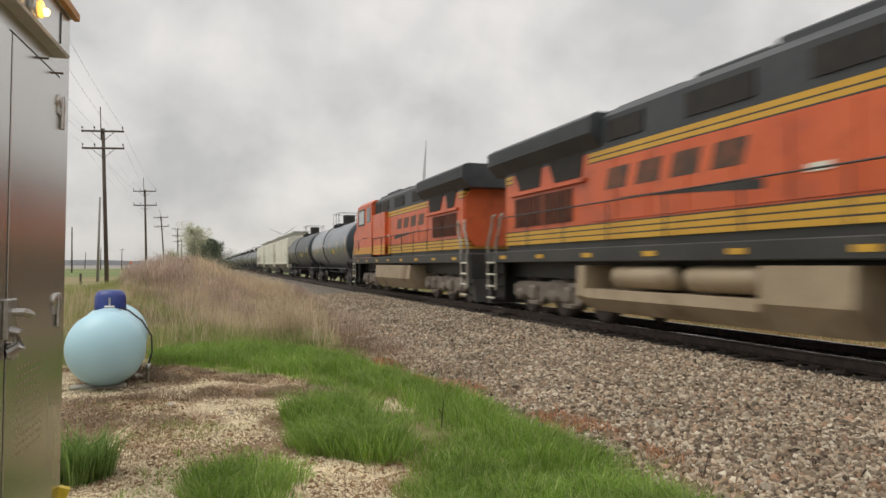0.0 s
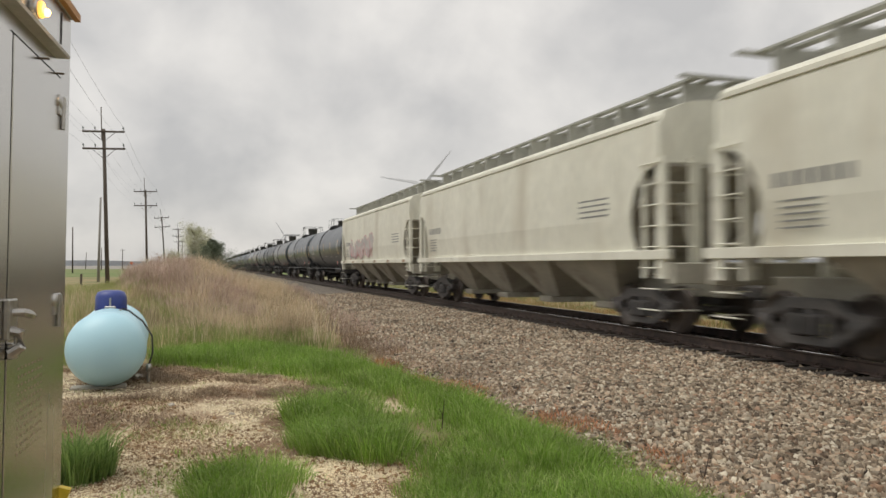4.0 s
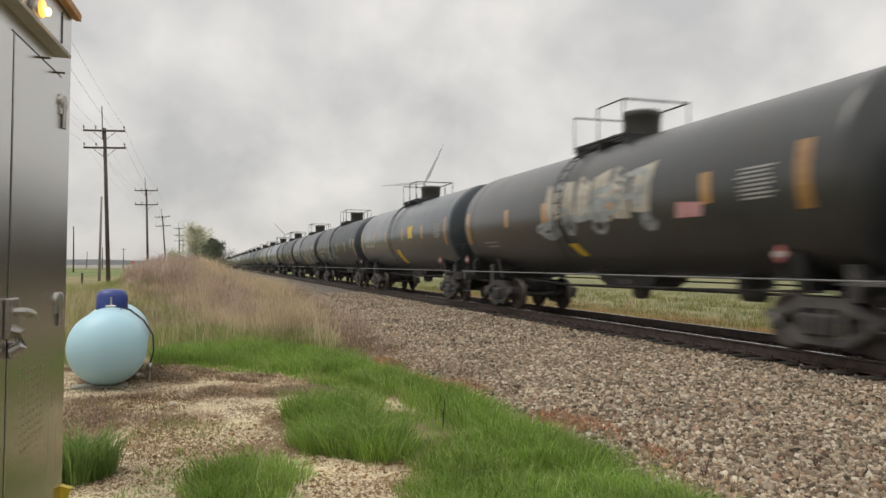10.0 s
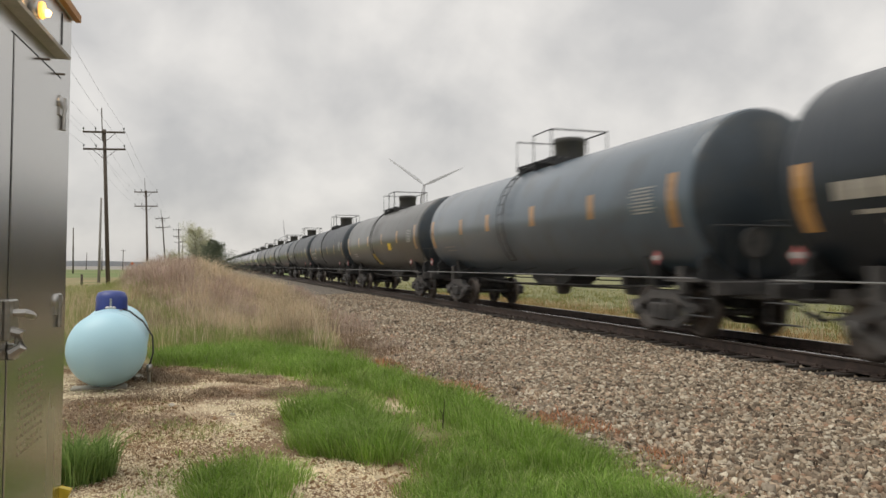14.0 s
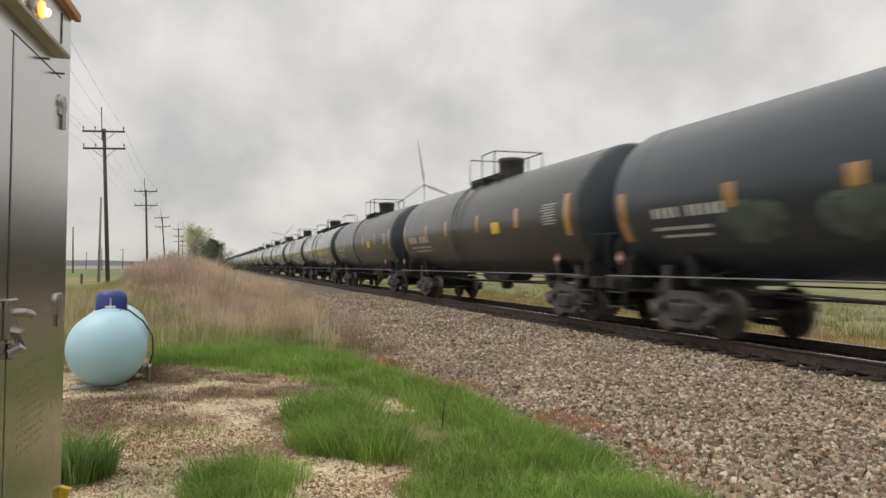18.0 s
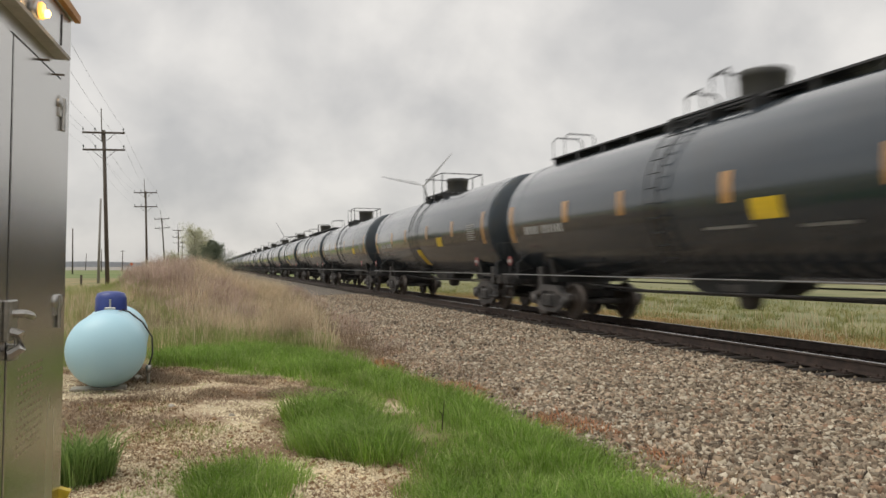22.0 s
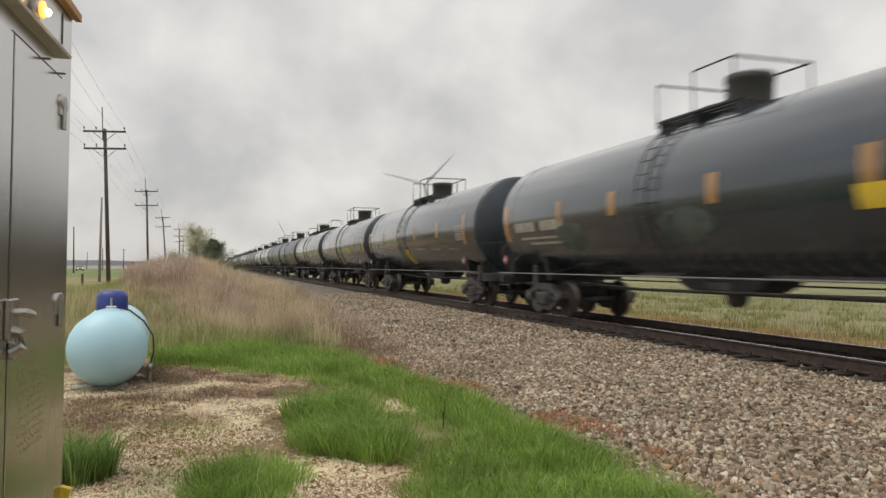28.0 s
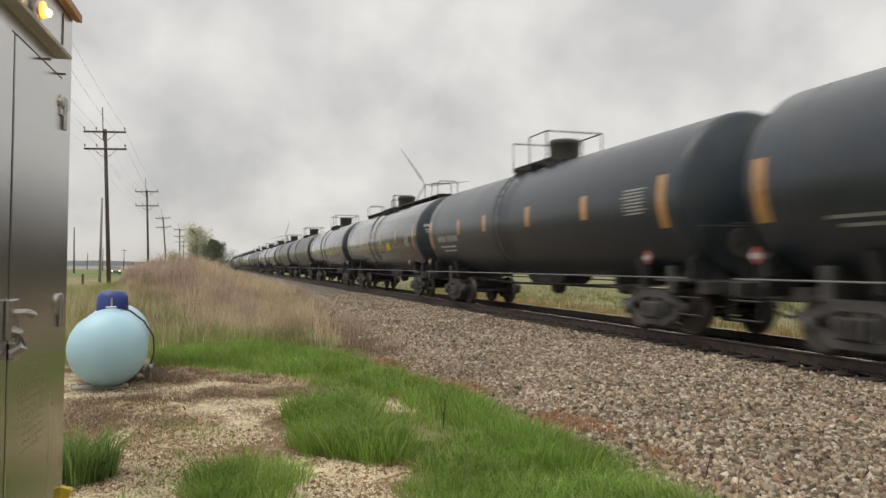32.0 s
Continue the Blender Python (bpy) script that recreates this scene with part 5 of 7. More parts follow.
def decal_bm(bm, corners, nz=4, lift=0.006):
    """A painted or stuck-on four-cornered mark (y, z) x 4 that follows the tank's curve: bottom left, bottom right, top right, top left."""
    (a, b, c, d) = corners
    rows = []
    for k in range(nz + 1):
        s = k / nz
        row = []
        for t in (0.0, 1.0):
            y = (a[0] * (1 - t) + b[0] * t) * (1 - s) + (d[0] * (1 - t) + c[0] * t) * s
            z = (a[1] * (1 - t) + b[1] * t) * (1 - s) + (d[1] * (1 - t) + c[1] * t) * s
            row.append(bm.verts.new(on_tank(y, z, lift)))
        rows.append(row)
    for p, q in zip(rows, rows[1:]):
        bm.faces.new((p[0], p[1], q[1], q[0]))
    return bm


def rect(bm, y, z, w, h, lift=0.006, nz=4):
    return decal_bm(bm, [(y - w / 2, z - h / 2), (y + w / 2, z - h / 2), (y + w / 2, z + h / 2), (y - w / 2, z + h / 2)], nz, lift)


def stroke(bm, pts, w, lift=0.008):
    """A sprayed line along points (y, z)."""
    for (y0, z0), (y1, z1) in zip(pts, pts[1:]):
        d = Vector((y1 - y0, z1 - z0))
        if d.length < 1e-4:
            continue
        n = Vector((-d.y, d.x)).normalized() * w / 2
        e = d.normalized() * w * 0.3
        decal_bm(bm, [(y0 - n.x - e.x, z0 - n.y - e.y), (y1 - n.x + e.x, z1 - n.y + e.y), (y1 + n.x + e.x, z1 + n.y + e.y), (y0 + n.x - e.x, z0 + n.y - e.y)], 1, lift)
    return bm


HEAD = 0.64     # depth of a dished head
HEAD_CURVE = [(0.0, 0.0), (0.016, 0.3), (0.07, 0.6), (0.16, 0.9), (0.295, 1.2), (0.375, 1.34), (0.43, 1.44), (0.485, 1.52), (0.54, 1.57), (0.59, 1.594), (HEAD, TR)]


def head_radius(a):
    """Radius of the dished head, a metres in from its middle."""
    return float(np.interp(a, [p for p, _ in HEAD_CURVE], [q for _, q in HEAD_CURVE]))


def tank_shell_bm():
    head = HEAD_CURVE
    prof = [(-TH + a, b) for a, b in head] + [(TH - a, b) for a, b in reversed(head)]
    return lathe(B(), prof, "y", 48, (0, 0, TC))


def bars_mesh(name, items, material):
    bm = B()
    for y, z, w, h in items:
        rect(bm, y, z, w, h, 0.006, 2)
    return mesh_of(name, bm, material)


def head_words_bm():
    """Three stencilled lines on the dished near head, each a row of short blocks."""
    bm = B()
    for z, h, x0, x1, n in ((3.0, 0.12, -1.3, -0.3, 9), (2.84, 0.065, -1.26, -0.36, 11), (2.73, 0.065, -1.22, -0.45, 9)):
        step = (x1 - x0) / n
        for k in range(n):
            if k == n // 2:
                continue
            xa, xb = x0 + k * step, x0 + (k + 0.8) * step
            v = []
            for xx, zz in ((xa, z - h / 2), (xb, z - h / 2), (xb, z + h / 2), (xa, z + h / 2)):
                a = float(np.interp(math.hypot(xx, zz - TC), [q for _, q in HEAD_CURVE], [q for q, _ in HEAD_CURVE]))
                v.append(bm.verts.new((xx, -(TH + 0.02 - a), zz)))
            bm.faces.new(v)
    return bm


HEAD_WORDS = mesh_of("end_stencil", head_words_bm(), M["white"])


def tank_template(walkway):
    """One tank car with all its standard parts. walkway: a running board along the whole top."""
    car = thing("tank_car", "black railway tank car with top platform and amber reflectors", "tank car", "tank cars of the train")
    shell = part("shell", tank_shell_bm(), M["black"], car)
    slot = shell.material_slots[0]
    slot.link = "OBJECT"
    slot.material = M["black"]
    # dished heads get one near-black colour whatever the shell paint
    for s in (-1, 1):
        shield = [(s * (TH + 0.006 - a), r) for a, r in HEAD_CURVE if r < 1.58]
        part("head_shield", lathe(B(), shield, "y", 48, (0, 0, TC)), M["near_black"], car, "near-black dished head shield")
    for y in (-7.3, -4.4, 1.45, 7.3):
        bm = B()
        lathe(bm, [(y - 0.03, TR + 0.0005), (y - 0.02, TR + 0.004), (y + 0.02, TR + 0.004), (y + 0.03, TR + 0.0005)], "y", 48, (0, 0, TC))
        band = part("jacket_band", bm, M["black"], shell)
        band.material_slots[0].link = "OBJECT"
        band.material_slots[0].material = M["black"]
    for s in (-1, 1):
        bm = B()
        box(bm, -0.35, 0.35, min(s * 6.0, s * 8.6), max(s * 6.0, s * 8.6), 0.74, 1.02, 0.02)
        box(bm, -1.45, 1.45, min(s * 8.45, s * 8.6), max(s * 8.45, s * 8.6), 0.84, 1.08, 0.015)
        box(bm, -1.05, 1.05, min(s * 6.9, s * 7.15), max(s * 6.9, s * 7.15), 0.8, 1.35, 0.02)
        part("stub_sill", bm, M["iron"], car)
        bm = B()
        prism(bm, [(-1.3, 1.0), (1.3, 1.0), (1.3, 1.45), (0.95, 1.72), (-0.95, 1.72), (-1.3, 1.45)], s * 8.0 - 0.06, s * 8.0 + 0.06)
        part("head_brace", bm, M["ladder_iron"], car)
        bm = B()
        prism(bm, [(-1.05, 0.95), (1.05, 0.95), (1.18, 1.55), (1.0, 1.42), (0.6, 1.2), (0, 1.1), (-0.6, 1.2), (-1.0, 1.42), (-1.18, 1.55)], s * 6.1 - 0.12, s * 6.1 + 0.12)
        part("saddle", bm, M["ladder_iron"], car)
        for x in (-1.48, 1.48):
            bm = B()
            tube(bm, [(x, s * 8.54, 0.45), (x, s * 8.54, 2.05), (x * 0.75, s * 8.56, 2.05)], 0.018, 6)
            tube(bm, [(x, s * 7.85, 0.45), (x, s * 7.85, 1.1)], 0.018, 6)
            for zz in (0.47, 0.78):
                tube(bm, [(x, s * 8.54, zz), (x, s * 7.85, zz)], 0.016, 6)
            part("corner_step", bm, M["darkrail"], car)
        part("end_handrail", tube(B(), [(-1.1, s * 8.57, 1.05), (-1.1, s * 8.57, 2.05), (1.1, s * 8.57, 2.05), (1.1, s * 8.57, 1.05)], 0.018, 6), M["darkrail"], car)
        part("coupler", coupler_bm(s * 8.56, s), M["iron"], car)
        add_truck(car, s * 6.45)
    bm = B()
    box(bm, -1.5, 1.5, -8.3, -7.2, 1.06, 1.1)
    part("end_platform", bm, M["iron"], car)
    bm = B()
    lathe(bm, [(-8.52, 0.26), (-8.49, 0.28), (-8.46, 0.26)], "y", 18, (-0.55, 0, 1.75))
    tube(bm, [(-0.55, -8.49, 1.0), (-0.55, -8.49, 1.75)], 0.03, 6)
    part("brake_wheel", bm, M["iron"], car)
    for x in (-1.62, 1.62):
        bm = B()
        tube(bm, [(x, -8.3, 1.13), (x, 8.3, 1.13)], 0.016, 6)
        # the far rail takes a darker material to paint in its shade
        rail_ob = part("side_handrail", bm, M["handrail" if x < 0 else "darkrail"], car, "full-length side rail")
        for y in (-7.9, -5, -2.5, 0, 2.5, 5, 7.9):
            part("rail_bracket", tube(B(), [(x, y, 1.13), (x * 0.55, y, 1.3)], 0.012, 5), M["darkrail"], rail_ob)
    bm = B()
    tube(bm, [(-0.5, -6, 0.92), (-0.5, -2.5, 0.86), (-0.5, 2.5, 0.82), (-0.5, 6, 0.92)], 0.025, 6)
    tube(bm, [(0.35, -6, 0.8), (0.35, 6, 0.74)], 0.03, 6)
    tube(bm, [(0.9, -6, 0.95), (0.9, 6, 0.95)], 0.02, 6)
    part("brake_pipe", bm, M["iron"], car)
    bm = B()
    lathe(bm, [(-4.2, 0.0), (-4.2, 0.11), (-4.16, 0.14), (-3.65, 0.14), (-3.6, 0.11), (-3.6, 0.0)], "y", 16, (-0.1, 0, 0.8))
    box(bm, -0.4, 0.3, -4.0, -3.8, 0.9, 1.2)
    part("brake_cylinder", bm, M["iron"], car)
    bm = B()
    lathe(bm, [(0.55, 0.12), (0.62, 0.2), (0.85, 0.24), (1.15, 0.36)], "z", 16)
    box(bm, -0.45, 0.45, -0.35, 0.35, 0.86, 1.02, 0.02)
    part("outlet_valve", bm, M["iron"], car)
    bm = B()
    prism(bm, [(-1.4, 1.2), (-1.15, 0.96), (-0.75, 0.8), (0.75, 0.8), (1.15, 0.96), (1.4, 1.2)], -0.42, 0.42, "x")
    part("outlet_skirt", bm, M["ladder_iron"], car)
    # top platform with valve housing
    top = TC + TR
    bm = B()
    for k in range(8):
        x = -0.8 + k * 0.21
        box(bm, x, x + 0.1, -1.1, 1.4, top + 0.02, top + 0.06)
    for y in (-1.0, 0.15, 1.3):
        box(bm, -0.82, 0.82, y - 0.03, y + 0.03, top - 0.24, top + 0.02)
    part("platform", bm, M["darkrail"], car)
    bm = B()
    lathe(bm, [(-0.15, 0.42), (0.05, 0.42), (0.5, 0.43), (0.52, 0.45), (0.63, 0.45), (0.66, 0.42), (0.67, 0.0)], "z", 20, (0, -0.4, top))
    housing = part("valve_housing", bm, M["engine_dark"], car)
    bm = B()
    lathe(bm, [(-0.1, 0.26), (0.2, 0.26), (0.22, 0.3), (0.28, 0.3), (0.3, 0.0)], "z", 16, (0.1, 0.6, top))
    part("manway", bm, M["engine_dark"], car)
    hi = top + 0.8
    hoops = []
    for y, w, h in ((1.35, 0.4, 0.62), (0.35, 0.55, 0.78)):
        hoops.append(("guard_hoop", [(-w, y, top - 0.05), (-w, y, top + h - 0.1), (-w + 0.1, y, top + h), (w - 0.1, y, top + h), (w, y, top + h - 0.1), (w, y, top - 0.05)]))
        hoops.append(("guard_hoop", [(-w, y, top + h - 0.1), (-w, y - 0.45, top + h - 0.02), (-w, y - 0.6, top - 0.05)]))
    for name, pts in hoops if walkway else (("end_rail", [(-0.85, 1.35, top - 0.1), (-0.85, 1.35, hi), (0.85, 1.35, hi), (0.85, 1.35, top - 0.1)]),
                      ("near_rail", [(-0.85, 0.15, top - 0.1), (-0.85, 0.15, hi), (-0.85, -1.0, hi), (-0.85, -1.0, top - 0.1)]),
                      ("end_rail", [(-0.85, -1.0, hi), (0.85, -1.0, hi), (0.85, -1.0, top - 0.1)]),
                      ("far_rail", [(0.85, 1.35, hi), (0.85, -1.0, hi)]),
                      ("rail_post", [(0.85, 0.15, top - 0.1), (0.85, 0.15, hi)])):
        part(name, tube(B(), pts, 0.022, 6), M["darkrail"], car)
    for x in (-1, 1):
        bm = B()
        pts = []
        for k in range(13):
            a = radians(-42 + k * 9.5)
            pts.append((math.cos(a) * (TR + 0.12), math.sin(a) * (TR + 0.12)))
        for yy in (0.43, 0.83):
            tube(bm, [(x * p, yy, TC + q) for p, q in pts], 0.018, 5)
        for p, q in pts[::1]:
            tube(bm, [(x * p, 0.43, TC + q), (x * p, 0.83, TC + q)], 0.012, 5)
        part("ladder", bm, M["ladder_iron"], car)
    if walkway:
        bm = B()
        for x in (-0.42, -0.14, 0.14):
            box(bm, x, x + 0.26, -7.6, 7.6, top + 0.1, top + 0.14)
        for k in range(12):
            y = -7.4 + k * 14.8 / 11
            box(bm, -0.42, 0.42, y - 0.03, y + 0.03, top - 0.05, top + 0.1)
        part("running_board", bm, M["darkrail"], car)
        for y in (-7.4, -6.5, 6.7, 7.4):
            bm = B()
            tube(bm, [(-0.45, y, top + 0.1), (-0.45, y, top + 0.58), (-0.35, y, top + 0.7), (0.35, y, top + 0.7), (0.45, y, top + 0.58), (0.45, y, top + 0.1)], 0.018, 6)
            part("grab_loop", bm, M["darkrail"], car)
    # standard marks on the near flank
    for y, h, z in ((7.75, 1.0, 2.6), (-7.55, 1.0, 2.65), (4.45, 0.5, 2.75), (1.95, 0.5, 2.75), (-1.35, 0.52, 2.75), (-4.5, 0.54, 2.75)):
        bm = B()
        rect(bm, y, z, 0.27, h, 0.006, 6)
        part("reflector", bm, M["amber"], car, "amber reflective strip")
    part("data_block", bars_mesh("data_block", [(-6.6 + 0.04 * (k % 3), 2.86 - 0.068 * k, 0.78 - 0.1 * (k % 2), 0.034) for k in range(8)], M["data"]), None, car, "small faded white stencil lines")
    if walkway:
        part("end_stencil", HEAD_WORDS, None, car, "white stencilled lines on the tank head")
    for y in (-7.1, 7.8):
        bm = B()
        x0 = -1.62
        for (w, mt) in ((0.145, None),):
            v = [bm.verts.new((x0, y + a, 1.5 + b)) for a, b in ((-w, 0), (0, -w), (w, 0), (0, w))]
            v2 = [bm.verts.new((x0 + 0.02, y + a, 1.5 + b)) for a, b in ((-w, 0), (0, -w), (w, 0), (0, w))]
            bm.faces.new(v)
            bm.faces.new(v2[::-1])
            for k in range(4):
                bm.faces.new((v[k], v[(k + 1) % 4], v2[(k + 1) % 4], v2[k]))
        pl = part("placard", bm, M["red"], car, "red and white hazard diamond")
        bm = B()
        box(bm, x0 - 0.008, x0 - 0.002, y - 0.095, y + 0.095, 1.455, 1.545)
        part("placard_band", bm, M["white"], pl)
        part("placard_post", tube(B(), [(x0 + 0.03, y, 1.1), (x0 + 0.03, y, 1.55)], 0.02, 5), M["darkrail"], pl)
    return car


TEMPLATES = {False: tank_template(False), True: tank_template(True)}

STENCIL = {
    "a": bars_mesh("stencil", [(6.6 - k * 0.21, 2.32, 0.13, 0.19) for k in range(10) if k != 4], M["white"]),
    "b": bars_mesh("stencil", [(6.8 - k * 0.22, 2.3, 0.15, 0.2) for k in range(4)] + [(5.75 - k * 0.2, 2.3, 0.12, 0.2) for k in range(6)], M["white"]),
    "bold": bars_mesh("stencil", [(7.05 - k * 0.33, 2.36, 0.27, 0.25) for k in range(9) if k != 4] + [(5.5, 2.06, 2.7, 0.06), (5.3, 1.92, 2.2, 0.06)], M["tag_beige"]),
    "lines": bars_mesh("stencil", [(6.0, 2.02, 1.1, 0.05), (5.9, 1.9, 0.9, 0.05)], M["dull"]),
    "lines2": bars_mesh("stencil", [(5.9, 2.03, 1.7, 0.06), (5.8, 1.89, 1.4, 0.05)], M["white"]),
    "mid": bars_mesh("stencil", [(-1.2, 2.0, 1.2, 0.05), (-3.3, 1.95, 1.0, 0.05), (-5.4, 1.93, 0.9, 0.05)], M["dull"]),
}


def square_bm(y, z, w=0.62, h=0.42, tilt=0.0):
    bm = B()
    t = math.tan(radians(tilt))
    decal_bm(bm, [(y - w / 2, z - h / 2 - t * w / 2), (y + w / 2, z - h / 2 + t * w / 2), (y + w / 2, z + h / 2 + t * w / 2), (y - w / 2, z + h / 2 - t * w / 2)], 4, 0.008)
    return bm


def slash_bm(y):
    bm = B()
    decal_bm(bm, [(y - 0.3, 1.42), (y + 0.3, 1.42), (y + 0.5, 2.02), (y - 0.1, 2.02)], 6, 0.008)
    return bm


def scribble(seed, y0, y1, z0, z1, n, w):
    """Loose looping spray lines between two places."""
    rr = random.Random(seed)
    bm = B()
    for k in range(n):
        cy, cz = rr.uniform(y0, y1), rr.uniform(z0, z1)
        a0, ry, rz, turns = rr.uniform(0, 6.3), rr.uniform(0.15, 0.6), rr.uniform(0.1, 0.3), rr.uniform(0.5, 1.3)
        pts = []
        for j in range(9):
            a = a0 + turns * 6.3 * j / 8
            pts.append((cy + ry * math.cos(a) + 0.15 * j / 8, max(z0 - 0.2, min(z1 + 0.2, cz + rz * math.sin(a)))))
        stroke(bm, pts, w * rr.uniform(0.6, 1.3), 0.008 + 0.0004 * k)
    return bm


def fills(seed, y0, y1, z0, z1, n, w):
    """Filled blocky spray shapes side by side."""
    rr = random.Random(seed)
    bm = B()
    for k in range(n):
        y = y0 + (y1 - y0) * (k + 0.5) / n
        dy = abs(y1 - y0) / n * w
        s = rr.uniform(-0.2, 0.2)
        decal_bm(bm, [(y - dy / 2 + s, z0 + rr.uniform(-0.1, 0.15)), (y + dy / 2 + s, z0 + rr.uniform(-0.1, 0.15)), (y + dy / 2 - s, z1 + rr.uniform(-0.2, 0.1)), (y - dy / 2 - s, z1 + rr.uniform(-0.2, 0.1))], 5, 0.007 + 0.0003 * k)
    return bm


# what sets single tank cars apart, in train order: paint, running board, words, marks
FLEET = {
    1: ("grey", False, "clean blue-grey railway tank car with small yellow panel", ["sq", "orange_word"]),
    2: ("pitch", False, "black railway tank car with one small yellow panel", ["sq", "a", "lines"]),
    3: ("black", False, "black railway tank car with white stencils", ["b", "lines", "mid"]),
    4: ("black", False, "black railway tank car with thin white graffiti lines", ["a", "line_tag"]),
    5: ("brown", False, "weathered black railway tank car with long white stencil", ["b", "lines2"]),
    6: ("pitch", False, "black railway tank car with bold faded stencils", ["bold", "lines"]),
    7: ("black", False, "black railway tank car sprayed with white graffiti", ["a", "white_tag"]),
    8: ("brown", False, "brownish black railway tank car with large beige graffiti", ["lines", "big_tag", "slash_small"]),
    9: ("grey_dark", False, "dull grey-black railway tank car with yellow panel and slash", ["a", "slash", "sq_big"]),
    10: ("pitch", False, "black railway tank car with grey-green graffiti", ["b", "lines2", "green_tag"]),
    11: ("black", False, "black railway tank car with graffiti and a yellow slash", ["a", "slash", "grey_tag"]),
    12: ("pitch", False, "black railway tank car with a tilted yellow panel", ["bold", "sq_tilt"]),
    13: ("grey", False, "plain blue-grey railway tank car", ["lines"]),
    14: ("olive", False, "olive-grey railway tank car with yellow slash", ["slash", "sq", "lines"]),
    15: ("pitch", False, "black railway tank car with bold white stencil", ["b", "lines2"]),
    16: ("pitch", False, "plain black railway tank car with faint stencil", ["a", "lines", "mid"]),
    17: ("black", False, "black railway tank car with yellow slash and smeared paint", ["a", "lines2", "smear"]),
    18: ("brown", False, "dull black railway tank car with bold stencil and yellow panel", ["sq", "bold"]),
    19: ("brown", False, "dull black railway tank car with a yellow panel and words", ["b", "sq", "lines2"]),
    20: ("gloss", True, "glossy black railway tank car with full-length running board", ["a", "sq", "mid"]),
    21: ("gloss", False, "glossy black railway tank car with yellow panel", ["a", "sq", "lines", "mid"]),
    22: ("gloss", True, "glossy black tank car with running board and yellow panel", ["b", "sq", "mid"]),
    23: ("gloss", False, "glossy black railway tank car with yellow slash and panel", ["a", "slash_low", "sq", "lines"]),
    24: ("gloss", False, "glossy black railway tank car with white stencil", ["b", "lines2", "sq"]),
    25: ("gloss", True, "glossy black tank car with running board and white stencil", ["bold", "sq"]),
    26: ("gloss", True, "glossy black tank car with running board, slash and panel", ["a", "slash_low", "sq", "mid"]),
    29: ("gloss", False, "glossy black railway tank car with pale smears", ["bold", "sq", "smear"]),
    30: ("gloss", False, "glossy black railway tank car with big yellow slash", ["a", "slash", "lines2", "mid"]),
    31: ("gloss", False, "glossy black railway tank car with yellow slash and panel", ["b", "slash", "sq", "lines"]),
    32: ("gloss", True, "glossy black tank car with running board and yellow panel", ["b", "lines2", "sq", "mid"]),
    33: ("black", False, "black railway tank car with a small yellow panel", ["sq_low", "lines"]),
    34: ("black", False, "black railway tank car with white stencil", ["b", "lines2"]),
}
M["grey_dark"] = surface("dark_blue_grey_tank_paint", (0.0272, 0.0417, 0.0561), (0.0400, 0.0582, 0.0759), 0.34, 0, 0.5, 14, 0.03, coat=0.8, dirt=((0.0280, 0.0340, 0.0374), 0.8), grain=0.08)
DEFAULTS = [("gloss", False, ["a", "sq", "lines"]), ("black", False, ["b", "lines2"]), ("brown", False, ["a", "lines", "slash"]), ("gloss", True, ["b", "sq", "mid"])]


SQUARE_AT = {20: -2.4, 21: -4.9, 22: -2.2, 24: -4.3, 29: -4.6}
SLASH_AT = {9: -0.3, 11: -1.2}      # places of single yellow panels along their cars


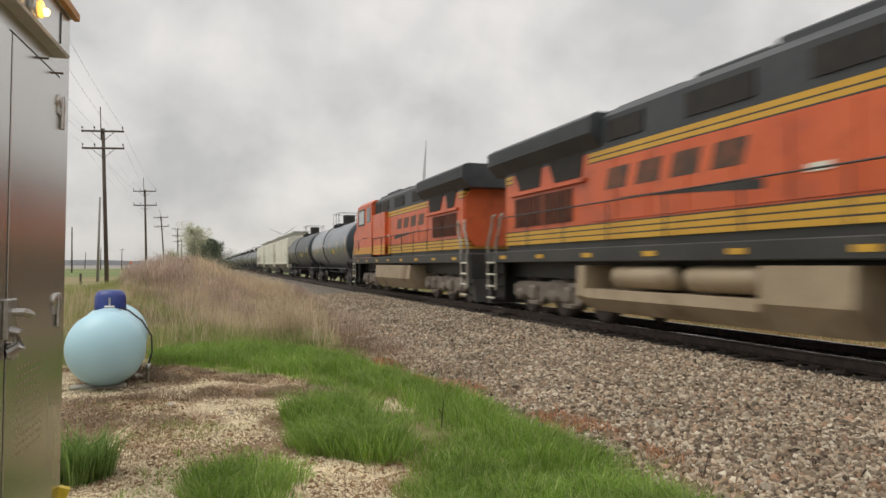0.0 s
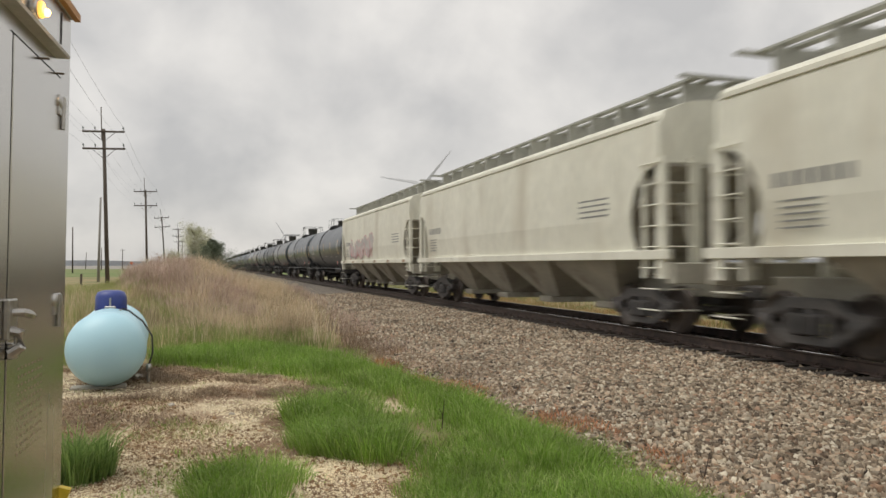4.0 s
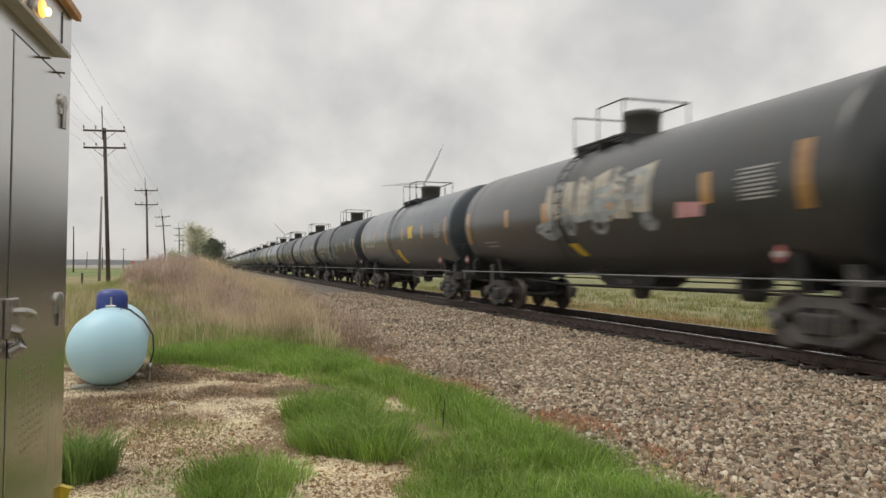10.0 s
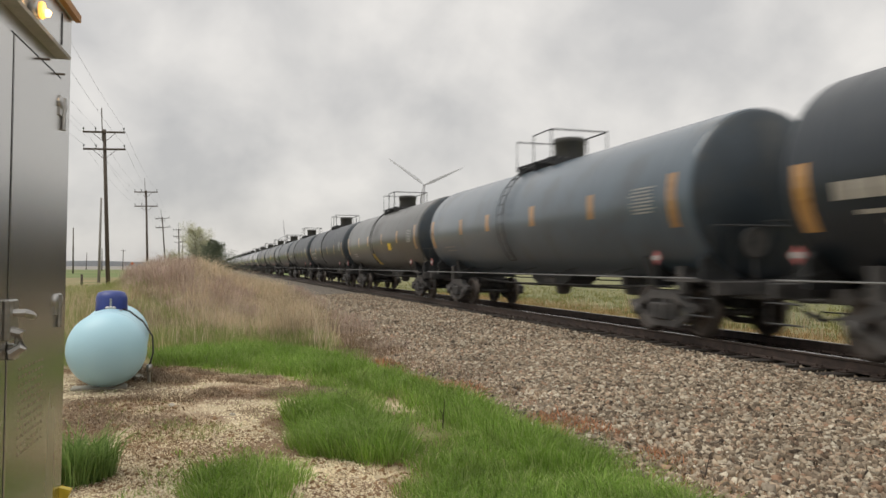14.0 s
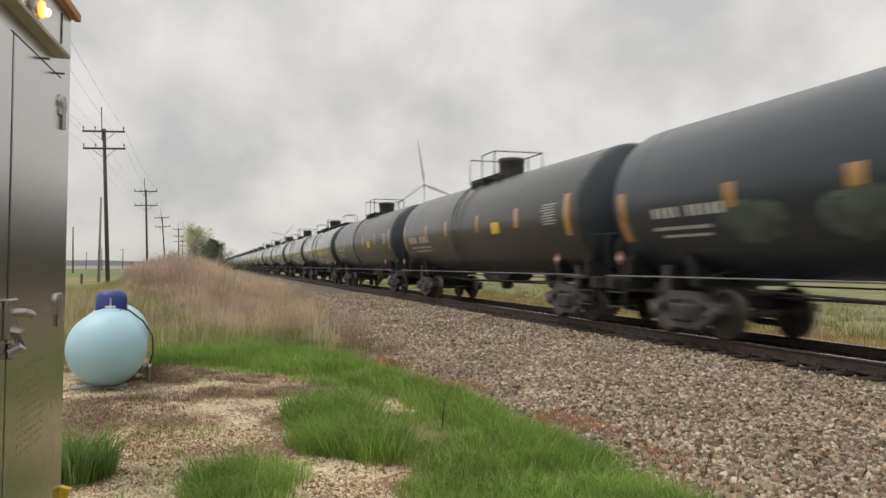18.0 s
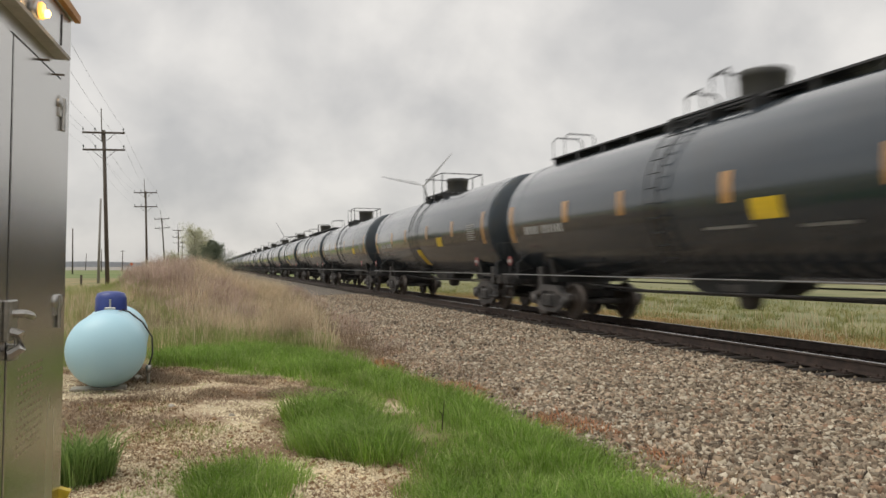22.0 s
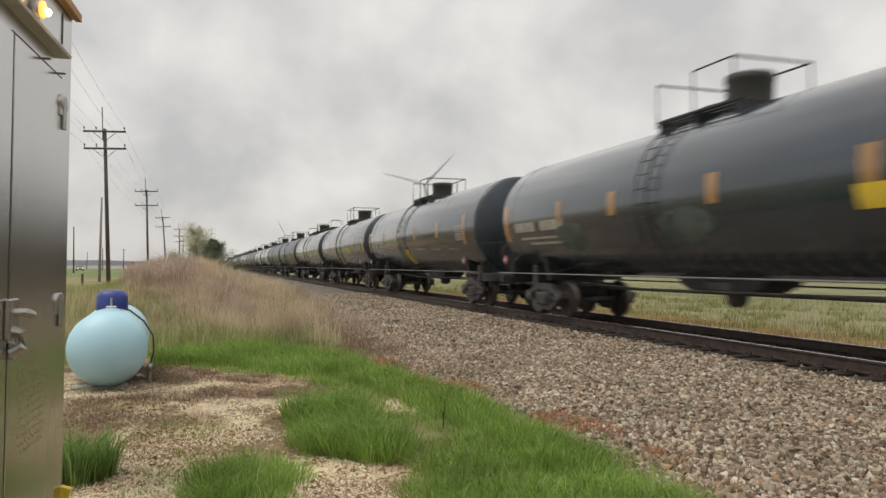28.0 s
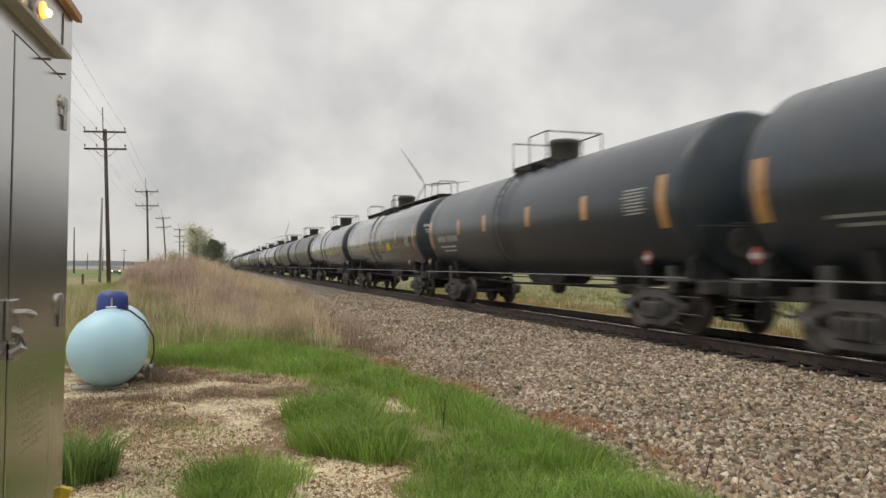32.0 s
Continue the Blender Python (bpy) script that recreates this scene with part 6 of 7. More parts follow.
def add_marks(car, marks, n):
    for mk in marks:
        if mk in STENCIL:
            part("stencil", STENCIL[mk], None, car, "white stencilled bars")
        elif mk == "sq":
            part("panel_mark", square_bm(SQUARE_AT.get(n, -2.9), 2.45 if n in (18, 19) else 2.25, 0.66, 0.33), M["yellow"], car, "small yellow panel")
        elif mk == "sq_low":
            part("panel_mark", square_bm(-3.3, 2.2, 0.5, 0.35), M["yellow"], car, "small yellow panel")
        elif mk == "sq_big":
            part("panel_mark", square_bm(-2.7, 2.7, 0.75, 0.5), M["yellow"], car, "orange-yellow panel")
        elif mk == "sq_tilt":
            part("panel_mark", square_bm(-3.4, 2.12, 0.5, 0.42, 14), M["yellow"], car, "tilted yellow panel")
        elif mk == "slash":
            part("slash_mark", slash_bm(SLASH_AT.get(n, 0.9)), M["yellow"], car, "slanted yellow patch")
        elif mk == "slash_small":
            part("slash_mark", decal_bm(B(), [(0.35, 1.55), (0.7, 1.55), (0.95, 1.85), (0.55, 1.85)], 4, 0.008), M["yellow"], car, "small slanted yellow patch")
        elif mk == "slash_low":
            part("slash_mark", slash_bm(0.0), M["yellow"], car, "slanted yellow patch")
        elif mk == "orange_word":
            part("stencil", bars_mesh("stencil", [(5.9 - k * 0.27, 2.4, 0.2, 0.17) for k in range(8)], M["amber"]), None, car, "orange lettered bars")
        elif mk == "line_tag":
            bm = B()
            stroke(bm, [(4.2, 2.4), (2.2, 2.5), (1.8, 2.65), (-0.2, 2.55), (-0.7, 2.35)], 0.06)
            stroke(bm, [(2.4, 2.0), (0.5, 1.85), (0.3, 2.0), (-1.6, 2.0)], 0.05)
            stroke(bm, [(0.1, 2.45), (-0.2, 2.1), (-0.6, 2.5), (-0.9, 2.1)], 0.05)
            part("graffiti", bm, M["tag_grey"], car, "thin white spray lines")
            part("graffiti", scribble(14, -5.0, 2.0, 1.6, 2.1, 12, 0.05), M["tag_grey"], car, "thin white spray lines")
        elif mk == "white_tag":
            part("graffiti", scribble(7, -3.6, 3.4, 1.75, 2.25, 34, 0.07), M["tag_grey"], car, "white spray-painted loops")
            part("graffiti", fills(3, -1.5, -4.5, 2.1, 2.45, 3, 0.7), M["white"], car, "white sprayed patches")
        elif mk == "big_tag":
            part("graffiti", fills(8, 1.9, -2.9, 2.35, 3.35, 6, 0.82), M["tag_beige"], car, "large beige block graffiti")
            part("graffiti", scribble(9, -2.8, 1.8, 2.1, 3.2, 16, 0.12), M["tag_grey"], car, "grey spray outlines")
            part("graffiti", fills(5, -3.6, -4.4, 2.1, 2.4, 1, 0.9), M["pink"], car, "faded pink patch")
        elif mk == "green_tag":
            part("graffiti", fills(11, 3.9, -0.3, 1.8, 2.3, 9, 0.5), M["tag_dull"], car, "grey-green sprayed letters")
            part("graffiti", scribble(12, -0.9, 3.9, 1.75, 2.35, 22, 0.08), M["tag_dull"], car, "grey-green spray loops")
            bm = B()
            for k in range(9):
                stroke(bm, [(3.8 - 0.4 * k, 1.75 + 0.07 * (k % 5)), (2.9 - 0.42 * k, 1.78 + 0.08 * (k % 4)), (2.4 - 0.42 * k, 1.7 + 0.09 * (k % 6))], 0.06, 0.012 + 0.0004 * k)
            part("graffiti", bm, M["tag_grey"], car, "pale spray strokes")
        elif mk == "grey_tag":
            part("graffiti", scribble(18, -5.7, -1.8, 1.75, 2.4, 40, 0.08), M["tag_grey"], car, "tangled grey spray lines")
            part("graffiti", scribble(28, 2.2, 3.9, 2.0, 2.4, 16, 0.12), M["tag_dull"], car, "dull grey spray cloud")
        elif mk == "smear":
            for sd, y in ((20, 4.0), (21, 1.9 if n == 17 else -0.5)):
                part("graffiti", scribble(sd, y - 0.35, y + 0.2, 1.95, 2.15, 12, 0.12), M["tag_faint"], car, "faint smeared grey-green spray")


TRAIN = []      # (car, place of its middle along the track at the start)
LEFT = [61.74, 79.87, 152.26, 170.3, 188.65, 206.48, 224.51, 242.54, 260.43, 278.47, 296.57, 314.53, 332.86, 350.96, 368.95, 387.23, 405.06, 423.0, 441.34, 459.41,
        477.51, 495.75, 513.68, 532.01, 549.94, 568.09, 586.22, 604.33, 622.45, 640.87, 659.03, 677.2, 695.44, 713.35, 731.38]
LEFT += [731.38 + 18.1 * (k + 1) for k in range(17)]
LOW_MARKS = (2, 10, 11, 12, 15, 16, 17)      # cars whose reflectors sit lower
SHIFT = {1: 0.15, 2: 0.3, 4: -0.15, 5: 0.3, 6: -0.1, 13: 0.1, 16: 0.1, 18: -0.15, 20: 0.2, 22: 0.15, 23: -0.15, 24: 0.2, 25: -0.1, 30: 0.15}
TOP_AT = {8: 0.35, 16: 1.35, 30: 0.85}      # cars whose platform stands off the middle
for k, far_end in enumerate(LEFT):
    n = k + 1
    if n in FLEET:
        paint, board, label, marks = FLEET[n]
    else:
        paint, board, marks = DEFAULTS[n % 4]
        label = "black railway tank car with yellow marks and white stencils"
    mid = far_end - 8.2 + SHIFT.get(n, 0)
    car = copy_thing(TEMPLATES[board], pose(TX, mid, 0))
    car["label"] = label
    for ch in car.children_recursive:
        if ch.name.startswith(("shell", "jacket_band")):
            ch.material_slots[0].material = M[paint]
    drop = 0.3 if n in LOW_MARKS else 0.1
    turn = Matrix.Translation((0, {3: 0.8, 16: 0.45, 30: 0.6}.get(n, 0), TC)) @ Matrix.Rotation(-drop / TR, 4, "Y") @ Matrix.Translation((0, 0, -TC))
    for ch in car.children:
        if ch.name.startswith("reflector"):
            ch.matrix_local = turn
        elif paint == "gloss" and ch.name.startswith("data_block"):
            ch.matrix_local = Matrix.Translation((0, 0.15, TC)) @ Matrix.Rotation(-0.17 / TR, 4, "Y") @ Matrix.Translation((0, 0, -TC))
        elif n == 3 and ch.name.startswith(("end_rail", "near_rail", "far_rail", "rail_post", "valve_housing")):
            ch.matrix_local = Matrix.Translation((0, 0.3, TC + TR)) @ Matrix.Diagonal((1, 1, 0.68, 1)) @ Matrix.Translation((0, 0, -TC - TR))
        elif n in (1, 2, 10) and ch.name.startswith("placard"):
            for sub in list(ch.children):
                bpy.data.objects.remove(sub)
            bpy.data.objects.remove(ch)
        elif n in TOP_AT and ch.name.startswith(("platform", "valve_housing", "manway", "end_rail", "near_rail", "far_rail", "rail_post", "ladder")):
            ch.matrix_local = Matrix.Translation((0, TOP_AT[n] - (0.6 if n == 16 and not ch.name.startswith("valve") else 0), 0))
    if n == 31:
        part("end_stencil", HEAD_WORDS, None, car, "white stencilled lines on the tank head")
    if n in (16, 31):
        bm = B()
        lathe(bm, [(2.2, 0.0), (2.2, 0.18), (2.25, 0.22), (2.95, 0.22), (3.0, 0.18), (3.0, 0.0)], "y", 16, (-0.5, 0, 0.72))
        box(bm, -0.6, -0.4, 2.5, 2.65, 0.85, 1.25)
        part("air_reservoir", bm, M["ladder_iron"], car)
    if n == 8:
        # a shorter tank: its near end and the marks there stand further in
        for ch in car.children:
            ys = [v.co.y for v in ch.data.vertices]
            if ch.name.startswith(("shell", "jacket_band")):
                ch.matrix_local = Matrix.Translation((0, 8.2, 0)) @ Matrix.Diagonal((1, 0.953, 1, 1)) @ Matrix.Translation((0, -8.2, 0))
            elif ch.name.startswith(("reflector", "data_block", "placard", "head_shield", "end_stencil")) and max(ys) < -5.5:
                ch.matrix_local = Matrix.Translation((0, 0.85, 0)) @ ch.matrix_local
    add_marks(car, marks, n)
    TRAIN.append((car, mid))
for tpl in TEMPLATES.values():
    for ch in list(tpl.children_recursive):
        bpy.data.objects.remove(ch)
    bpy.data.objects.remove(tpl)

# covered hopper cars


def hopper_car(label, graffiti=False):
    car = thing("hopper_car", label, "hopper car", "hopper cars of the train")
    HL = 8.75
    # the rounded body: cross section, narrowed at the ends by slope sheets
    sec = [(-1.3, 1.5), (-1.5, 1.62), (-1.56, 2.3), (-1.57, 3.2), (-1.56, 4.05), (-1.42, 4.3), (-0.9, 4.5), (0, 4.6), (0.9, 4.5), (1.42, 4.3), (1.56, 4.05), (1.57, 3.2), (1.56, 2.3), (1.5, 1.62), (1.3, 1.5)]
    bm = B()
    prism(bm, sec, -6.2, 6.2)
    for f in bm.faces:
        f.smooth = False
    Y1 = HL - 0.4
    upper = [(-1.57, 3.3), (-1.56, 4.05), (-1.42, 4.3), (-0.9, 4.5), (0, 4.6), (0.9, 4.5), (1.42, 4.3), (1.56, 4.05), (1.57, 3.3)]
    for s in (-1, 1):
        prism(bm, upper, min(s * 6.2, s * Y1), max(s * 6.2, s * Y1))
    body = part("body", bm, M["hopper"], car)
    for s in (-1, 1):
        # the side sheets are cut back in a deep curve below the upper end sheet
        for x in (-1, 1):
            bm = B()
            rows = []
            for k in range(15):
                z = 1.62 + (3.3 - 1.62) * k / 14
                cut = Y1 - 1.05 * math.sqrt(max(0.0, 1 - ((z - 2.15) / 1.15) ** 2))
                w = float(np.interp(z, [1.62, 2.3, 3.2, 3.3], [1.5, 1.56, 1.57, 1.57]))
                rows.append([bm.verts.new((x * (w - d), s * y, z)) for d, y in ((0, 6.2), (0, cut), (0.05, cut), (0.05, 6.2))])
            for p, q in zip(rows, rows[1:]):
                for j in range(3):
                    bm.faces.new((p[j], p[j + 1], q[j + 1], q[j]))
            part("side_sheet", bm, M["hopper"], body)
        # the darker material paints in the shadow under the upper end sheet
        bm = B()
        prism(bm, [(s * (Y1 - 0.02), 3.32), (s * 6.25, 1.62), (s * 6.25, 1.54), (s * Y1, 3.24)], -1.48, 1.48, "x")
        part("slope_sheet", bm, M["hopper_dirt_shade"], body, "dusty sloped end sheet coloured dark for shadow")
    for x in (-1, 1):
        bm = B()
        box(bm, x * 1.5, x * 1.6, -HL + 0.1, HL - 0.1, 1.46, 1.64, 0.01)
        part("side_sill", bm, M["hopper"], car)
        bm = B()
        box(bm, x * 1.47, x * 1.58, -HL + 0.5, HL - 0.5, 4.1, 4.2, 0.01)
        part("roof_rail", bm, M["hopper"], car)
    bm = B()
    for k in range(14):
        y = -7.9 + k * 15.8 / 13
        box(bm, -0.75, 0.75, y - 0.03, y + 0.03, 4.4, 4.98)
    for x in (-0.74, -0.38, 0.22, 0.58):
        box(bm, x, x + 0.2, -8.3, 8.3, 4.98, 5.02)
    for y in (-8.45, 8.3):
        box(bm, -1.1, 1.1, y, y + 0.15, 4.95, 5.01)
    part("running_board", bm, M["hopper_grey"], car)
    bm = B()
    for k in range(10):
        y = -6.8 + k * 1.5
        box(bm, -0.3, 0.3, y, y + 1.3, 4.56, 4.68, 0.02)
    part("roof_hatch", bm, M["hopper"], car)
    for yc in (-4.8, -1.6, 1.6, 4.8):
        bm = B()
        a = [(-1.45, yc - 1.6, 1.55), (1.45, yc - 1.6, 1.55), (1.45, yc + 1.6, 1.55), (-1.45, yc + 1.6, 1.55)]
        b = [(-0.55, yc - 0.45, 0.5), (0.55, yc - 0.45, 0.5), (0.55, yc + 0.45, 0.5), (-0.55, yc + 0.45, 0.5)]
        va, vb = [bm.verts.new(p) for p in a], [bm.verts.new(p) for p in b]
        for k in range(4):
            bm.faces.new((va[k], va[(k + 1) % 4], vb[(k + 1) % 4], vb[k]))
        bm.faces.new(va)
        bm.faces.new(vb)
        box(bm, -0.75, 0.75, yc - 0.4, yc + 0.4, 0.34, 0.5, 0.02)
        part("hopper_chute", bm, M["hopper_dirt_shade"], car)
    for s in (-1, 1):
        bm = B()
        box(bm, -0.3, 0.3, min(s * 5.6, s * 8.7), max(s * 5.6, s * 8.7), 0.72, 1.15, 0.02)
        box(bm, -1.5, 1.5, min(s * 8.5, s * 8.7), max(s * 8.5, s * 8.7), 1.0, 1.4, 0.02)
        part("end_sill", bm, M["hopper_dirt_shade"], car)
        for x in (-1, 1):
            bm = B()
            box(bm, min(x * 1.46, x * 1.56), max(x * 1.46, x * 1.56), s * 8.35 - 0.13, s * 8.35 + 0.13, 1.1, 3.4)
            box(bm, min(x * 1.46, x * 1.54), max(x * 1.46, x * 1.54), s * 7.75 - 0.04, s * 7.75 + 0.04, 1.1, 3.2)
            box(bm, min(x * 0.7, x * 0.95), max(x * 0.7, x * 0.95), s * 8.42 - 0.04, s * 8.42 + 0.04, 1.1, 3.4)
            for k in range(8):
                z = 0.5 + k * 0.4
                tube(bm, [(x * 1.6, s * 7.75, z), (x * 1.6, s * 8.4, z)], 0.014, 5)
                tube(bm, [(x * 1.5, s * 8.5, z), (x * 0.8, s * 8.5, z)], 0.014, 5)
            part("end_ladder", bm, M["hopper"], car)
        for x in (-0.8, 0.8):
            part("end_brace", tube(B(), [(x, s * 8.5, 1.2), (x * 0.9, s * 7.6, 3.1)], 0.06, 6), M["hopper_dirt_shade"], car)
        part("coupler", coupler_bm(s * 8.7, s), M["iron"], car)
        add_truck(car, s * 6.9)
    def side_rect(bm, y, z, w, h, d=0.004):
        x = -1.562 - d
        v = [bm.verts.new(p) for p in ((x, y - w / 2, z - h / 2), (x, y + w / 2, z - h / 2), (x, y + w / 2, z + h / 2), (x, y - w / 2, z + h / 2))]
        bm.faces.new(v)

    bm = B()
    for k in range(4):
        side_rect(bm, 6.95 - k * 0.32, 3.0, 0.2, 0.26)
    for k in range(6):
        side_rect(bm, 6.95 - k * 0.26, 2.62, 0.17, 0.22)
    for k in range(5):
        side_rect(bm, 6.5, 2.3 - 0.1 * k, 0.8, 0.03)
        side_rect(bm, -5.8, 2.9 - 0.12 * k, 1.3, 0.04)
    part("stencil", bm, M["dull"], car, "grey stencilled bars")
    if graffiti:
        for k in range(6):
            y = -7.5 + k * 3
            part("reflector", box(B(), -1.608, -1.603, y - 0.25, y + 0.25, 1.5, 1.6), M["amber"], car, "amber reflective strip")
        r2 = random.Random(3)
        puffs = [(5.5 - k * 0.56, 2.15 + 0.2 * math.sin(k * 1.9) + 0.03 * k, r2.uniform(0.3, 0.52), r2.uniform(0.28, 0.52)) for k in range(12)]
        for grow, depth, mt, lab in ((1.1, 0.0, "pink", "pink graffiti outline"), (1.0, 0.0025, "tag_mauve", "puffy grey graffiti letters")):
            bm = B()
            for i, (y, z, ry, rz) in enumerate(puffs):
                ring = []
                for j in range(22):
                    a = 6.2832 * j / 22
                    wob = 1 + 0.16 * math.sin(3 * a + i * 1.7) + 0.1 * math.sin(5 * a + i)
                    ring.append(bm.verts.new((-1.568 - depth - 0.0001 * i, y + 0.25 * (z + rz * grow * math.sin(a) - 2.2) + ry * grow * wob * math.cos(a), max(1.68, z + rz * grow * wob * math.sin(a)))))
                bm.faces.new(ring)
            part("graffiti", bm, M[mt], car, lab)
        bm = B()
        for i, (y, z, ry, rz) in enumerate(puffs):
            w = r2.uniform(0.05, 0.13)
            y2, z0, z1 = y + r2.uniform(-0.15, 0.15), 1.72 + r2.uniform(0, 0.2), z + r2.uniform(-0.1, 0.25)
            v = [bm.verts.new((-1.574, yy, zz)) for yy, zz in ((y2 - w - 0.18, z0), (y2 + w - 0.18, z0), (y2 + w + 0.15, z1), (y2 - w * 0.4 + 0.15, z1))]
            bm.faces.new(v)
        part("graffiti", bm, M["pink"], car, "pink graffiti strokes")
    return car


for far_end, lab, gr in ((99.0, "pale grey covered hopper car with sloped ends", False), (117.35, "pale grey covered hopper car with faded stencils", False), (135.76, "cream covered hopper car with grey and pink graffiti", True)):
    TRAIN.append((hopper_car(lab, gr), far_end - 8.7))

# diesel engines


def six_wheel_truck(parent, y):
    bm = B()
    outline = [(-2.55, 0.5), (-2.55, 0.78), (-2.1, 0.9), (2.1, 0.9), (2.55, 0.78), (2.55, 0.5), (2.2, 0.4), (1.7, 0.55), (1.35, 0.34), (0.7, 0.34), (0.35, 0.55), (-0.35, 0.55), (-0.7, 0.34), (-1.35, 0.34), (-1.7, 0.55), (-2.2, 0.4)]
    for x in (-1.05, 1.05):
        prism(bm, outline, x - 0.08, x + 0.08, "x")
        for yy in (-2.05, 0, 2.05):
            lathe(bm, [(x - 0.16, 0.0), (x - 0.16, 0.15), (x - 0.1, 0.17), (x + 0.16, 0.17), (x + 0.16, 0)], "x", 14, (0, yy, 0.53))
        for yy in (-1.03, 1.03):
            lathe(bm, [(0.4, 0.13), (0.5, 0.15), (0.6, 0.13), (0.7, 0.15), (0.8, 0.13)], "z", 10, (x + (-0.12 if x < 0 else 0.12), yy, 0))
            box(bm, x - 0.2, x + 0.2, yy - 0.25, yy + 0.25, 0.28, 0.4, 0.02)
    box(bm, -1, 1, -0.4, 0.4, 0.6, 0.95, 0.02)
    tr = part("truck", bm, M["truck_grey"], parent, "dusty silver-grey three-axle truck")
    tr.matrix_local = pose(0, y, 0)
    for yy in (-2.05, 0, 2.05):
        a = part("axle", AXLE, None, tr)
        a.matrix_local = pose(0, yy, 0.533)
        for s in (-1, 1):
            w = part("wheel", WHEEL_BIG, None, tr)
            w.matrix_local = pose(s * 0.75, yy, 0.533, 0, 0, 0 if s < 0 else 180)


def locomotive(label, tank_end=5.2, tank_start=-4.9, slide=0.0, cabinet=3.1, back=0.0):
    """A six-axle diesel engine; the cab is at +y."""
    en = thing("diesel_engine", label, "locomotive", "engines of the train")
    L2 = 10.9
    bm = B()
    box(bm, -1.52, 1.52, -L2 + 0.3 + back, L2 - 0.3, 1.42, 1.74, 0.02)
    box(bm, -0.8, 0.8, -L2 + 0.3 + back, L2 - 0.3, 1.0, 1.42)
    part("frame", bm, M["engine_dark"], en)
    for x in (-1, 1):
        for k in range(8):
            y = -9.2 + back + k * 2.5
            part("sill_reflector", box(B(), min(x * 1.525, x * 1.535), max(x * 1.525, x * 1.535), y - 0.22, y + 0.22, 1.52, 1.62), M["stripe"], en, "yellow reflective strip")
    # long hood, bottom to top: yellow, orange, yellow, dark roof
    HW = 1.3
    hood0, hood1 = -9.5 + back, 5.3

    def slab(name, z0, z1, mat, y0=hood0, y1=hood1, hw=HW, label2=""):
        return part(name, box(B(), -hw, hw, y0, y1, z0, z1), M[mat], en, label2)

    slab("hood_base", 1.74, 1.91, "engine_dark", hw=1.25)
    for z0, z1, mt in ((1.91, 2.01, "stripe"), (2.01, 2.04, "engine_dark"), (2.04, 2.14, "stripe"), (2.14, 2.17, "engine_dark"), (2.17, 2.26, "stripe"), (2.26, 2.29, "engine_dark")):
        slab("hood_stripe", z0, z1, mt, hw=HW + 0.002)
    slab("hood_side", 2.29, 3.66, "orange", label2="orange hood panels")
    for y0, y1 in ((hood0, hood0 + 0.5), (-4.5, cabinet)):
        for z0, z1, mt in ((3.66, 3.69, "engine_dark"), (3.69, 3.78, "stripe"), (3.78, 3.81, "engine_dark"), (3.81, 3.91, "stripe")):
            slab("hood_stripe", z0, z1, mt, hw=HW + 0.002, y0=y0, y1=y1)
    slab("hood_side", 3.66, 3.91, "orange", y0=hood0 + 0.5, y1=-4.5)
    slab("equipment_cabinet", 1.86, 3.95, "orange", y0=cabinet, y1=5.3, hw=1.46, label2="wide orange cabinet behind the cab")
    for z0, z1 in ((1.9, 2.02), (2.06, 2.18), (2.22, 2.33)):
        slab("cabinet_stripe", z0, z1, "stripe", y0=cabinet, y1=5.3, hw=1.464)
    bm = B()
    prism(bm, [(-HW, 3.91), (HW, 3.91), (HW, 4.62), (1.1, 4.8), (-1.1, 4.8), (-HW, 4.62)], hood0, hood1)
    part("hood_roof", bm, M["engine_roof"], en, "sooty dark roof")
    # radiator wings at the long-hood end
    bm = B()
    prism(bm, [(-1.6, 4.3), (-1.3, 3.98), (1.3, 3.98), (1.6, 4.3), (1.6, 4.66), (1.42, 4.78), (-1.42, 4.78), (-1.6, 4.66)], -10.25 + back, -3.9)
    wing = part("radiator", bm, M["engine_roof"], en, "wide dark radiator wings")
    for x in (-1, 1):
        bm = B()
        for k in range(29):
            y = -10.0 + back + k * (5.8 - back) / 28
            box(bm, min(x * 1.602, x * 1.612), max(x * 1.602, x * 1.612), y, y + 0.09, 4.33, 4.63)
        tagged(part("radiator_grille", bm, M["engine_roof"], wing), kind="stuff")
    for y0, y1, z1 in ((-3.7, -1.2, 4.86), (-0.9, 1.1, 4.9), (1.2, 3.6, 4.97), (3.9, 5.1, 4.9)):
        part("roof_housing", box(B(), -1.05, 1.05, y0, y1, 4.74, z1, 0.04), M["engine_roof"], en)
    for x in (-1, 1):
        lo, hi = min(x * 1.3, x * 1.32), max(x * 1.3, x * 1.32)
        for y0, y1 in ((hood0 + 0.7, -7.0), (-6.9, -5.3)):
            gr = part("side_grille", box(B(), lo, hi, y0, y1, 2.4, 3.2), M["grille_brown"], en, "dark brown intake grille")
            for j in range(7):
                yy = y0 + 0.1 + j * 0.22
                part("slat", box(B(), min(x * 1.32, x * 1.36), max(x * 1.32, x * 1.36), yy, yy + 0.1, 2.42, 3.18), M["grille_brown"], gr)
        for y0, y1 in ((hood0 + 0.6, -7.0), (-6.7, -4.7)):
            bm = B()
            prism(bm, [(y0, 4.1), (y1, 4.1), (y1 - 0.15, 3.42), (y0 + 0.45, 3.42)], lo, hi, "x")
            part("air_intake", bm, M["dark_mesh"], en, "dark sloped air intake under the wing")
        part("ledge", box(B(), min(x * 1.3, x * 1.4), max(x * 1.3, x * 1.4), hood0 + 0.5, -4.6, 3.28, 3.38, 0.01), M["orange"], en)
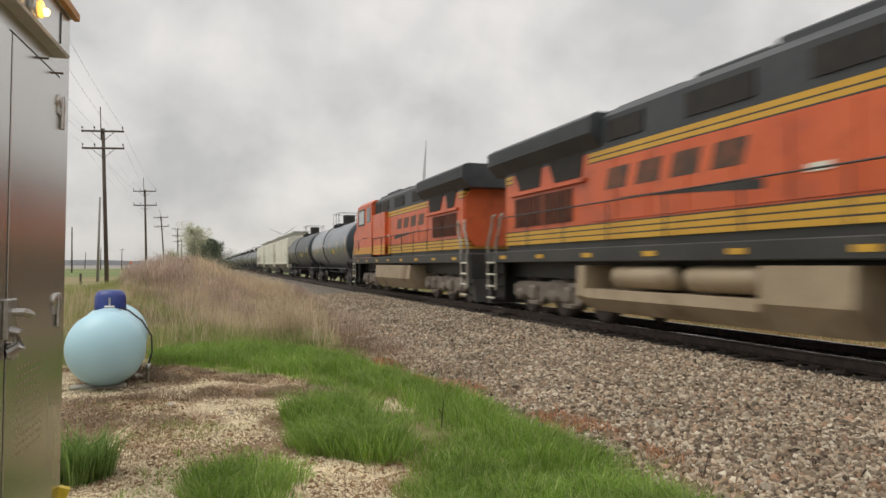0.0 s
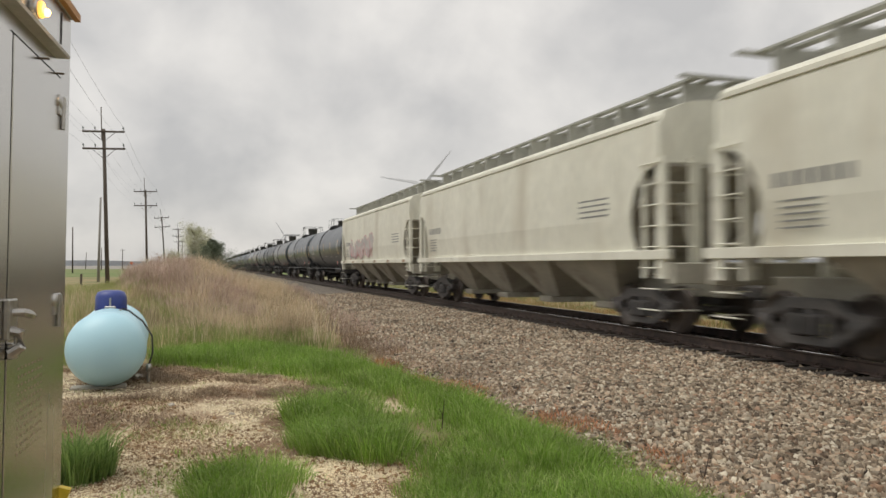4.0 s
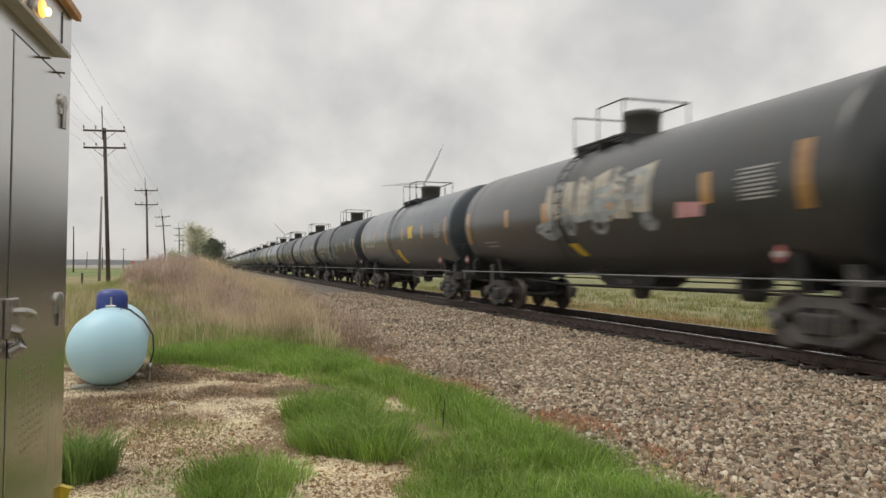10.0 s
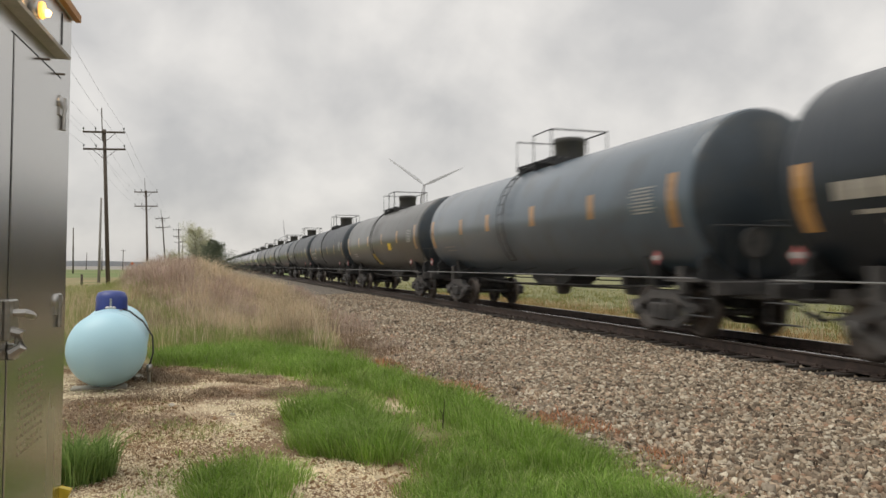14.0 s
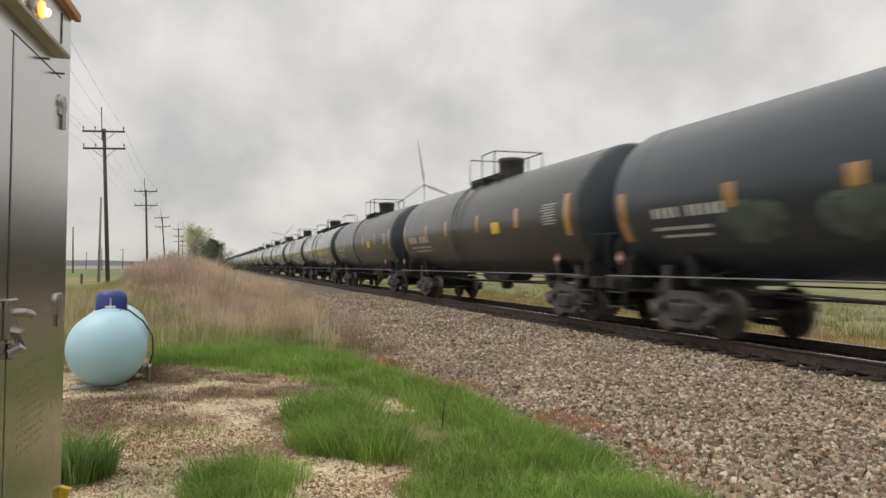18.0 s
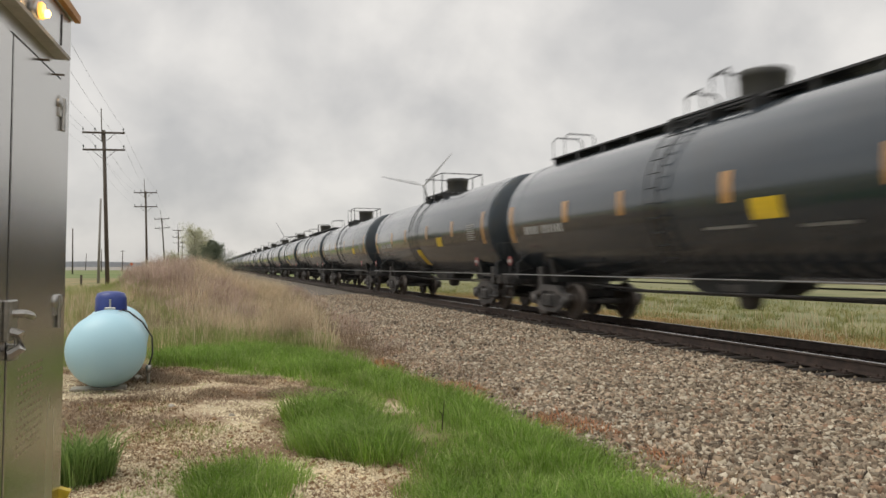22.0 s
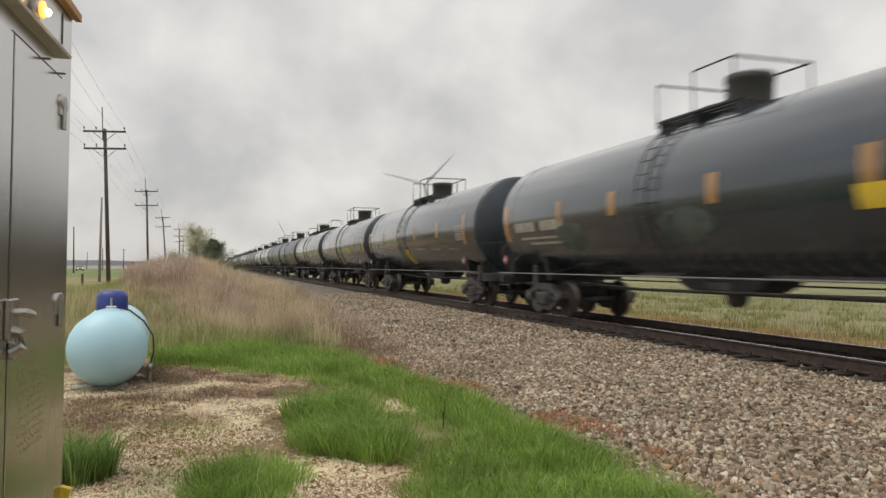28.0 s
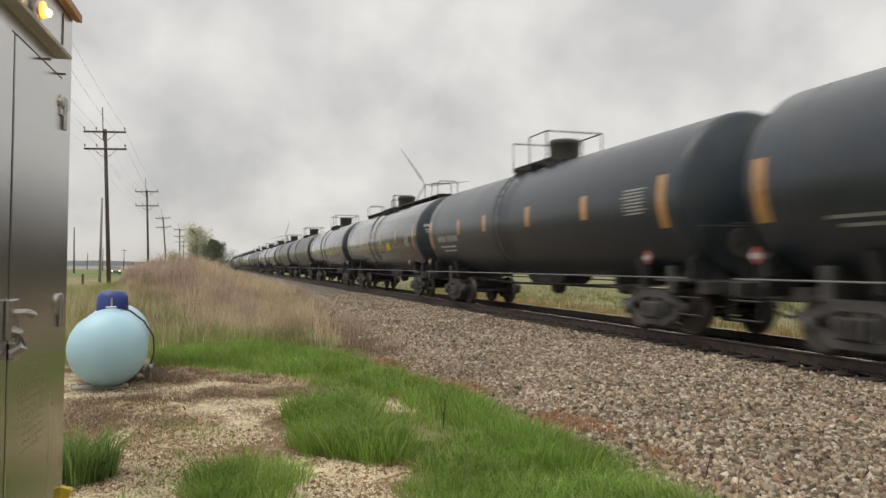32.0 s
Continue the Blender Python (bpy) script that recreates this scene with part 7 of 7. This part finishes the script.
        for k in range(6 if cabinet < 4 else 7):
            y = -4.5 + k * 1.26
            part("hood_door", box(B(), lo, hi, y, y + 1.2, 2.33, 3.63, 0.004), M["orange"], en)
        for y0, y1 in ((3.9, 5.1), (2.2, 3.5), (-0.8, 1.0), (-3.6, -2.2)):
            part("vent_grille", box(B(), min(x * 1.3, x * 1.33), max(x * 1.3, x * 1.33), y0, y1, 4.06, 4.5), M["dark_mesh"], en)
        part("pale_plate", box(B(), min(x * 1.32, x * 1.33), max(x * 1.32, x * 1.33), 2.1, 2.55, 2.7, 2.83), M["hopper"], en, "small cream plate")
    # plain bold shapes in the maker's dark colour in place of the lettering
    for x in (-1, 1):
        for k in range(4):
            y = 0.85 + slide - k * 1.2
            t = 0.16 * x
            bm = B()
            v = [(x * 1.323, y - 0.42, 3.0), (x * 1.323, y + 0.42, 3.0), (x * 1.323, y + 0.42 + t, 3.46), (x * 1.323, y - 0.42 + t, 3.46)]
            bm.faces.new([bm.verts.new(p) for p in v])
            part("block_emblem", bm, M["emblem"], en, "faded dark slanted block")
        bm = B()
        c = slide
        v = [(x * 1.324, 1.75 + c, 2.55), (x * 1.324, 1.75 + c, 2.72), (x * 1.324, -0.2 + c, 2.76), (x * 1.324, -2.8 + c, 2.79), (x * 1.324, -0.4 + c, 2.68)]
        bm.faces.new([bm.verts.new(p) for p in v])
        part("wedge_emblem", bm, M["engine_dark"], en, "dark swept wedge")
    # cab and nose
    bm = B()
    prism(bm, [(5.3, 1.74), (10.2, 1.74), (10.35, 2.0), (10.3, 3.0), (9.5, 3.45), (9.2, 4.45), (9.0, 4.6), (5.3, 4.62)], -1.5, 1.5, "x")
    cab = part("cab", bm, M["orange"], en, "orange wide cab and nose")
    bm = B()
    box(bm, -1.51, 1.51, 5.3, 10.37, 1.76, 1.94)
    part("cab_sill", bm, M["engine_dark"], cab)
    for z0, z1 in ((1.96, 2.05), (2.09, 2.17), (2.21, 2.29)):
        part("cab_stripe", box(B(), -1.508, 1.508, 5.3, 10.34, z0, z1), M["stripe"], cab, "yellow stripe")
    bm = B()
    prism(bm, [(-1.52, 4.56), (1.52, 4.56), (1.3, 4.78), (-1.3, 4.78)], 5.3, 9.1)
    part("cab_roof", bm, M["orange"], cab)
    for x in (-1, 1):
        bm = B()
        box(bm, min(x * 1.49, x * 1.515), max(x * 1.49, x * 1.515), 7.15, 8.75, 3.6, 4.35, 0.01)
        pane = part("side_window", bm, M["cab_glass"], cab, "pale side window of the cab")
        for a, b2, c, d in ((7.09, 8.81, 4.34, 4.42), (7.09, 8.81, 3.54, 3.6), (7.09, 7.15, 3.54, 4.42), (8.75, 8.81, 3.54, 4.42)):
            part("window_frame", box(B(), min(x * 1.49, x * 1.53), max(x * 1.49, x * 1.53), a, b2, c, d), M["engine_dark"], pane)
        bm = B()
        box(bm, min(x * 1.49, x * 1.515), max(x * 1.49, x * 1.515), 5.65, 6.5, 3.62, 4.4, 0.01)
        part("side_window", bm, M["glass"], cab, "dark glass cab window")
        bm = B()
        box(bm, min(x * 1.5, x * 1.513), max(x * 1.5, x * 1.513), 8.7, 9.0, 2.15, 2.65)
        part("step_recess", bm, M["dark_mesh"], cab)
        bm = B()
        box(bm, min(x * 1.5, x * 1.508), max(x * 1.5, x * 1.508), 6.5, 7.9, 2.78, 2.82)
        box(bm, min(x * 1.5, x * 1.508), max(x * 1.5, x * 1.508), 8.2, 9.6, 2.7, 2.74)
        part("stripe_line", bm, M["engine_dark"], cab)
    bm = B()
    prism(bm, [(9.4, 3.6), (9.5, 3.62), (9.3, 4.35), (9.2, 4.33)], -1.3, 1.3, "x")
    part("windscreen", bm, M["glass"], cab)
    # fuel tank; one flank carries air reservoirs over a low skirt
    bm = B()
    prism(bm, [(-1.5, 1.34), (-1.54, 0.75), (-1.25, 0.32), (1.25, 0.32), (1.54, 0.75), (1.5, 1.34)], 1.3, tank_end)
    ft = part("fuel_tank", bm, M["fuel"], en, "dusty beige fuel tank")
    bm = B()
    prism(bm, [(-1.5, 1.34), (-1.54, 0.75), (-1.25, 0.32), (1.25, 0.32), (1.54, 0.62), (1.52, 0.82), (0.8, 0.82), (0.8, 1.34)], -2.6, 1.3)
    part("fuel_tank", bm, M["fuel"], en, "dusty beige fuel tank")
    if not back:
        bm = B()
        prism(bm, [(0.7, 1.34), (0.7, 0.32), (1.25, 0.32), (1.54, 0.62), (1.52, 0.82), (0.8, 0.82), (0.8, 1.34)], -4.3, -2.6)
        part("skirt", bm, M["fuel"], en)
        bm = B()
        prism(bm, [(0.7, 1.34), (0.7, 0.4), (1.25, 0.4), (1.54, 0.65), (1.5, 1.34)], tank_start, -4.3)
        part("skirt", bm, M["fuel"], en)
        for y0, y1 in ((-3.3, -1.05), (-0.75, 1.25)):
            part("air_reservoir", lathe(B(), [(y0, 0.0), (y0 + 0.04, 0.14), (y0 + 0.14, 0.235), (y1 - 0.14, 0.235), (y1 - 0.04, 0.14), (y1, 0)], "y", 20, (1.28, 0, 1.1)), M["fuel"], en, "beige cylindrical air tank")
    for s in (-1, 1):
        six_wheel_truck(en, 6.75 if s > 0 else -6.75 + back)
        e = s * 10.6 + (back if s < 0 else 0)
        part("coupler", coupler_bm(e, s), M["iron"], en)
        bm = B()
        box(bm, -1.45, 1.45, min(e - s * 0.05, e + s * 0.1), max(e - s * 0.05, e + s * 0.1), 0.9, 1.74, 0.02)
        prism(bm, [(e, 0.2), (e + s * 0.35, 0.15), (e + s * 0.15, 0.9), (e, 0.9)], -1.35, 1.35, "x")
        part("pilot", bm, M["engine_dark"], en)
        for x in (-1, 1):
            bm = B()
            for k in range(4):
                box(bm, min(x * 1.2, x * 1.52), max(x * 1.2, x * 1.52), e - s * 0.4 - 0.3, e - s * 0.4 + 0.3, 0.35 + k * 0.35, 0.39 + k * 0.35)
            box(bm, min(x * 1.18, x * 1.22), max(x * 1.18, x * 1.22), e - s * 0.4 - 0.33, e - s * 0.4 + 0.33, 0.3, 1.5)
            steps = part("steps", bm, M["engine_dark"], en)
            for k in range(4):
                part("step_edge", box(B(), min(x * 1.521, x * 1.54), max(x * 1.521, x * 1.54), e - s * 0.4 - 0.3, e - s * 0.4 + 0.3, 0.345 + k * 0.35, 0.395 + k * 0.35), M["hopper"], steps, "white step edge")
            bm = B()
            for yy in (0.75, 0.1):
                g = e - s * yy
                tube(bm, [(x * 1.5, g, 0.6), (x * 1.5, g, 2.0), (x * 1.49, g - s * 0.3, 2.5), (x * 1.48, g - s * 0.34, 2.8), (x * 1.45, g - s * 0.5, 2.85)], 0.04, 6)
            part("grab_rail", bm, M["tag_beige"], en, "pale beige grab rails")
    for x in (-1.48, 1.48):
        bm = B()
        tube(bm, [(x, -9.7 + back, 2.72), (x, 5.2, 2.72)], 0.018, 6)
        for k in range(8):
            y = -9.7 + back + k * (14.8 - back) / 7
            tube(bm, [(x, y, 1.74), (x, y, 2.72)], 0.016, 6)
        part("walkway_railing", bm, M["darkrail"], en)
    bm = B()
    prism(bm, [(-0.9, 2.0), (0.9, 2.0), (1.25, 2.4), (1.25, 3.7), (0.9, 4.1), (-0.9, 4.1), (-1.25, 3.7), (-1.25, 2.4)], hood0 - 0.12, hood0)
    part("hood_end", bm, M["orange"], en)
    return en


B_MID = 43.89 - 10.75
engine_b = locomotive("orange diesel engine with yellow stripes, long hood leading", 4.2, -4.9, -0.8, 2.4, 0.6)
engine_a = locomotive("orange diesel engine with yellow stripes and radiator wings", 3.1, -4.7, -0.55, 4.9)
TRAIN.append((engine_b, B_MID))
TRAIN.append((engine_a, B_MID - 22.3))

# ---- car with lit headlights on the country road ----


def build_road_car():
    c = thing("car", "dark car with lit headlights on the country road", "car")
    bm = B()
    prism(bm, [(-2.2, 0.3), (2.1, 0.3), (2.15, 0.75), (1.3, 0.95), (0.6, 1.45), (-1.2, 1.48), (-2.0, 1.0), (-2.2, 0.9)], -0.88, 0.88, "x")
    part("body", bm, M["car_paint"], c)
    bm = B()
    prism(bm, [(1.2, 0.97), (0.62, 1.4), (-1.15, 1.42), (-1.8, 1.02)], -0.89, 0.89, "x")
    part("window", bm, M["glass"], c)
    for x in (-0.62, 0.62):
        part("headlight", lathe(B(), [(2.1, 0.1), (2.18, 0.11), (2.2, 0.0)], "y", 12, (x, 0, 0.7)), M["headlight"], c, "lit headlight")
        for y in (-1.35, 1.35):
            part("wheel", lathe(B(), [(-0.1, 0.0), (-0.1, 0.3), (0.1, 0.3), (0.1, 0)], "x", 16, (x * 1.3, y, 0.3)), M["tyre"], c)
    return c


ROAD_CAR = build_road_car()

# ---- everything that moves ----


def travelled(t):
    """Metres that the train has run by t seconds; it slows a little."""
    return 22.128 * t - 0.02205 * t * t


def turbine_turn(t):
    lag = np.interp(t, [0, 4, 6, 8, 10, 14, 17, 18, 20, 22, 25, 32], [4, -1, -4, -10, -14, -14, -12, -8, -1, 1, 3, 6])
    return 100 * t + float(lag)


def motions():
    for car, y0 in TRAIN:
        turned = 180 if car is engine_a else 0
        walk(car, [(t, pose(TX, y0 - travelled(t), 0, 0, 0, turned)) for t in range(0, 33, 2)])
    for k, rotor in enumerate(ROTORS):
        walk(rotor, [(n * 0.5, pose(0, -4.0, 97.1, 0, turbine_turn(n * 0.5) + 50 * k, 0)) for n in range(65)])
    walk(ROAD_CAR, [(t, pose(x, y, -0.29, 0, 0, a)) for t, x, y, a in
                    ((0, -183.0, 866.3, 193.1), (25.5, -48.9, 289.9, 193.1), (27.5, -38.3, 244.7, 193.1), (29, -30.4, 210.8, 192.8), (30, -25.5, 188.2, 192.2), (31, -20.8, 165.8, 191.6), (32, -16.3, 143.4, 191.3))])


motions()
